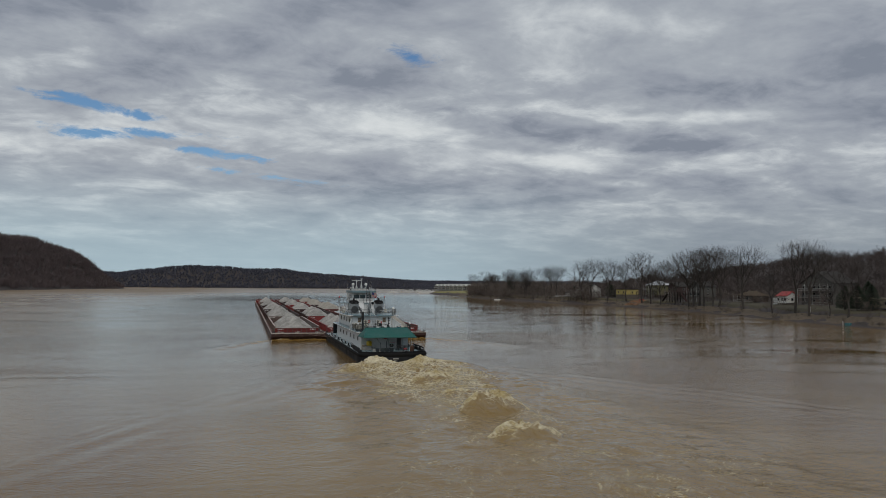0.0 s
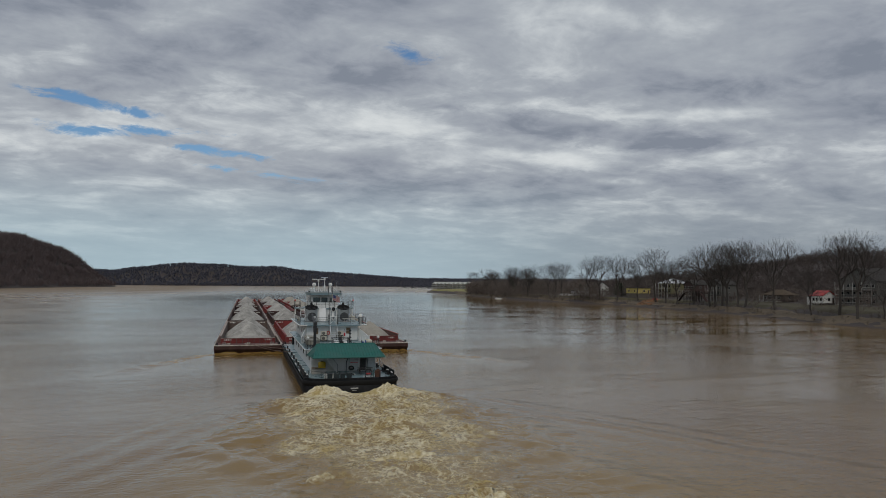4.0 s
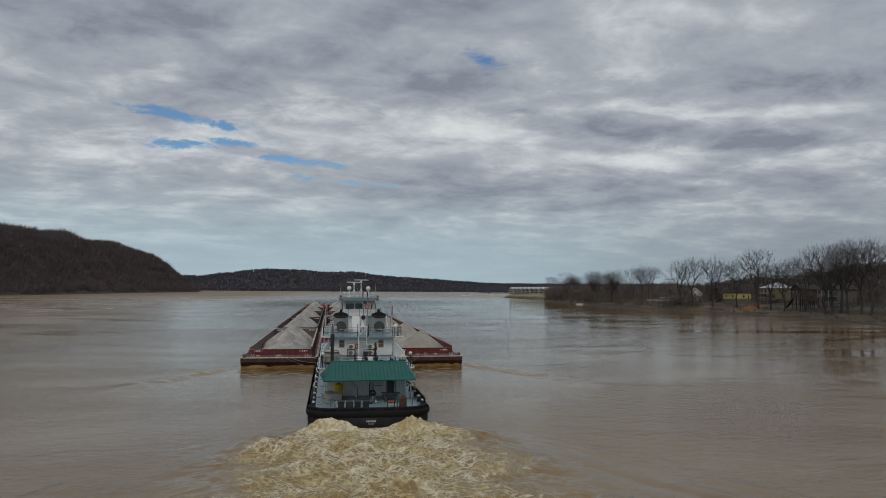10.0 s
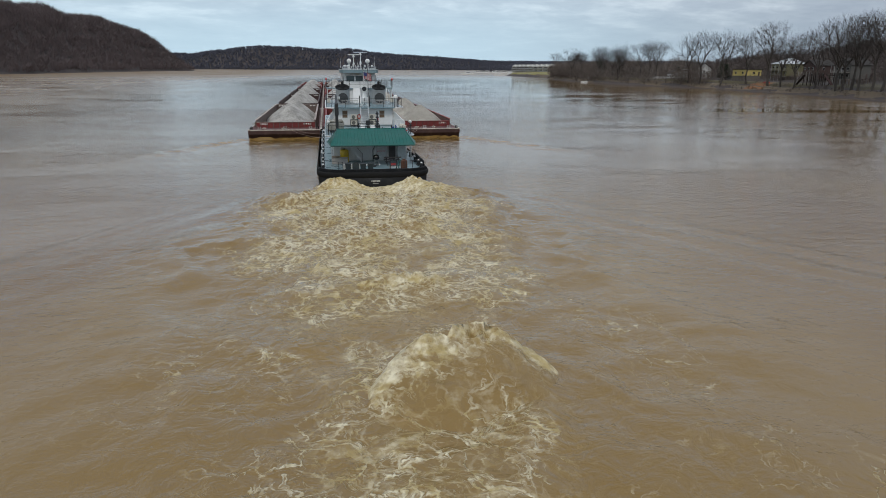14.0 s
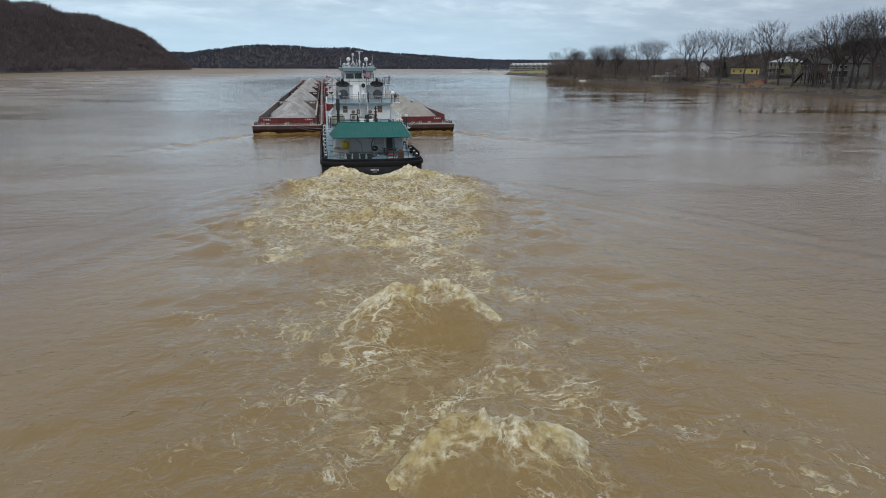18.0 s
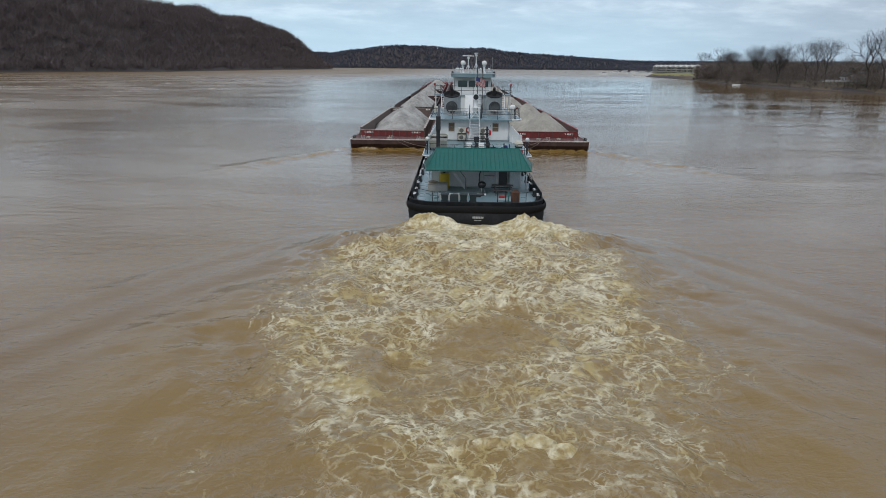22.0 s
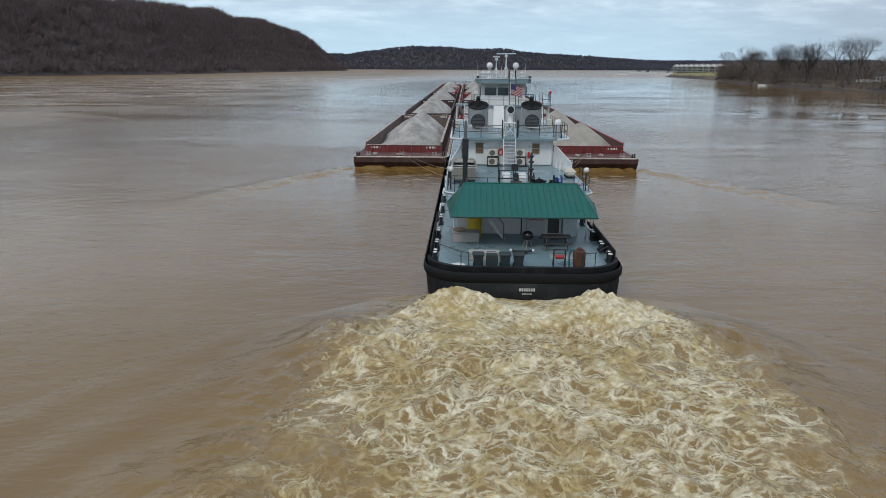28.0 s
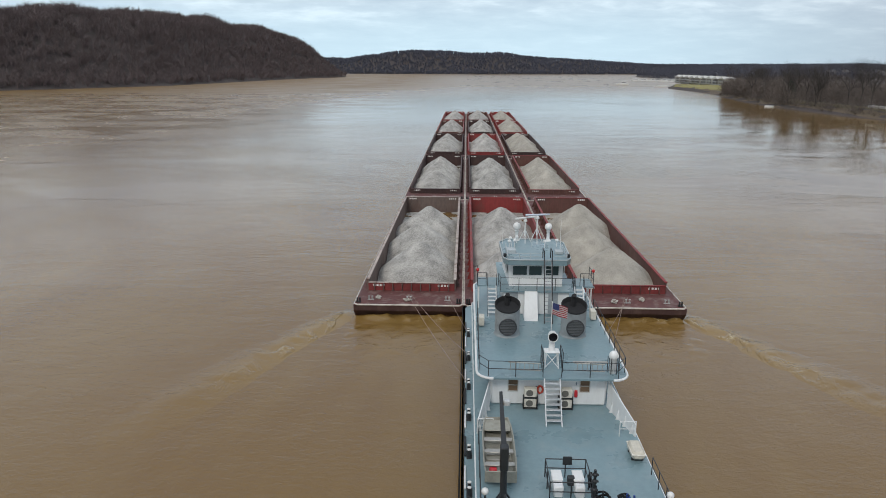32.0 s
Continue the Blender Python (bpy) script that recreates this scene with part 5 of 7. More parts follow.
def build_hull():
    top, low, n = outline(-43.7, 1.9, 5.16, 2.2, 1.2), outline(-43.8, 1.4, 4.95, 2.0, 1.2), 28
    belly, knuckle = outline(-44.2, 1.6, 5.05, 2.3, 1.2), outline(-44.1, 1.8, 5.14, 2.3, 1.2)
    g = Geo()
    for o, z in ((low, -0.9), (belly, 0.0), (knuckle, 0.8), (top, D1 - 0.02)):
        g.v += [(x, y, z) for x, y in o]
    for j in range(3):
        for i in range(n):
            g.f.append((j * n + i, j * n + (i + 1) % n, (j + 1) * n + (i + 1) % n, (j + 1) * n + i))
    g.f += [tuple(range(n))[::-1]]
    part("hull", g, BLACKHULL, boat, "black steel hull with scuffs and stains")
    part("main_deck", Geo().prism(outline(-43.5, 1.8, 4.96, 2.0, 1.1), D1 - 0.12, D1), SLATE, boat)
    # heavy rubbing strake round the stern and a light bulwark above it
    o = [p for p in outline(-43.95, 1.95, 5.2, 2.3, 1.2, 8)]
    g = Geo()
    prof, n = ((0.0, 1.60), (0.05, 1.56), (0.09, 1.45), (0.1, 1.30), (0.07, 1.16), (0.01, 1.06)), len(o)
    for d, z in prof:
        for x, y in o:
            g.v.append((x + d * (1 if x > -0.33 else -1) * smooth(0.0, 1.5, abs(x + 0.33) - 3.0), y - d * (1 - smooth(-43.0, -41.0, y)), z))
    g.f += [(j * n + i, j * n + (i + 1) % n, (j + 1) * n + (i + 1) % n, (j + 1) * n + i) for j in range(len(prof) - 1) for i in range(n)]
    part("rubbing_strake", g, RUBBER, boat, "bulging black rubber fender round the hull")
    inner, outer = outline(-43.35, -39.0, 4.9, 2.0, 0.05, 8), outline(-43.62, -39.0, 5.1, 2.2, 0.05, 8)
    g = Geo()
    k = 9
    ring_i, ring_o = inner[27:] + inner[:9], outer[27:] + outer[:9]
    for a, b, c, d in zip(ring_o, ring_o[1:], ring_i[1:], ring_i):
        g.hexa([(*a, D1), (*b, D1), (*c, D1), (*d, D1)], [(*a, D1 + 0.3), (*b, D1 + 0.3), (*c, D1 + 0.3), (*d, D1 + 0.3)])
    part("stern_bulwark", g, BLACKHULL, boat)
    # name and port on the transom, kept as plain bars
    for j, (z, w, h, n_) in enumerate(((0.72, 0.062, 0.14, 7), (0.55, 0.03, 0.05, 9))):
        for k in range(n_):
            x = -0.25 + (k - (n_ - 1) / 2) * w * 1.9
            part("transom_mark", Geo().box(x - w * 0.7, x + w * 0.7, -44.19, -44.10, z, z + h, 0.004), mat("faded_white_marking", (0.45, 0.45, 0.43)), boat)


def wall_box(name, x0, x1, y0, y1, z0, z1, m=None, c=0.05):
    return part(name, Geo().box(x0, x1, y0, y1, z0, z1, c), m or WHITE, boat)


def rail(pts, z, h=1.0, mid=2, step=1.5, m=None, r=0.022, parent=None, closed=False):
    """A guard rail of posts and bars along a line."""
    g, spots = Geo(), {}
    for lv in range(mid + 1):
        zz = z + h * (lv + 1) / (mid + 1)
        g.tube([(x, y, zz) for x, y in pts], r, 6)
    for (ax, ay), (bx, by) in zip(pts, pts[1:]):
        d = math.hypot(bx - ax, by - ay)
        n = max(1, round(d / step))
        for k in range(n + 1):
            t = k / n
            spots[round(ax + (bx - ax) * t, 3), round(ay + (by - ay) * t, 3)] = 1
    rl = part("railing", g, m or RAIL, parent or boat)
    for x, y in spots:
        part("post", Geo().cyl((x, y, z), (x, y, z + h), r * 1.1, r * 1.1, 6), m or RAIL, rl)
    return rl


def window(x, y, z, w, h, face, parent=None, frame=None, pane=None):
    """A framed window on a wall that faces 'a' aft, 'f' forward, 'l' or 'r'."""
    fr = frame or mat("dark_window_frame", (0.06, 0.06, 0.06), 0.5, bump=0)
    g, p = Geo(), Geo()
    t = 0.05
    for a0, a1, b0, b1 in ((-w / 2 - t, w / 2 + t, -t, 0), (-w / 2 - t, w / 2 + t, h, h + t), (-w / 2 - t, -w / 2, 0, h), (w / 2, w / 2 + t, 0, h)):
        if face in "af":
            s = -1 if face == "a" else 1
            g.box(x + a0, x + a1, min(y, y + s * 0.05), max(y, y + s * 0.05), z + b0, z + b1, 0.008)
        else:
            s = -1 if face == "l" else 1
            g.box(min(x, x + s * 0.05), max(x, x + s * 0.05), y + a0, y + a1, z + b0, z + b1, 0.008)
    if face in "af":
        s = -1 if face == "a" else 1
        p.box(x - w / 2, x + w / 2, min(y, y + s * 0.02), max(y, y + s * 0.02), z, z + h, 0.002)
    else:
        s = -1 if face == "l" else 1
        p.box(min(x, x + s * 0.02), max(x, x + s * 0.02), y - w / 2, y + w / 2, z, z + h, 0.002)
    f = part("window_frame", g, fr, parent or boat)
    part("pane", p, pane or PANE, f)
    return f


def stairs(x, y0, z0, y1, z1, w, n, m, rails=True):
    g = Geo()
    for s in (-1, 1):
        xx = x + s * w / 2
        g.hexa([(xx - 0.03, y0, z0), (xx + 0.03, y0, z0), (xx + 0.03, y0 + 0.18, z0), (xx - 0.03, y0 + 0.18, z0)], [(xx - 0.03, y1, z1), (xx + 0.03, y1, z1), (xx + 0.03, y1 + 0.18, z1), (xx - 0.03, y1 + 0.18, z1)])
    st = part("stairs", g, m, boat)
    for k in range(1, n):
        t = k / n
        y, z = y0 + (y1 - y0) * t, z0 + (z1 - z0) * t
        part("tread", Geo().box(x - w / 2, x + w / 2, y - 0.02, y + 0.22, z - 0.02, z + 0.02, 0.006), m, st)
    if rails:
        for s in (-1, 1):
            xx = x + s * (w / 2 + 0.03)
            part("handrail", Geo().tube([(xx, y0, z0), (xx, y0, z0 + 0.95), (xx, y1, z1 + 0.95), (xx, y1, z1)], 0.022), RAIL, st)
    return st


def build_houses():
    wall_box("main_deckhouse", -3.95, 3.65, -35.3, -5.5, D1, D2 - 0.1)
    part("boat_deck", Geo().prism(outline(-35.2, -4.0, 4.6, 0.8, 1.0, cx=-0.1), D2 - 0.14, D2), SLATE, boat, "slate-blue painted upper deck")
    part("boat_deck_edge", Geo().tube([(x, y, D2 - 0.05) for x, y in outline(-35.22, -4.0, 4.62, 0.8, 1.0, cx=-0.1)] + [(4.74, -34.4, D2 - 0.05)][:0], 0.05), WHITE, boat)
    wall_box("cabin", -3.72, 3.41, -23.4, -6.2, D2, D3 - 0.1, c=0.12)
    part("texas_deck", Geo().prism(outline(-24.2, -5.4, 4.57, 1.0, 1.0, cx=0.0), D3 - 0.12, D3), SLATE, boat, "slate-blue painted upper deck")
    part("texas_deck_edge", Geo().tube([(x, y, D3 - 0.04) for x, y in outline(-24.24, -5.4, 4.6, 1.0, 1.0, cx=0.0)], 0.08), WHITE, boat)
    wall_box("pilothouse_base", -2.45, 2.45, -13.3, -6.6, D3, D4 - 0.08)
    part("bridge_deck", Geo().prism([(-2.75, -13.5), (2.75, -13.5), (2.75, -12.2), (4.45, -12.2), (4.45, -10.2), (2.75, -10.2), (2.75, -5.8), (-2.75, -5.8), (-2.75, -10.2), (-4.45, -10.2), (-4.45, -12.2), (-2.75, -12.2)], D4 - 0.1, D4), SLATE, boat)
    # pilothouse with raked walls
    b = [(-2.0, -12.3), (2.0, -12.3), (2.25, -7.2), (-2.25, -7.2)]
    t = [(-2.1, -12.0), (2.1, -12.0), (2.35, -7.0), (-2.35, -7.0)]
    part("pilothouse", Geo().hexa([(x, y, D4) for x, y in b], [(x, y, ROOF - 0.05) for x, y in t]), WHITE, boat)
    for x, w in ((-1.2, 1.05), (-0.02, 0.95), (1.25, 0.95)):
        window(x, -12.15, 9.05, w, 0.72, "a", None, WHITE, BRIDGE_PANE)
    for s, f in ((-2.13, "l"), (2.13, "r")):
        for k in range(3):
            window(s * 1.03, -11.1 + k * 1.45, 9.05, 1.15, 0.72, f, None, WHITE, BRIDGE_PANE)
    ro = [(-2.15, -13.3), (2.15, -13.3), (2.5, -12.7), (2.6, -8.0), (2.0, -7.0), (-2.0, -7.0), (-2.6, -8.0), (-2.5, -12.7)]
    part("pilothouse_roof", Geo().prism(ro, ROOF - 0.05, ROOF + 0.32), SLATE, boat, "slate-blue overhanging roof")
    part("roof_lip", Geo().tube([(x, y, ROOF + 0.36) for x, y in ro + ro[:1]], 0.05), mat("light_grey_trim", (0.42, 0.46, 0.47), 0.5), boat)
    part("access_ramp", Geo().hexa([(-0.98, -14.75, D3), (0.02, -14.75, D3), (0.02, -13.5, D3), (-0.98, -13.5, D3)], [(-0.92, -13.62, D4), (0.02, -13.62, D4), (0.02, -13.45, D4), (-0.92, -13.45, D4)]), WHITE, boat, "white sloping companionway hood")


def build_stacks():
    for x in (-2.4, 2.2):
        y, n = -17.15, 24
        cut = lambda a, lo: lo + 0.3 * math.sin(a)  # the mouth slopes down towards the stern
        g = Geo()
        ang = [2 * math.pi * k / n for k in range(n)]
        for r, f in ((0.94, lambda a: 0.0), (0.88, lambda a: 0.1), (0.86, lambda a: 0.14), (0.86, lambda a: cut(a, 2.1)), (0.89, lambda a: cut(a, 2.12)), (0.89, lambda a: cut(a, 2.16))):
            g.v += [(x + r * math.cos(a), y + r * math.sin(a), D3 + f(a)) for a in ang]
        g.f += [(j * n + i, j * n + (i + 1) % n, (j + 1) * n + (i + 1) % n, (j + 1) * n + i) for j in range(5) for i in range(n)]
        st = part("exhaust_stack", g, STACK, boat, "grey ventilator stack with a black slanted top")
        g = Geo()
        for r, d in ((0.89, 2.08), (0.905, 2.18), (0.84, 2.19), (0.78, 1.9), (0.1, 1.84)):
            g.v += [(x + r * math.cos(a), y + r * math.sin(a), D3 + d + 0.3 * r / 0.9 * math.sin(a)) for a in ang]
        g.f += [(j * n + i, j * n + (i + 1) % n, (j + 1) * n + (i + 1) % n, (j + 1) * n + i) for j in range(4) for i in range(n)]
        g.f += [tuple(range(4 * n, 5 * n))]
        part("stack_mouth", g, SOOT, st, "sooty black slanted mouth")
        part("exhaust_pipe", Geo().cyl((x, y + 0.45, D3 + 1.8), (x, y + 0.4, D3 + 2.65), 0.2, 0.18, 12).cyl((x, y + 0.4, D3 + 2.6), (x, y + 0.2, D3 + 2.8), 0.18, 0.15, 12), SOOT, st)
        g, zc = Geo(), D3 + 0.82
        for k in range(9):
            z = zc - 0.46 + k * 0.115
            w = math.sqrt(max(0.55 ** 2 - (z - zc) ** 2, 0.001))
            g.box(x - w, x + w, y - 0.97, y - 0.84, z - 0.03, z + 0.05, 0.01)
        part("louvre", g, mat("dark_louvre", (0.085, 0.09, 0.092), 0.5), st)
        # near-black disc: the shade between the slats is put into its colour
        part("louvre_back", Geo().cyl((x, y - 0.7, zc), (x, y - 0.92, zc), 0.57, 0.57, 20), mat("louvre_shade", (0.03, 0.032, 0.034), 0.7), st)
        ring = [(x + 0.58 * math.cos(a), y - 0.94, zc + 0.58 * math.sin(a)) for a in np.linspace(0, 2 * math.pi, 25)]
        part("louvre_ring", Geo().tube(ring, 0.05), mat("dark_ring", (0.035, 0.036, 0.04), 0.5), st)


def build_canopy():
    """The green ribbed metal roof over the after deck."""
    front, back, zt, ze = -35.35, -39.75, 4.85, 3.55
    ca = afloat(thing("deck_canopy", "green ribbed metal roof over the after deck", "canopy"))
    A, B = (-3.5, -36.1, zt), (3.3, -36.1, zt)
    FL, FR, RL, RR = (-4.55, front, ze), (4.5, front, ze), (-4.2, back, ze), (3.95, back, ze)
    for nm, q in (("roof_panel", [RL, RR, B, A]), ("roof_panel", [FR, FL, A, B]), ("hip_panel", [FL, RL, A, A]), ("hip_panel", [RR, FR, B, B])):
        lo = [(x, y, z - 0.06) for x, y, z in q]
        part(nm, Geo().hexa(lo, q), GREEN, ca)
    n = 24
    for k in range(n + 1):
        t = k / n
        a = Vector(RL).lerp(Vector(RR), t)
        x = a.x
        if x < A[0]:
            u = (x - RL[0]) / (A[0] - RL[0])
            top = Vector(RL).lerp(Vector(A), u)
        elif x > B[0]:
            u = (x - RR[0]) / (B[0] - RR[0])
            top = Vector(RR).lerp(Vector(B), u)
        else:
            top = Vector((x, A[1], zt))
        if (top - a).length > 0.15:
            part("rib", Geo().cyl(a + Vector((0, 0, 0.01)), top + Vector((0, 0, 0.01)), 0.03, 0.03, 5), GREEN, ca)
    part("ridge_cap", Geo().tube([RL, A, B, RR], 0.05), GREEN, ca)
    part("fascia", Geo().tube([FL, RL, RR, FR], 0.06), mat("dark_green_trim", (0.015, 0.085, 0.07), 0.5), ca)
    for x, y in ((-4.1, -36), (4.0, -36)):
        part("post", Geo().cyl((x, y, D1), (x, y, ze), 0.055, 0.055, 8), WHITE, ca)


build_hull()
build_houses()
build_stacks()
build_canopy()


def ladder(a, b, w, n, m, parent, side=(1, 0, 0)):
    """Two rails and rungs from a to b."""
    a, b, s = Vector(a), Vector(b), Vector(side) * (w / 2)
    g = Geo()
    for k in (-1, 1):
        g.cyl(a + s * k, b + s * k, 0.035, 0.035, 6)
    for k in range(n):
        p = a.lerp(b, (k + 0.5) / n)
        g.cyl(p - s, p + s, 0.02, 0.02, 5)
    return part("ladder", g, m, parent)


def build_boat_details():
    # texas deck rails
    rail([(-4.42, -13.5), (-4.45, -23.2), (-3.9, -24.0), (-0.62, -24.05)], D3, 1.0, 1, 1.6)
    rail([(0.5, -24.05), (3.9, -24.05), (4.45, -23.2), (4.45, -12.5)], D3, 1.0, 1, 1.6)
    for x0, x1, n, nm in ((-2.7, -0.75, 7, "a"), (1.3, 3.1, 6, "b")):
        ladder((x0, -23.8, D3 + 0.62), (x1, -23.8, D3 + 0.55), 0.42, n, ALU, boat, (0, 0.3, 0.95))
    part("plank", Geo().box(1.2, 3.3, -23.7, -23.45, D3 + 0.8, D3 + 0.85), ALU, boat)
    # bridge deck, wings and their stairs
    rail([(-4.4, -10.3), (-4.4, -12.15), (-3.75, -12.15)], D4, 1.0, 1, 1.0)
    rail([(-2.8, -12.2), (-2.7, -13.42), (2.7, -13.42), (2.8, -12.2)], D4, 1.0, 1, 1.3)
    rail([(3.4, -12.15), (4.4, -12.15), (4.4, -10.3)], D4, 1.0, 1, 1.0)
    for s in (-1, 1):
        for y in (-10.4, -12.05):
            part("wing_support", Geo().cyl((s * 4.3, y, D3), (s * 4.3, y, D4 - 0.1), 0.05, 0.05, 6), WHITE, boat)
        part("wing_brace", Geo().tube([(s * 4.3, -12.05, D3 + 0.1), (s * 4.3, -10.4, D4 - 0.2), (s * 3.0, -12.05, D4 - 0.15)], 0.035), WHITE, boat)
        part("wing_light", Geo().ball((s * 4.4, -11.9, D4 + 1.15), 0.13, 10, 6).cyl((s * 4.4, -11.9, D4 + 0.9), (s * 4.4, -11.9, D4 + 1.1), 0.05), mat("red_lamp", (0.5, 0.03, 0.03), 0.3), boat)
    stairs(-3.3, -13.9, D3, -12.25, D4, 0.62, 8, WHITE, True)
    stairs(3.3, -13.9, D3, -12.25, D4, 0.62, 8, WHITE, True)
    # doors and panels round the pilothouse base
    for x in (-1.75, 1.25):
        part("door", Geo().box(x - 0.36, x + 0.36, -13.35, -13.29, D3 + 0.05, D3 + 1.75, 0.02), mat("grey_door", (0.30, 0.33, 0.34), 0.5), boat, "grey steel door")
    lad = ladder((0.72, -15.2, D3), (0.74, -13.5, ROOF + 0.45), 0.52, 16, mat("grey_ladder", (0.30, 0.31, 0.32), 0.4, 0.3), boat)
    for s in (-1, 1):
        part("ladder_stile", Geo().tube([(0.73 + s * 0.29, -15.25, D3), (0.73 + s * 0.29, -13.55, ROOF + 0.45), (0.73 + s * 0.29, -13.45, ROOF + 1.1), (0.73 + s * 0.29, -12.6, ROOF + 1.1), (0.73 + s * 0.29, -12.5, ROOF + 0.3)], 0.04), RAIL, lad)
    # flag on a short staff
    st = part("flagstaff", Geo().cyl((0.02, -22.0, 7.3), (0.02, -22.0, 10.45), 0.022), WHITE, boat)
    for k in range(13):
        z0 = 10.35 - (k + 1) * 0.058
        g = Geo()
        x0, seg = (0.05 if k > 6 else 0.46), 8
        xs = [x0 + (0.98 - x0) * i / seg for i in range(seg + 1)]
        w = lambda x, z: (x, -22.0 + 0.07 * math.sin(x * 7.0 + z * 1.5), z - 0.35 * (x - 0.05))
        for xa, xb in zip(xs, xs[1:]):
            q = [w(xa, z0), w(xb, z0), w(xb, z0 + 0.058), w(xa, z0 + 0.058)]
            g.hexa(q, [(x, y + 0.012, z) for x, y, z in q])
        part("stripe", g, mat("flag_red", (0.28, 0.015, 0.025), 0.8) if k % 2 == 0 else mat("flag_white", (0.42, 0.40, 0.39), 0.8), st)
    q = [(0.05, -22.04, 10.35 - 7 * 0.058), (0.46, -22.01, 10.35 - 7 * 0.058 - 0.14), (0.46, -22.01, 10.21), (0.05, -22.04, 10.35)]
    part("canton", Geo().hexa(q, [(x, y + 0.02, z) for x, y, z in q]), mat("flag_blue", (0.03, 0.04, 0.13), 0.8), st)
    # searchlight on its lattice stand
    g = Geo()
    for sx in (-0.42, 0.42):
        for sy in (-0.3, 0.3):
            g.cyl((0.05 + sx, -22.5 + sy, D3), (0.05 + sx * 0.85, -22.5 + sy * 0.85, D3 + 1.05), 0.035)
        g.tube([(0.05 + sx, -22.8, D3 + 0.05), (0.05 - sx * 0.85, -22.78, D3 + 1.0)], 0.025)
    g.box(-0.42, 0.52, -22.85, -22.15, D3 + 1.03, D3 + 1.09)
    sl = part("searchlight_stand", g, WHITE, boat)
    part("pedestal", Geo().turn([(0.24, 0), (0.2, 0.1), (0.17, 0.7), (0.22, 0.75), (0.2, 0.8)], (0.05, -22.45, D3 + 1.09), 12), WHITE, sl)
    part("searchlight", Geo().turn([(0.12, -0.3), (0.27, -0.18), (0.31, 0.2), (0.33, 0.24)], (0, 0, 0), 16), WHITE, sl).matrix_basis = pose(0.05, -22.6, D3 + 2.1, 90, 0, 0)
    part("lens", Geo().cyl((0.05, -22.85, D3 + 2.1), (0.05, -22.83, D3 + 2.1), 0.27, 0.27, 16), glass("dark_lens", (0.01, 0.01, 0.012)), sl)
    rail([(-0.55, -23.3), (-0.55, -22.1)], D3, 1.3, 1, 0.6)
    rail([(0.65, -23.3), (0.65, -22.1)], D3, 1.3, 1, 0.6)
    # satellite dome on its post
    dm = part("dome_stand", Geo().cyl((3.72, -23.2, D3), (3.72, -23.2, D3 + 1.0), 0.22, 0.22, 10), mat("pale_grey", (0.5, 0.52, 0.52), 0.5), boat)
    for k in range(6):
        a = k * math.pi / 3
        part("cage_bar", Geo().cyl((3.72 + 0.33 * math.cos(a), -23.2 + 0.33 * math.sin(a), D3), (3.72 + 0.33 * math.cos(a), -23.2 + 0.33 * math.sin(a), D3 + 1.05), 0.025), RAIL, dm)
    part("dome", Geo().ball((3.72, -23.2, D3 + 1.12), 0.28, 14, 8, 1.1, -0.5), mat("white_radome", (0.78, 0.78, 0.76), 0.35, var=0.04, bump=0), dm, "white satellite dome")
    # windows, air units, life ring and extinguisher on the cabin's after wall
    blind = mat("brown_blind", (0.16, 0.10, 0.055), 0.6, var=0.3, fine=25)
    for x in (-2.35, 2.05):
        f = window(x, -23.4, 5.08, 0.55, 0.78, "a", None, mat("pale_frame", (0.5, 0.48, 0.44), 0.6), blind)
        part("sash_bar", Geo().box(x - 0.28, x + 0.28, -23.47, -23.42, 5.45, 5.49, 0.005), mat("pale_frame", (0.5, 0.48, 0.44)), f)
    for x in (-1.3, 0.85):
        rack = part("unit_rack", Geo().box(x - 0.42, x + 0.42, -24.0, -23.5, D2 + 0.02, D2 + 0.1).box(x - 0.42, x + 0.42, -24.0, -23.5, D2 + 0.72, D2 + 0.78).box(x - 0.44, x - 0.4, -24.0, -23.5, D2, D2 + 0.78).box(x + 0.4, x + 0.44, -24.0, -23.5, D2, D2 + 0.78), RAIL, boat)
        for z in (D2 + 0.12, D2 + 0.8):
            u = part("air_unit", Geo().box(x - 0.38, x + 0.38, -23.95, -23.58, z, z + 0.56, 0.03), mat("cream_casing", (0.60, 0.57, 0.49), 0.5), rack, "cream air-conditioning unit")
            part("fan_grille", Geo().turn([(0.22, 0), (0.2, 0.02), (0.05, 0.025)], (0, 0, 0), 14), mat("dark_grille", (0.12, 0.115, 0.10), 0.6), u).matrix_basis = pose(x - 0.06, -23.955, z + 0.28, 90, 0, 0)
    ring = [(-0.68 + 0.16 * math.cos(a), -23.47, 5.2 + 0.24 * math.sin(a)) for a in np.linspace(0, 2 * math.pi, 17)]
    part("life_ring", Geo().tube(ring, 0.06), mat("orange_ring", (0.48, 0.06, 0.03), 0.6), boat, "orange life ring")
    part("extinguisher_box", Geo().box(1.42, 1.62, -23.55, -23.42, 4.72, 5.2, 0.05), mat("bright_red", (0.50, 0.02, 0.03), 0.4), boat, "red fire extinguisher")
    part("notice", Geo().box(-0.98, -0.86, -23.43, -23.405, 5.2, 5.4, 0.004).box(-0.98, -0.86, -23.43, -23.405, 4.9, 5.1, 0.004).box(1.5, 1.56, -23.43, -23.405, 5.5, 5.7, 0.004), mat("grey_plate", (0.2, 0.25, 0.3), 0.5), boat)
    stairs(-0.08, -26.0, D2, -24.25, D3, 0.92, 9, mat("galvanised", (0.55, 0.57, 0.58), 0.45, 0.3), False)
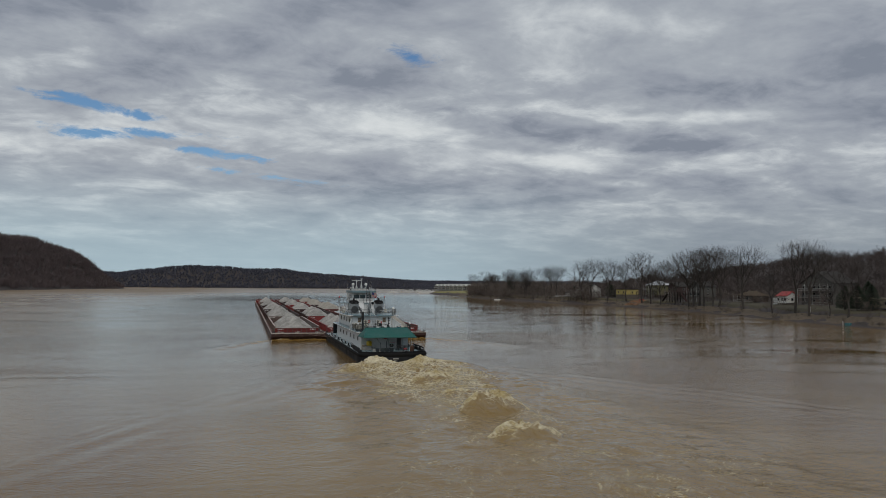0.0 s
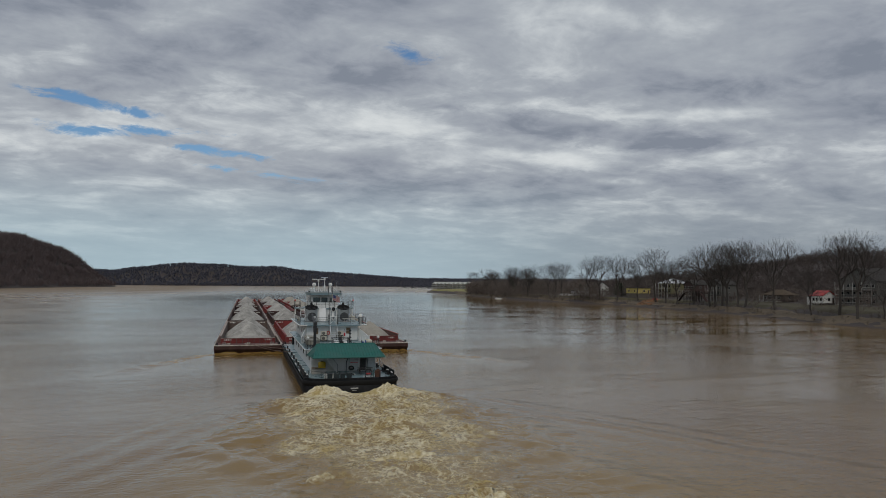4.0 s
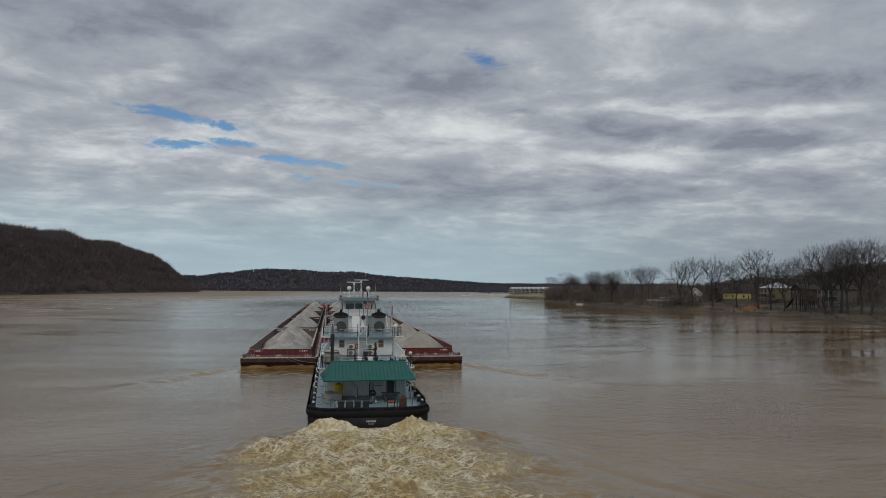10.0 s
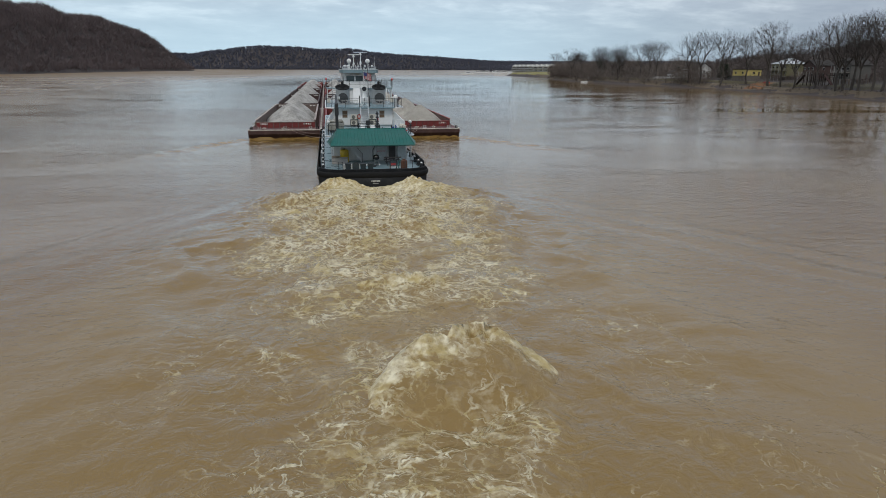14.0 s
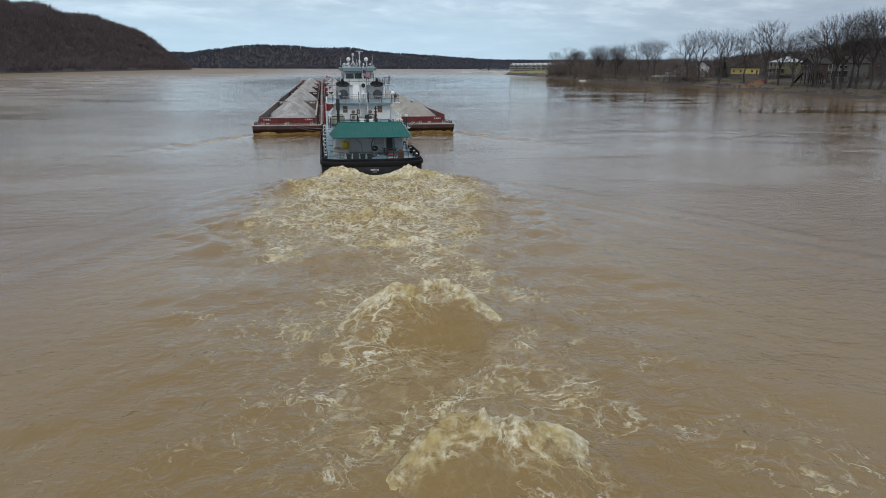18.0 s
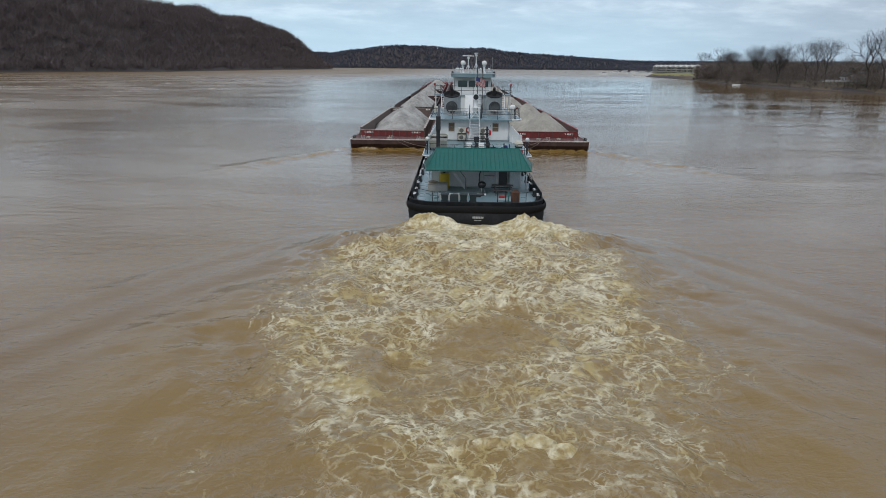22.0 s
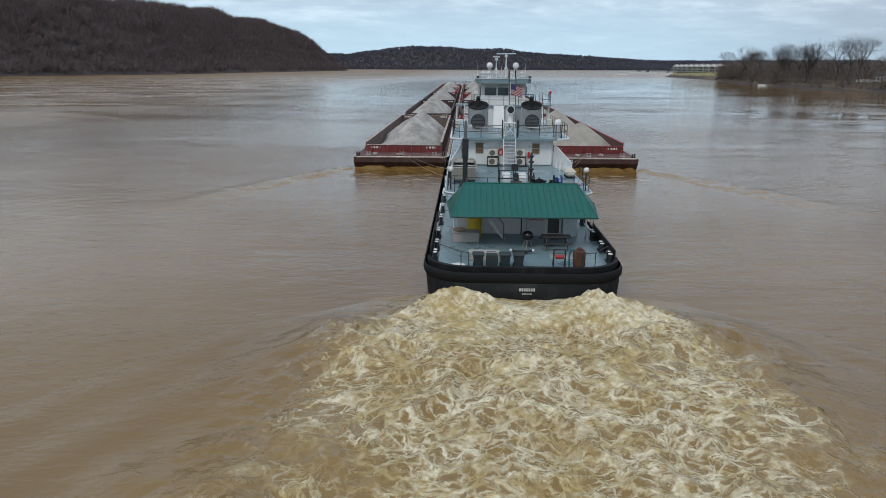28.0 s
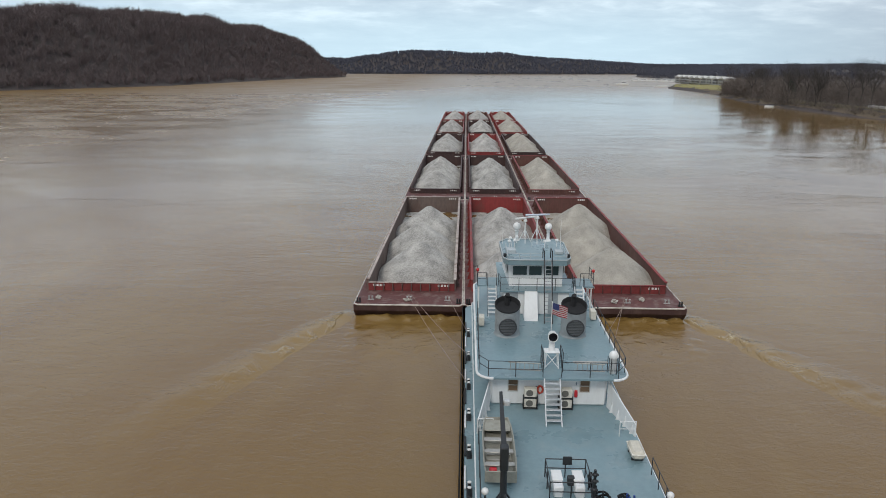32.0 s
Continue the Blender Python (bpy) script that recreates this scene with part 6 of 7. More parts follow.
    # boat deck: bulwark with stays, rails
    for s in (-1, 1):
        x = -0.1 + s * 4.48
        xi = 3.46 if s > 0 else -3.78
        part("bulwark", Geo().hexa([(xi - 0.03, -23.5, D2), (xi + 0.03, -23.5, D2), (x + 0.03, -26.9, D2), (x - 0.03, -26.9, D2)], [(xi - 0.03, -23.5, D2 + 1.75), (xi + 0.03, -23.5, D2 + 1.75), (x + 0.03, -26.9, D2 + 0.75), (x - 0.03, -26.9, D2 + 0.75)]), WHITE, boat, "white sloping bulwark")
        for k in range(4):
            y = -24.2 - k * 0.8
            x = xi + (-0.1 + s * 4.48 - xi) * (-23.5 - y) / 3.4
            part("stay", Geo().hexa([(x - s * 0.2, y - 0.02, D2), (x, y - 0.02, D2), (x, y + 0.02, D2), (x - s * 0.2, y + 0.02, D2)], [(x - s * 0.04, y - 0.02, D2 + 0.7), (x, y - 0.02, D2 + 0.7), (x, y + 0.02, D2 + 0.7), (x - s * 0.04, y + 0.02, D2 + 0.7)]), WHITE, boat)
        x = -0.1 + s * 4.48
        rail([(x, -26.9), (x - s * 0.9, -26.9)], D2, 0.95, 1, 0.9, WHITE)
        rail([(x - s * 0.05, -30.6 if s > 0 else -28.0), (x - s * 0.05, -34.4), (x - s * 0.5, -35.0), (x - s * 1.1, -35.05)], D2, 1.0, 1, 1.5)
        lampx = -0.1 + s * 4.25
        lp = part("deck_lamp", Geo().cyl((lampx, -34.2, D2), (lampx, -34.2, D2 + 1.15), 0.05), RAIL, boat)
        part("lamp_globe", Geo().ball((lampx, -34.2, D2 + 1.3), 0.18, 10, 6), mat("white_globe", (0.7, 0.7, 0.68), 0.4), lp)
    rail([(-3.5, -35.05), (-0.6, -35.05), (-0.2, -34.8)], D2, 0.9, 1, 1.4)
    # main deckhouse after wall under the canopy
    y = -35.3
    # no opening is cut: a dark panel gives the doorway its inner shade
    part("door", Geo().box(1.75, 2.45, y - 0.05, y, D1 + 0.1, D1 + 2.0, 0.02), mat("doorway_shade", (0.09, 0.085, 0.08), 0.6), boat, "dark panel painted as the shade inside an open doorway")
    part("locker", Geo().box(2.6, 3.5, y - 0.55, y, D1, D1 + 2.05, 0.03), mat("pale_blue_grey_locker", (0.52, 0.57, 0.58), 0.5), boat)
    part("cabinet", Geo().box(0.4, 1.5, y - 0.45, y, D1, D1 + 1.9, 0.03), mat("pale_grey", (0.5, 0.52, 0.52)), boat)
    part("cabinet_stripe", Geo().box(0.5, 1.4, y - 0.47, y - 0.445, D1 + 1.0, D1 + 1.06, 0.005), mat("bright_red", (0.5, 0.02, 0.03)), boat)
    ring = [(-0.1 + 0.3 * math.cos(a), y - 0.08, 3.35 + 0.3 * math.sin(a)) for a in np.linspace(0, 2 * math.pi, 17)]
    part("life_ring", Geo().tube(ring, 0.07), mat("orange_ring", (0.48, 0.06, 0.03)), boat)
    part("pipe", Geo().tube([(0.1, y - 0.1, D1), (0.1, y - 0.1, 2.6), (0.3, y - 0.1, 3.0), (0.3, y - 0.1, 3.9)], 0.04), RAIL, boat)
    g = Geo()
    for yy in (-36.5, -35.9):
        g.hexa([(-1.15, yy, D1), (-0.95, yy, D1), (-0.95, yy + 0.05, D1), (-1.15, yy + 0.05, D1)], [(-3.05, yy, D2 - 0.1), (-2.85, yy, D2 - 0.1), (-2.85, yy + 0.05, D2 - 0.1), (-3.05, yy + 0.05, D2 - 0.1)])
    sd = part("side_stairs", g, WHITE, boat)
    for k in range(1, 10):
        t = k / 10
        x, z = -1.1 - 1.9 * t, D1 + (D2 - 0.1 - D1) * t
        part("tread", Geo().box(x - 0.12, x + 0.12, -36.45, -35.9, z, z + 0.03, 0.005), WHITE, sd)
    part("handrail", Geo().tube([(-1.05, -36.5, D1), (-1.05, -36.5, D1 + 0.9), (-2.8, -36.5, D2 + 0.4)], 0.025), RAIL, sd)
    # bitts, cleats and short rails along the main deck
    white_cap = mat("white_cap", (0.72, 0.72, 0.70), 0.5)
    for s in (-1, 1):
        for k, yb in enumerate((-41.4, -39.2, -36.4, -32.6, -28.8, -25.0, -20.5, -16.0, -11.0, -6.0)):
            x = -0.33 + s * 4.68
            bt = part("bitt", Geo().box(x - 0.16, x + 0.16, yb - 0.45, yb + 0.45, D1, D1 + 0.08).cyl((x, yb - 0.25, D1), (x, yb - 0.25, D1 + 0.52), 0.1, 0.1, 10).cyl((x, yb + 0.25, D1), (x, yb + 0.25, D1 + 0.52), 0.1, 0.1, 10), RAIL, boat)
            for dy in (-0.25, 0.25):
                part("cap", Geo().cyl((x, yb + dy, D1 + 0.52), (x, yb + dy, D1 + 0.56), 0.12, 0.11, 10), white_cap, bt)
        x = -0.33 + s * 4.92
        for k in range(11):
            ya = -38.4 + k * 3.3
            part("edge_pad", Geo().box(x - 0.06, x + 0.06, ya, ya + 2.2, D1, D1 + 0.14, 0.03), white_cap if k % 2 else RAIL, boat)
        part("side_bulwark", Geo().box(x - 0.05, x + 0.05, -41.6, -35.2, D1, D1 + 0.75, 0.03), BLACKHULL, boat)
        rail([(x, -35.2), (x, -33.0)], D1, 0.9, 1, 1.1)
    rail([(-4.85, -41.5), (-3.6, -43.05), (-3.2, -43.2)], D1, 0.95, 0, 3)
    rail([(2.6, -43.2), (3.3, -43.0), (4.2, -41.6)], D1, 0.95, 0, 3)
    # side windows and doors of the houses
    for x, f in ((-3.95, "l"), (3.65, "r")):
        for k in range(6):
            window(x, -32.0 + k * 4.2, 2.6, 0.6, 0.6, f)
    for x, f in ((-3.72, "l"), (3.41, "r")):
        for k in range(4):
            window(x, -21.0 + k * 3.6, 5.0, 0.7, 0.7, f)
    for s in (-1, 1):
        part("push_knee", Geo().hexa([(s * 3.2 - 0.6, 1.6, -0.5), (s * 3.2 + 0.6, 1.6, -0.5), (s * 3.2 + 0.6, 2.3, -0.5), (s * 3.2 - 0.6, 2.3, -0.5)], [(s * 3.2 - 0.6, 0.6, 3.6), (s * 3.2 + 0.6, 0.6, 3.6), (s * 3.2 + 0.6, 2.3, 3.6), (s * 3.2 - 0.6, 2.3, 3.6)]), BLACKHULL, boat)
        for yy, xx in ((-15.7, -4.15), (-14.2, 4.1)):
            if (xx < 0) == (s < 0):
                u = part("air_unit", Geo().box(xx - 0.2, xx + 0.2, yy - 0.38, yy + 0.38, D3 + 0.1, D3 + 0.75, 0.03), mat("cream_casing", (0.60, 0.57, 0.49)), boat)


TURNERS = []


def build_mast():
    """Rails, domes, radars and aerials on the pilothouse roof."""
    z = ROOF + 0.32
    rail([(-2.2, -10.0), (-2.2, -12.9), (0.35, -12.9)], z, 0.42, 1, 0.9, mat("light_grey_trim", (0.42, 0.46, 0.47)))
    rail([(1.15, -12.9), (2.2, -12.9), (2.2, -10.0)], z, 0.42, 1, 0.9, mat("light_grey_trim", (0.42, 0.46, 0.47)))
    for x, y in ((-1.15, -7.3), (1.42, -7.4)):
        st = part("dome_pedestal", Geo().turn([(0.26, 0), (0.2, 0.08), (0.13, 0.25), (0.13, 0.75), (0.2, 0.85)], (x, y, z), 10), WHITE, boat)
        part("dome", Geo().ball((x, y, 11.72), 0.31, 16, 10), MATS["white_radome"], st, "white satellite dome")
    for x, y, h, nm in ((-0.52, -7.8, 1.75, 0), (0.42, -8.0, 2.05, 1)):
        g = Geo()
        for k in range(3):
            a = k * 2.094 + 0.5
            g.cyl((x + 0.55 * math.cos(a), y + 0.55 * math.sin(a), z), (x, y, z + h * 0.62), 0.035)
        g.cyl((x, y, z + h * 0.3), (x, y, z + h), 0.07, 0.05, 8).turn([(0.16, 0), (0.17, 0.05), (0.12, 0.22), (0.06, 0.26)], (x, y, z + h - 0.05), 12)
        ms = part("radar_mast", g, WHITE, boat)
        bar = part("radar_bar", Geo().box(-1.0, 1.0, -0.09, 0.09, -0.06, 0.06, 0.03), WHITE if nm == 0 else mat("blue_white_radar", (0.55, 0.62, 0.70), 0.4), ms, "long white radar scanner")
        bar.location = (x, y, z + h + 0.28)
        TURNERS.append((bar, (x, y, z + h + 0.28), 20 if nm == 0 else 75, 1.0 if nm == 0 else 0.8))
    for x, y, h in ((-2.35, -8.4, 1.5), (2.35, -8.0, 1.9), (-1.8, -10.8, 0.9), (2.0, -10.6, 1.0), (-0.1, -9.6, 1.2)):
        part("whip_aerial", Geo().cyl((x, y, z), (x, y, z + h), 0.022, 0.01, 5), WHITE, boat)
    for x, y in ((-1.75, -8.6), (-1.45, -9.4), (-1.2, -8.2), (-1.9, -9.6), (1.9, -9.2), (0.9, -9.6)):
        h = part("horn", Geo().cyl((x, y, z), (x, y, z + 0.45), 0.03).ball((x, y, z + 0.52), 0.14, 8, 6), WHITE, boat)
    part("roof_box", Geo().box(-2.2, -1.5, -11.4, -10.6, z, z + 0.3, 0.04), MATS["light_grey_trim"], boat)
    part("roof_box", Geo().box(1.5, 2.1, -11.6, -10.9, z, z + 0.25, 0.04), MATS["light_grey_trim"], boat)
    part("floodlight", Geo().box(-2.5, -2.26, -12.5, -12.2, z, z + 0.28, 0.05), RAIL, boat)
    part("floodlight", Geo().box(2.26, 2.5, -12.5, -12.2, z, z + 0.28, 0.05), RAIL, boat)


build_boat_details()
build_mast()


# ---- loose things aboard ----
def build_skiff():
    s = afloat(thing("skiff", "grey-green aluminium jon boat on trestles on the boat deck", "boat", at=(-3.5, -29.4, D2)))
    L, w, zb, zt = 2.6, 0.86, 0.28, 0.92
    rows = [(-L, 0.80), (-1.5, 0.86), (0.8, 0.86), (1.8, 0.80), (L, 0.66)]
    g = Geo()
    n = len(rows)
    for y, hw in rows:
        rise = 0.35 * smooth(1.2, L, y)
        for x, z in ((-hw, zt + rise * 0.3), (-hw * 0.82, zb + rise), (hw * 0.82, zb + rise), (hw, zt + rise * 0.3), (hw - 0.06, zt + rise * 0.3), (hw * 0.78, zb + 0.05 + rise), (-hw * 0.78, zb + 0.05 + rise), (-hw + 0.06, zt + rise * 0.3)):
            g.v.append((x, y, z))
    for j in range(n - 1):
        for i in range(8):
            a = j * 8
            g.f.append((a + i, a + (i + 1) % 8, a + 8 + (i + 1) % 8, a + 8 + i))
    g.f += [tuple(range(8))[::-1], tuple(range((n - 1) * 8, n * 8))]
    hullm = mat("khaki_aluminium", (0.33, 0.32, 0.27), 0.5, 0.3, var=0.2, dirt=(0.18, 0.17, 0.14), dirt_amount=0.5)
    part("hull", g, hullm, s)
    part("transom", Geo().box(-0.8, 0.8, -L - 0.03, -L + 0.05, zb, zt, 0.02), hullm, s)
    part("bow_plate", Geo().hexa([(-0.66, L - 0.05, zb + 0.35), (0.66, L - 0.05, zb + 0.35), (0.66, L, zb + 0.35), (-0.66, L, zb + 0.35)], [(-0.66, L - 0.05, zt + 0.1), (0.66, L - 0.05, zt + 0.1), (0.66, L, zt + 0.1), (-0.66, L, zt + 0.1)]), hullm, s)
    part("fore_deck", Geo().box(-0.72, 0.72, 1.3, 2.5, zt - 0.06, zt, 0.02), hullm, s)
    for y in (0.65, -0.5, -1.7):
        part("thwart", Geo().box(-0.78, 0.78, y - 0.17, y + 0.17, zt - 0.22, zt - 0.14, 0.02), ALU, s)
    for k in range(6):
        part("floor_rib", Geo().box(-0.62, 0.62, -2.3 + k * 0.5, -2.22 + k * 0.5, zb + 0.06, zb + 0.14, 0.01), ALU, s)
    part("fuel_can", Geo().box(-0.55, -0.15, -2.1, -1.8, zb + 0.1, zb + 0.4, 0.06), mat("bright_red", (0.5, 0.02, 0.03)), s, "red fuel can")
    for y in (-2.0, 1.4):
        tr = Geo().box(-0.75, 0.75, y - 0.06, y + 0.06, 0.2, 0.3, 0.01)
        for x in (-0.65, 0.65):
            tr.cyl((x, y, 0), (x, y, 0.22), 0.05, 0.05, 6)
        part("trestle", tr, RAIL, s)


def build_crane():
    c = afloat(thing("deck_crane", "black knuckle-boom deck crane beside the skiff", "crane", at=(-3.45, -33.3, D2)))
    g = Geo()
    for a in range(4):
        b = a * math.pi / 2 + 0.6
        g.hexa([(0.5 * math.cos(b) - 0.05, 0.5 * math.sin(b) - 0.05, 0), (0.5 * math.cos(b) + 0.05, 0.5 * math.sin(b) - 0.05, 0), (0.5 * math.cos(b) + 0.05, 0.5 * math.sin(b) + 0.05, 0), (0.5 * math.cos(b) - 0.05, 0.5 * math.sin(b) + 0.05, 0)],
               [(-0.05, -0.05, 0.8), (0.05, -0.05, 0.8), (0.05, 0.05, 0.8), (-0.05, 0.05, 0.8)])
    part("foot", g.cyl((0, 0, 0), (0, 0, 0.06), 0.32, 0.3, 12), RAIL, c)
    part("mast", Geo().cyl((0, 0, 0.05), (0, 0, 3.0), 0.17, 0.16, 12).box(-0.2, 0.2, -0.24, 0.2, 1.9, 3.15, 0.05), RAIL, c)
    part("boom", Geo().hexa([(-0.13, -0.15, 2.9), (0.13, -0.15, 2.9), (0.13, 0.2, 2.7), (-0.13, 0.2, 2.7)], [(-0.08, 3.9, 3.95), (0.08, 3.9, 3.95), (0.08, 3.9, 3.75), (-0.08, 3.9, 3.75)]), RAIL, c)
    part("ram", Geo().tube([(0.0, 0.1, 1.7), (0.0, 1.6, 3.1)], 0.06), ALU, c)
    part("hook", Geo().tube([(0, 3.8, 3.8), (0, 3.8, 3.3), (0.05, 3.8, 3.2)], 0.025), RAIL, c)
    part("winch_box", Geo().box(0.12, 0.45, 3.3, 3.6, 3.4, 3.7, 0.05), mat("pale_grey", (0.5, 0.52, 0.52)), c)


def build_boat_deck_things():
    cg = afloat(thing("equipment_cage", "black rail cage round two white ventilator units", "cage", at=(-0.17, -32.0, D2)))
    rail([(-1.02, -1.0), (1.02, -1.0), (1.02, 1.0), (-1.02, 1.0), (-1.02, -1.0)], 0, 1.05, 1, 1.0, RAIL, 0.028, cg)
    for x in (-0.55, 0.5):
        part("ventilator", Geo().box(x - 0.24, x + 0.24, -0.75, 0.55, 0, 0.62, 0.06), WHITE, cg)
        part("ventilator_lid", Geo().box(x - 0.27, x + 0.27, -0.3, 0.58, 0.62, 0.72, 0.04), WHITE, cg)
    part("sign_board", Geo().box(-0.15, 0.32, 0.97, 1.03, 0.72, 1.2, 0.02), RAIL, cg)
    part("junction_box", Geo().box(-0.05, 0.3, -0.2, 0.1, 0.3, 0.75, 0.03), RAIL, cg)
    part("hose_coil", Geo().tube([(1.1 + 0.05 * math.sin(k), 0.25 * math.cos(k * 0.8), 0.55 + 0.4 * math.sin(k * 0.8)) for k in range(26)], 0.035), RUBBER, cg)
    pp = afloat(thing("standpipe", "tall black standpipe with valves on the boat deck", "pipe", at=(0.72, -33.9, D2)))
    part("pipe", Geo().cyl((0, 0, 0), (0, 0, 2.35), 0.07, 0.07, 10), RAIL, pp)
    for z in (0.8, 1.3, 1.75, 2.1):
        part("valve", Geo().cyl((-0.17, 0, z), (0.17, 0, z), 0.05, 0.05, 8).ball((0, 0, z), 0.13, 8, 6), RAIL, pp)
    dr = afloat(thing("red_drum", "red steel drum with a dark lid", "drum", at=(-0.25, -34.65, D2)))
    part("drum", Geo().turn([(0.33, 0), (0.35, 0.04), (0.35, 0.3), (0.37, 0.32), (0.35, 0.34), (0.35, 0.6), (0.36, 0.62)], (0, 0, 0), 18), mat("dull_red", (0.33, 0.03, 0.03), 0.5), dr)
    part("lid", Geo().turn([(0.34, 0.62), (0.3, 0.66), (0.1, 0.68), (0.09, 0.8)], (0, 0, 0), 16), RAIL, dr)
    rnd = random.Random(5)
    eq = afloat(thing("hose_pile", "pile of black hoses, ratchets and blue straps", "rigging", at=(1.75, -33.5, D2)))
    for k in range(16):
        cx, cy, r = rnd.uniform(-0.75, 0.6), rnd.uniform(-0.4, 0.4), rnd.uniform(0.18, 0.45)
        part("coil", Geo().tube([(cx + r * math.cos(a), cy + r * math.sin(a), 0.06 + 0.05 * k * 0.6 + 0.05 * math.sin(2 * a + k)) for a in np.linspace(0, 6.28, 12)], 0.05), RUBBER, eq)
    for k in range(9):
        x, y = rnd.uniform(-0.95, 0.6), rnd.uniform(-0.3, 0.5)
        part("ratchet", Geo().tube([(x, y, 0.05), (x + rnd.uniform(-0.15, 0.15), y + rnd.uniform(-0.1, 0.1), rnd.uniform(0.5, 0.95))], 0.045), RAIL, eq)
    for k in range(7):
        x, y = rnd.uniform(0.55, 1.0), rnd.uniform(-0.3, 0.4)
        part("strap", Geo().tube([(x, y, 0.05), (x + rnd.uniform(-0.1, 0.1), y, rnd.uniform(0.4, 0.9))], 0.05), mat("blue_strap", (0.02, 0.06, 0.25), 0.6), eq, "blue strap")
    rb = afloat(thing("red_locker", "bright red plastic equipment locker", "locker", at=(3.05, -33.9, D2)))
    part("body", Geo().box(-0.78, 0.78, -0.3, 0.3, 0, 0.3, 0.06), mat("signal_red", (0.55, 0.012, 0.03), 0.4), rb)
    part("lid", Geo().box(-0.8, 0.8, -0.32, 0.32, 0.3, 0.4, 0.05), mat("signal_red", (0.55, 0.012, 0.03)), rb)
    part("latch", Geo().box(-0.1, 0.1, -0.35, -0.31, 0.24, 0.36, 0.01), RAIL, rb)
    od = afloat(thing("orange_tray", "round orange tray on the deck", "tray", at=(1.75, -34.6, D2)))
    part("dish", Geo().turn([(0.34, 0), (0.38, 0.06), (0.38, 0.12), (0.33, 0.12), (0.3, 0.06)], (0, 0, 0), 20), mat("amber", (0.50, 0.22, 0.03), 0.6), od)
    lr = afloat(thing("life_raft", "cream life-raft canister in its cradle", "life raft", at=(3.92, -28.9, D2)))
    part("canister", Geo().box(-0.36, 0.36, -0.7, 0.7, 0.15, 0.62, 0.14), mat("cream_plastic", (0.56, 0.52, 0.43), 0.45), lr)
    part("lid_band", Geo().box(-0.38, 0.38, -0.72, 0.72, 0.44, 0.5, 0.02), mat("pale_band", (0.66, 0.63, 0.55), 0.5), lr)
    for yy in (-0.4, 0.4):
        part("cradle_beam", Geo().box(-0.32, 0.32, yy - 0.05, yy + 0.05, 0, 0.2), RAIL, lr)


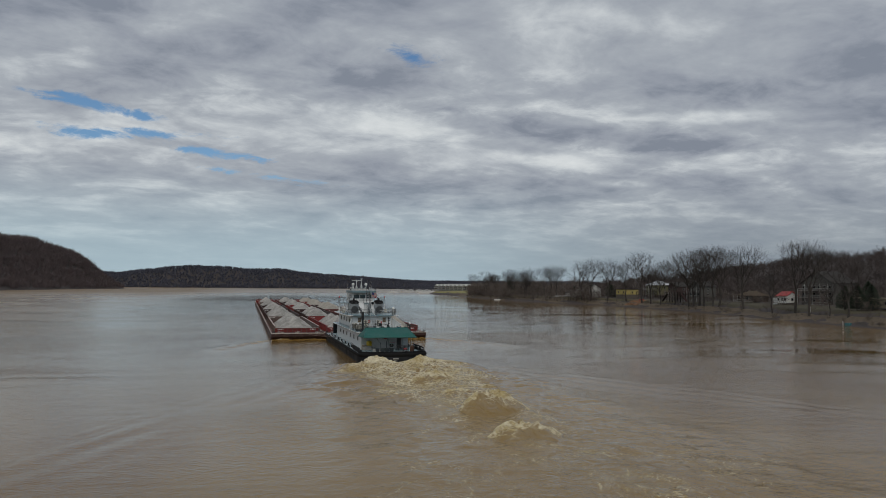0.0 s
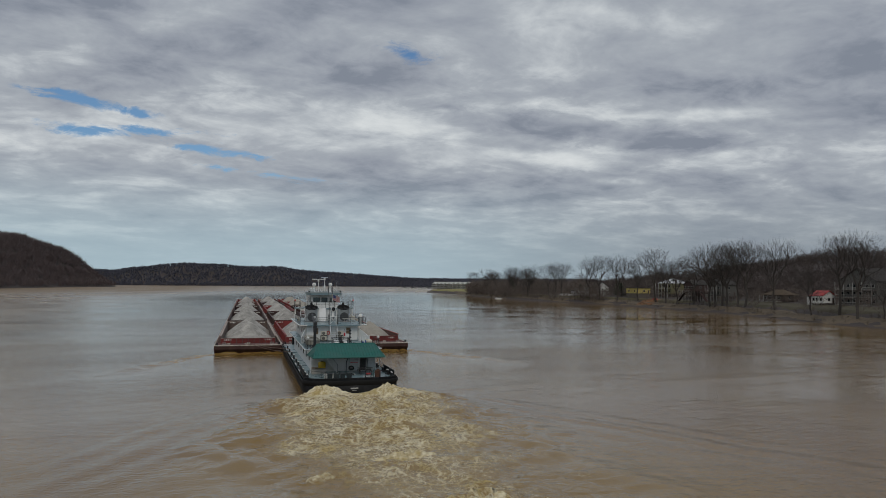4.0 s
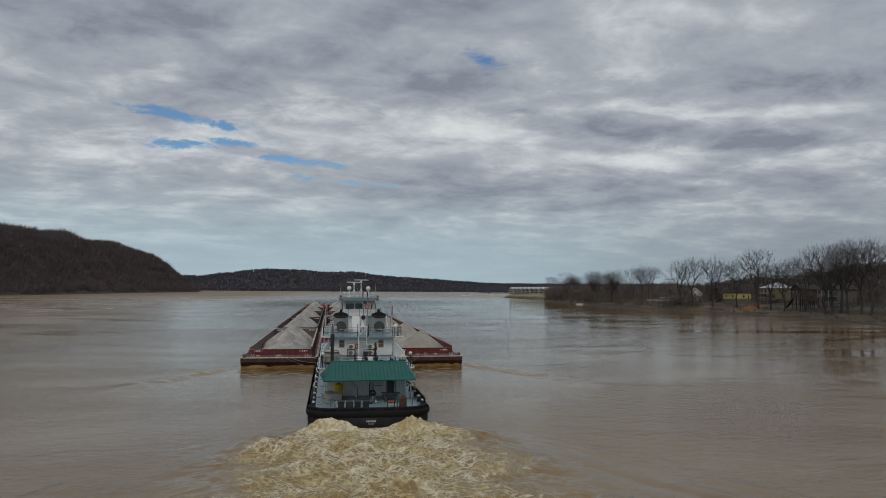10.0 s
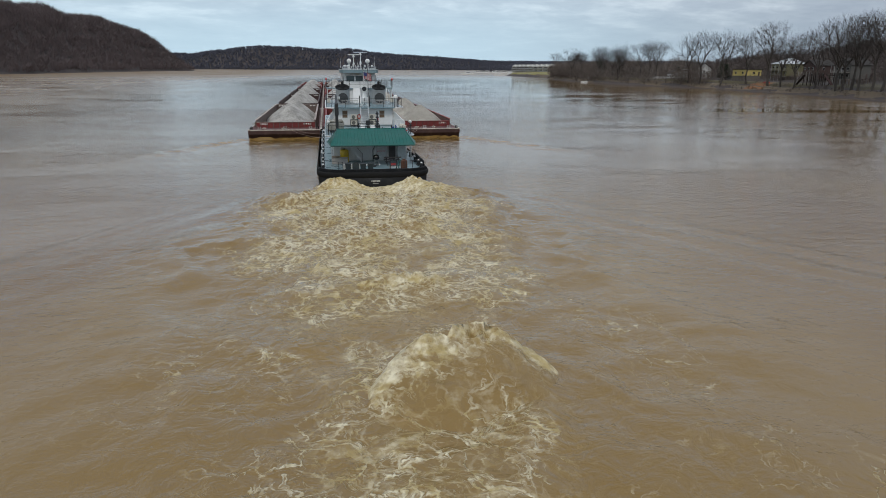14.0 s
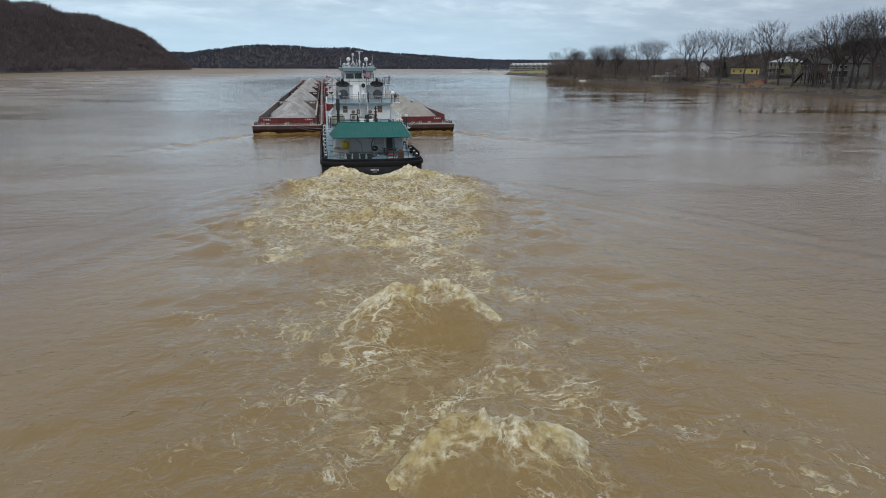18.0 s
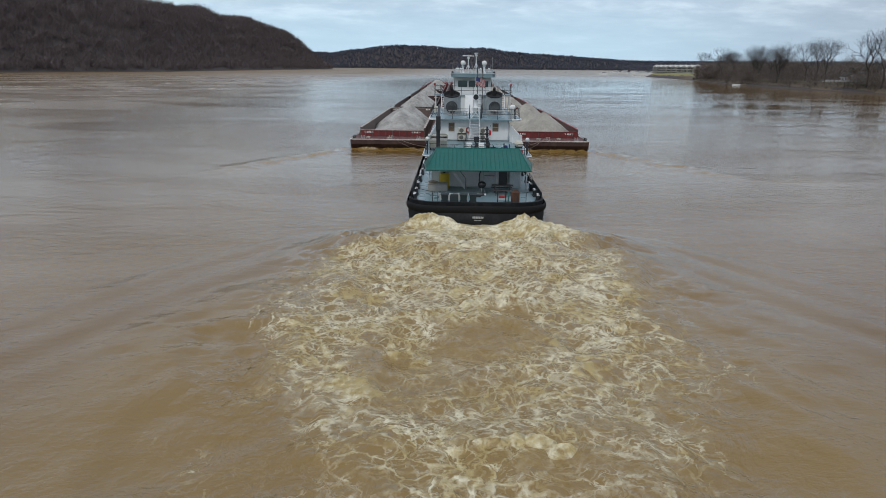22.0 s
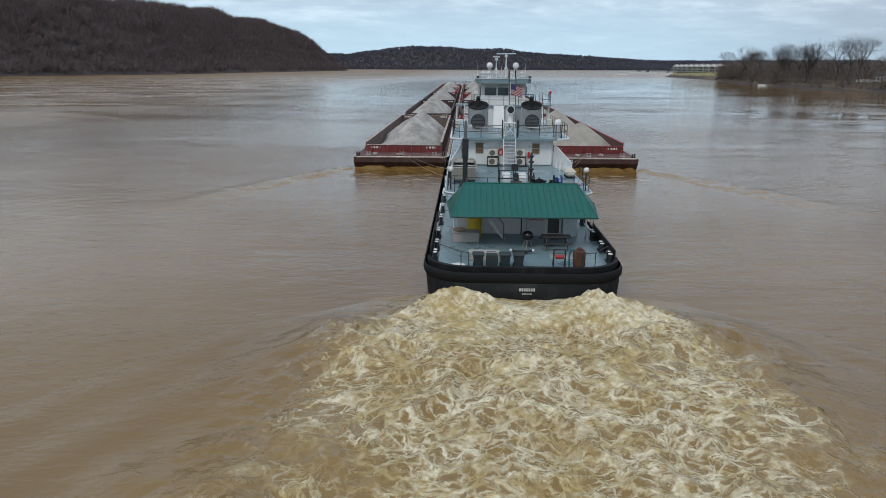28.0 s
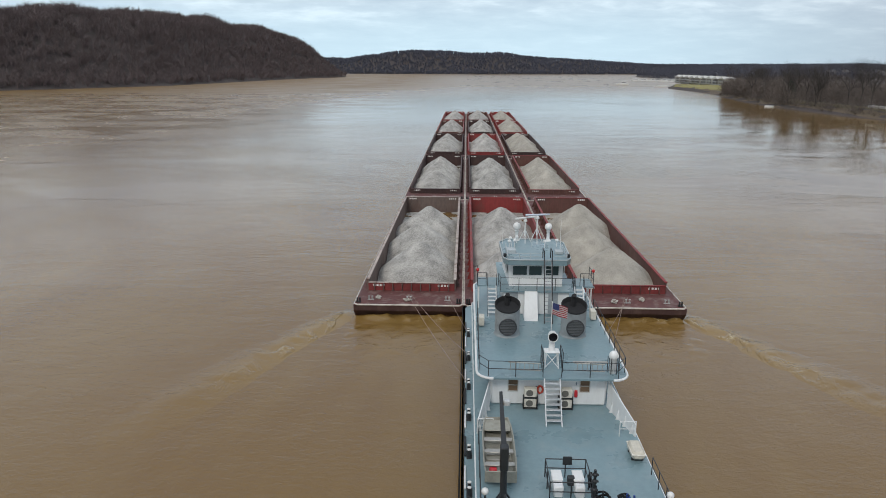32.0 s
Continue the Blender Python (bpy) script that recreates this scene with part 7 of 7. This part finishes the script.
def build_after_deck_things():
    z = D1
    for k in range(4):
        x = -2.7 + k * 0.7
        b = afloat(thing("wheelie_bin", "dark grey-green plastic wheelie bin at the stern", "bin", "bins on the after deck", at=(x, -42.55, z)))
        gm = mat("dark_bin_plastic", (0.022, 0.032, 0.034), 0.55, var=0.2)
        part("body", Geo().hexa([(-0.21, -0.24, 0.06), (0.21, -0.24, 0.06), (0.21, 0.24, 0.06), (-0.21, 0.24, 0.06)], [(-0.27, -0.3, 0.68), (0.27, -0.3, 0.68), (0.27, 0.3, 0.68), (-0.27, 0.3, 0.68)]), gm, b)
        part("lid", Geo().box(-0.31, 0.31, -0.34, 0.33, 0.68, 0.75, 0.03) if k != 1 else Geo().box(-0.31, 0.31, -0.42, -0.36, 0.12, 0.76, 0.03), gm, b)
        part("handle", Geo().tube([(-0.25, 0.35, 0.72), (0.25, 0.35, 0.72)], 0.03), RAIL, b)
        for s in (-0.24, 0.24):
            part("wheel", Geo().cyl((s - 0.03, 0.2, 0.1), (s + 0.03, 0.2, 0.1), 0.1, 0.1, 10), RUBBER, b)
    bx = afloat(thing("storage_bench", "low pale grey storage bench behind the bins", "bench", at=(-2.35, -41.15, z)))
    part("body", Geo().box(-0.8, 0.8, -0.28, 0.28, 0, 0.42, 0.03), mat("pale_bench", (0.40, 0.40, 0.37), 0.6), bx)
    part("lid", Geo().box(-0.84, 0.84, -0.31, 0.31, 0.42, 0.48, 0.02), mat("pale_bench", (0.40, 0.40, 0.37)), bx)
    gr = afloat(thing("kettle_grill", "black kettle charcoal grill on a tripod", "grill", at=(0.2, -38.75, z)))
    part("bowl", Geo().ball((0, 0, 0.78), 0.33, 16, 10, 0.85), glass("black_enamel", (0.01, 0.01, 0.01), 0.2), gr)
    for a in (0.3, 2.4, 4.5):
        part("leg", Geo().cyl((0.12 * math.cos(a), 0.12 * math.sin(a), 0.6), (0.34 * math.cos(a), 0.34 * math.sin(a), 0), 0.022), ALU, gr)
    part("lid_handle", Geo().tube([(-0.08, 0, 1.06), (-0.06, 0, 1.12), (0.06, 0, 1.12), (0.08, 0, 1.06)], 0.015), ALU, gr)
    pt = afloat(thing("picnic_table", "dark weathered picnic table under the canopy", "table", at=(1.85, -38.6, z)))
    wd = mat("dark_weathered_wood", (0.06, 0.055, 0.055), 0.7, var=0.3, fine=12, stretch=(0.3, 1, 1))
    for k in range(5):
        part("plank", Geo().box(-0.85, 0.85, -0.37 + k * 0.15, -0.23 + k * 0.15, 0.7, 0.74, 0.01), wd, pt)
    for s in (-1, 1):
        part("bench", Geo().box(-0.85, 0.85, s * 0.68 - 0.13, s * 0.68 + 0.13, 0.42, 0.46, 0.01), wd, pt)
        g = Geo()
        for t in (-1, 1):
            g.hexa([(s * 0.6 - 0.03, t * 0.7 - 0.05, 0), (s * 0.6 + 0.03, t * 0.7 - 0.05, 0), (s * 0.6 + 0.03, t * 0.7 + 0.05, 0), (s * 0.6 - 0.03, t * 0.7 + 0.05, 0)], [(s * 0.6 - 0.03, t * 0.25 - 0.05, 0.7), (s * 0.6 + 0.03, t * 0.25 - 0.05, 0.7), (s * 0.6 + 0.03, t * 0.25 + 0.05, 0.7), (s * 0.6 - 0.03, t * 0.25 + 0.05, 0.7)])
        part("leg_frame", g.box(s * 0.6 - 0.03, s * 0.6 + 0.03, -0.75, 0.75, 0.36, 0.42, 0.01), wd, pt)
    wb = afloat(thing("rope_locker", "pale wooden rope locker with a coiled line on top", "locker", at=(-3.35, -37.1, z)))
    part("body", Geo().box(-0.8, 0.8, -0.42, 0.42, 0, 0.55, 0.03), mat("pale_plywood", (0.38, 0.36, 0.32), 0.7), wb)
    part("lid", Geo().box(-0.83, 0.83, -0.45, 0.45, 0.55, 0.6, 0.02), mat("pale_plywood", (0.38, 0.36, 0.32)), wb)
    for k in range(6):
        r = 0.2 + 0.035 * k
        part("rope_coil", Geo().tube([(-0.4 + r * math.cos(a), 0.05 + r * 0.9 * math.sin(a), 0.65 + 0.03 * (k % 3)) for a in np.linspace(0, 6.28, 16)], 0.035), mat("tan_rope", (0.30, 0.24, 0.18), 0.9), wb)
    yt = afloat(thing("yellow_tank", "yellow plastic drum by the deckhouse stairs", "tank", at=(-2.85, -36.1, z)))
    part("tank", Geo().turn([(0.4, 0), (0.44, 0.06), (0.44, 0.5), (0.42, 0.53), (0.44, 0.56), (0.44, 1.15), (0.36, 1.26), (0.12, 1.3)], (0, 0, 0), 20), mat("yellow_plastic", (0.62, 0.43, 0.03), 0.45, var=0.12), yt)
    part("cap", Geo().turn([(0.1, 1.3), (0.1, 1.37), (0.08, 1.38)], (0, 0, 0), 12), RAIL, yt)
    rb = afloat(thing("rusty_stove", "rusty brown steel burn barrel at the stern", "barrel", at=(2.55, -42.55, z)))
    rust = mat("rusty_steel", (0.085, 0.038, 0.022), 0.9, var=0.45, fine=14)
    part("barrel", Geo().box(-0.3, 0.3, -0.25, 0.25, 0.08, 0.98, 0.08), rust, rb)
    part("top", Geo().turn([(0.16, 0.98), (0.14, 1.08), (0.05, 1.1)], (0, 0, 0), 12), rust, rb)
    for s in (-0.22, 0.22):
        part("foot", Geo().box(s - 0.04, s + 0.04, -0.2, 0.2, 0, 0.1, 0.01), rust, rb)
    rl = afloat(thing("hose_reel", "steel hose reel with a dull red drum", "reel", at=(1.55, -42.4, z)))
    part("reel_frame", Geo().tube([(-0.3, 0, 0), (-0.3, 0, 0.95), (0.3, 0, 0.95), (0.3, 0, 0)], 0.04).tube([(-0.3, 0.35, 0), (-0.3, 0, 0.6)], 0.03).tube([(0.3, 0.35, 0), (0.3, 0, 0.6)], 0.03), RAIL, rl)
    part("reel_drum", Geo().cyl((-0.22, 0, 0.55), (0.22, 0, 0.55), 0.11, 0.11, 14), mat("dull_red", (0.33, 0.03, 0.03)), rl)
    part("pipe_loop", Geo().tube([(0.5, -0.1, 0), (0.5, -0.1, 0.8), (0.6, -0.1, 0.95), (0.8, -0.1, 0.95)], 0.05), mat("teal_pipe", (0.03, 0.12, 0.12), 0.5), rl)
    hp = afloat(thing("deck_hatch", "flush pale steel hatch plate on the after deck", "hatch", at=(1.9, -40.55, z)))
    part("plate", Geo().box(-0.62, 0.62, -0.5, 0.5, 0, 0.05, 0.015), mat("pale_hatch", (0.33, 0.35, 0.34), 0.6), hp)
    part("hinge", Geo().cyl((-0.4, 0.5, 0.06), (0.4, 0.5, 0.06), 0.03), RAIL, hp)
    cv = afloat(thing("capstan_bar", "black double cleat with white ends", "cleat", at=(-0.2, -39.9, z)))
    part("cleat", Geo().box(-0.3, 0.3, -0.12, 0.12, 0, 0.16, 0.03).tube([(-0.62, 0, 0.2), (-0.3, 0, 0.15), (0.3, 0, 0.15), (0.62, 0, 0.2)], 0.07), RAIL, cv)
    for s in (-0.62, 0.62):
        part("tip", Geo().ball((s, 0, 0.2), 0.09, 8, 6), MATS["white_cap"], cv)
    wl = afloat(thing("white_tub_lid", "round white lid at the stern rail", "lid", at=(-3.75, -42.3, z)))
    part("disc", Geo().turn([(0.36, 0), (0.38, 0.03), (0.3, 0.06), (0.1, 0.07)], (0, 0, 0), 20), MATS["white_cap"], wl)


def rope(name, a, b, sag):
    a, b = Vector(a), Vector(b)
    pts = []
    for k in range(13):
        t = k / 12
        p = a.lerp(b, t)
        p.z -= sag * 4 * t * (1 - t)
        pts.append(tuple(p))
    ob = afloat(new("mooring_line", mesh_of("mooring_line", Geo().tube(pts, 0.022, 5), mat("mooring_rope", (0.30, 0.22, 0.18), 0.9))))
    tagged(ob, "tan taut mooring line between towboat and barge", "rope", "mooring lines")


build_skiff()
build_crane()
build_boat_deck_things()
build_after_deck_things()
for xs_ in (-1, 1):
    rope("line", (xs_ * BEAM - 0.17, 3.9, DECK + 0.4), (-0.15 + xs_ * 5.02, -16.0, D1 + 0.5), 0.35)
    rope("line", (xs_ * BEAM + 0.17, 3.9, DECK + 0.4), (-0.15 + xs_ * 5.02, -11.0, D1 + 0.5), 0.3)
    rope("line", (xs_ * BEAM - xs_ * 3.9, 3.9, DECK + 0.4), (-0.15 + xs_ * 5.02, -6.0, D1 + 0.5), 0.15)

# ---- the wake ----
def ridged(x, y, f, seed):
    return 1.0 - 2.0 * abs(noise.noise(Vector((x * f, y * f, seed))))


def wake_height(x, d):
    """Churned water behind the stern; d metres aft of it."""
    out = abs(x)
    x = x + 1.0 * smooth(3.0, 22.0, d)
    w = 12.2 - 5.4 * 0.86 ** d + 0.05 * d
    env = 1 - smooth(0.55, 1.25, abs(x) / w + 0.22 * noise.noise(Vector((x * 0.12, d * 0.12, 5.0))))
    amp = 0.22 + 0.95 * math.exp(-d / 17.0)
    wx, wd = x + 1.5 * noise.noise(Vector((x * 0.3, d * 0.3, 7.1))), d + 1.5 * noise.noise(Vector((x * 0.3, d * 0.3, 2.3)))
    rough = 0.5 * ridged(wx, wd, 0.17, 1.5) + 0.36 * ridged(wx, wd, 0.42, 4.5) + 0.24 * ridged(wx, wd, 1.1, 8.5)
    # two propeller plumes that burst up against the transom
    plume = 0.75 * (0.5 + 0.6 * ridged(x, d, 0.9, 3.5) + 0.5 * ridged(x, d, 2.3, 6.5)) * math.exp(-((abs(x) - 3.6) / 2.2) ** 2) * math.exp(-((d - 2.2) / 1.7) ** 2)
    # standing rolls where the two races meet
    for at, h, wide in ((9.5, 0.35, 2.6), (20.0, 0.5, 3.0), (29.8, 0.42, 4.2), (40.5, 0.36, 4.5), (51.0, 0.25, 4.5)):
        u = d - at - 0.10 * x * x / wide - 0.9 * noise.noise(Vector((x * 0.5, at, 1.7)))
        plume += h * math.exp(-(x / wide) ** 2) * math.exp(-(u / (1.1 if u < 0 else 2.4)) ** 2)
    # low waves that run out obliquely from both quarters
    u = out - 7.5 - 0.55 * d + 0.9 * noise.noise(Vector((x * 0.06, d * 0.06, 4.4)))
    bow = 0.035 * (0.5 + ridged(x, d, 0.07, 9.2)) * math.cos(u * 1.75 + 2.0 * noise.noise(Vector((x * 0.12, d * 0.12, 2.2)))) * math.exp(-(u / 5.5) ** 2) * smooth(0.0, 6.0, d) * (1 - smooth(45.0, 80.0, d))
    bow = bow + 0.05 * math.exp(-(u / 6.0) ** 2) * smooth(0.0, 6.0, d) * (1 - smooth(45.0, 80.0, d))
    return -0.05 + 0.09 * (1 - smooth(0.7, 1.0, out / wake_width(d))) * (1 - smooth(70.0, 96.0, d)) + env * (0.03 + 0.05 * smooth(1.0, 6.0, d) + amp * (0.25 + rough) * (0.15 + 0.85 * smooth(0.4, 5.0, d))) + plume + bow


def wake_width(d):
    return 9.5 + 9.0 * (1 - 0.86 ** d) + 0.42 * d


def build_wake():
    g = Geo()
    ds = np.concatenate([np.arange(-0.6, 24, 0.22), np.arange(24, 60, 0.4), np.arange(60, 100, 0.8)])
    nx = 190
    for d in ds:
        w = wake_width(max(d, 0))
        for i in range(nx + 1):
            q = 2 * i / nx - 1
            x = w * math.copysign(abs(q) ** (1.0 + 0.5 * smooth(0, 30, d)), q)
            g.v.append((x, -d, max(wake_height(x, max(d, 0)), -0.12)))
    for j in range(len(ds) - 1):
        for i in range(nx):
            a = j * (nx + 1) + i
            g.f.append((a, a + nx + 1, a + nx + 2, a + 1))
    ob = afloat(new("wake", mesh_of("wake", g, water_material("churned_water", "wake"))))
    ob.matrix_basis = pose(-0.25, -44.0, 0)
    tagged(ob, "churning cream-coloured propeller wake on brown water", "wake", kind="stuff")
    sm = water_material("streaked_water", "streak")
    for x, y, ang, ln in ((-16.5, 4.0, -24, 34), (16.5, 4.0, 24, 34)):
        g = Geo()
        k = 12
        for j in range(121):
            d = ln * j / 120
            u0 = 1.4 * noise.noise(Vector((d * 0.06, x, 0))) - 1.4 * noise.noise(Vector((0, x, 0)))
            for i in range(k + 1):
                u = (2 * i / k - 1) * (2.2 + 0.10 * d)
                f = math.exp(-(u / (1.0 + 0.05 * d)) ** 2) * (1 - smooth(18, ln, d))
                g.v.append((u0 + u, -d, -0.03 + f * (0.06 + 0.13 * (0.5 + ridged(u0 + u, d, 0.5, x)) * smooth(0, 2, d))))
        g.f += [(j * (k + 1) + i, (j + 1) * (k + 1) + i, (j + 1) * (k + 1) + i + 1, j * (k + 1) + i + 1) for j in range(120) for i in range(k)]
        ob = afloat(new("foam_line", mesh_of("foam_line", g, sm)))
        ob.matrix_basis = pose(x, y, 0, 0, 0, ang)
        tagged(ob, "band of stirred brown water and broken foam trailing from the tow", "foam", "foam lines along the tow", "stuff")
    # wash dragged along behind the square ends of the barges
    g = Geo()
    n, k = 180, 56
    for j in range(n + 1):
        x = -17.0 + 34.0 * j / n
        for i in range(k + 1):
            u = -14.0 + 15.0 * i / k
            end = smooth(17.0, 16.0, abs(x))
            z = (0.30 + 0.3 * noise.noise(Vector((x * 0.7, u, 3.0)))) * math.exp(-(u / 1.0) ** 2) * end + 0.08 * noise.noise(Vector((x * 1.5, u * 1.5, 8.0))) * math.exp(-(u / 1.6) ** 2)
            eddy = noise.noise(Vector((x * 0.55, u * 0.75, 5.0))) + 0.6 * noise.noise(Vector((x * 1.3, u * 1.7, 9.0)))
            z += (0.05 + 0.11 * eddy) * smooth(-14.0, -5.0, u) * end
            g.v.append((x, 1.75 + u, z - 0.03))
    for j in range(n):
        for i in range(k):
            a = j * (k + 1) + i
            g.f.append((a, a + k + 1, a + k + 2, a + 1))
    ob = afloat(new("barge_wash", mesh_of("barge_wash", g, water_material("washing_water", "wash"))))
    tagged(ob, "brown wash with flecks of foam behind the barges", "wake", kind="stuff")


BOILS, CRESTS = [], []


def boil_mesh(seed, wx, wy, h):
    """A standing wave: steep lip arched against the flow, ragged with spray, and a long smooth slope behind it."""
    g = Geo()
    n = 60
    for j in range(n + 1):
        for i in range(n + 1):
            x, y = (2 * i / n - 1) * 2.2 * wx, (2 * j / n - 1) * 2.4 * wy
            bend = y + 0.11 * x * x - 0.10 * x + 0.5 * noise.noise(Vector((x * 0.5, y * 0.5, seed)))
            across = math.exp(-abs(x / wx) ** 3)
            z = h * across * math.exp(-(bend / (0.6 * wy if bend > 0 else 1.3 * wy)) ** 2)
            rim = across * math.exp(-((bend - 0.1) / 0.8) ** 2)
            z += h * rim * (0.24 * ridged(x, y, 0.9, seed) + 0.2 * ridged(x, y, 2.2, seed + 9))
            # ribs that run down the following slope
            z += 0.10 * h * ridged(x + 0.2 * y, y * 0.2, 0.75, seed + 3) * across * smooth(0.2, -2.0, bend) * smooth(-2.4 * wy, -wy, y)
            g.v.append((x, y, z - 0.06 - 0.5 * smooth(0.9, 2.1, math.hypot(x / wx, y / wy / 1.1))))
    for j in range(n):
        for i in range(n):
            a = j * (n + 1) + i
            g.f.append((a, a + 1, a + n + 2, a + n + 1))
    return mesh_of("boil", g, MATS["cresting_water"])


def build_boils():
    water_material("cresting_water", "crest")
    rnd = random.Random(11)
    big = [boil_mesh(k * 5.3, 3.0 + 0.3 * (k % 3) + 0.3 * (k == 3), 2.5, 1.25 + 0.2 * (k % 2) + 0.15 * (k == 3)) for k in range(4)]
    small = [boil_mesh(40 + k * 3.7, 1.7, 1.4, 0.5) for k in range(4)]
    # the train of standing waves: metres aft, sideways, height, rise and fall
    for k, (d, x, z, rise, beat, start) in enumerate(((9.5, 0.6, -0.45, 0.25, 3.1, 0.4), (19.5, 0.3, -0.30, 0.30, 3.9, 1.0), (29.3, 0.1, -0.4, 0.35, 4.4, 2.2), (40.0, -0.1, -0.22, 0.25, 4.6, 14.0), (50.5, -0.3, -0.60, 0.5, 6.0, 18.5))):
        ob = new("wave_crest", big[k % 4])
        tagged(ob, "tall foaming brown standing wave in the propeller wash", "wave", "crests in the wake", "stuff")
        CRESTS.append((ob, d, x, z, rise, beat, start))
    speed = 3.9
    for k in range(29):
        out = -19.0 + k * 1.8  # the second at which it leaves the propellers
        for lane in range(2):
            x = (1 if lane else -1) * rnd.uniform(1.4, 3.8)
            ob = new("wave_crest", rnd.choice(small))
            tagged(ob, "foaming brown crest in the propeller wash", "wave", "crests in the wake", "stuff")
            BOILS.append((ob, out + lane * 0.8 + rnd.uniform(-0.25, 0.25), x, x * 0.02 + rnd.uniform(-0.018, 0.018), rnd.uniform(-25, 25), speed))


build_wake()
build_boils()


def tow_at(t):
    xs = [r[0] for r in FLEET]
    return [float(np.interp(t, xs, [r[k] for r in FLEET])) for k in (1, 2, 3)]


def boil_row(t, out, x, drift, turn, speed):
    """Under the stern until its second comes, then carried aft, rising and slowly flattening."""
    s = max(0.0, t - out)
    d = s * speed
    z = -1.1 + 1.1 * smooth(0.0, 9.0, d) - 0.9 * smooth(28.0, 72.0, d)
    bx, by, h = tow_at(t)
    return t, pose(bx, by, 0, 0, 0, h) @ pose(-0.15 - 0.9 * smooth(12.0, 35.0, d) + x + drift * d, -41.0 - d, z, 0, 0, turn)


def crest_row(t, d, x, z, rise, beat, start):
    """A standing wave heaves and creeps to and fro behind the boat."""
    bx, by, h = tow_at(t)
    p = 2 * math.pi * (t - start) / beat
    return t, pose(bx, by, 0, 0, 0, h) @ pose(-0.6 + x + 0.5 * math.sin(p * 0.37 + d), -44.0 - d + 0.9 * math.sin(p * 0.61), z + rise * math.cos(p), 0, 0, 10 * math.sin(p * 0.43 + d))


def motions():
    for ob in AFLOAT:
        m = ob.matrix_basis.copy()
        walk(ob, [(t, pose(x, y, 0, 0, 0, h) @ m) for t, x, y, h in FLEET])
    for bar, place, start, speed in TURNERS:
        walk(bar, [(k * 0.5, pose(*place, 0, 0, start + 62 * speed * k)) for k in range(65)])
    for ob, out, *rest in BOILS:
        walk(ob, [boil_row(t, out, *rest) for t in sorted({0.0, 32.0, *[min(max(out + q, 0.0), 32.0) for q in (0, 1, 2, 4, 7, 11, 17)], *range(0, 33, 4)})])
    for ob, *rest in CRESTS:
        walk(ob, [crest_row(k * 0.5, *rest) for k in range(65)])
    walk(river, [(0, pose(0, 0, 0)), (32, pose(0, -96, 0))])


motions()
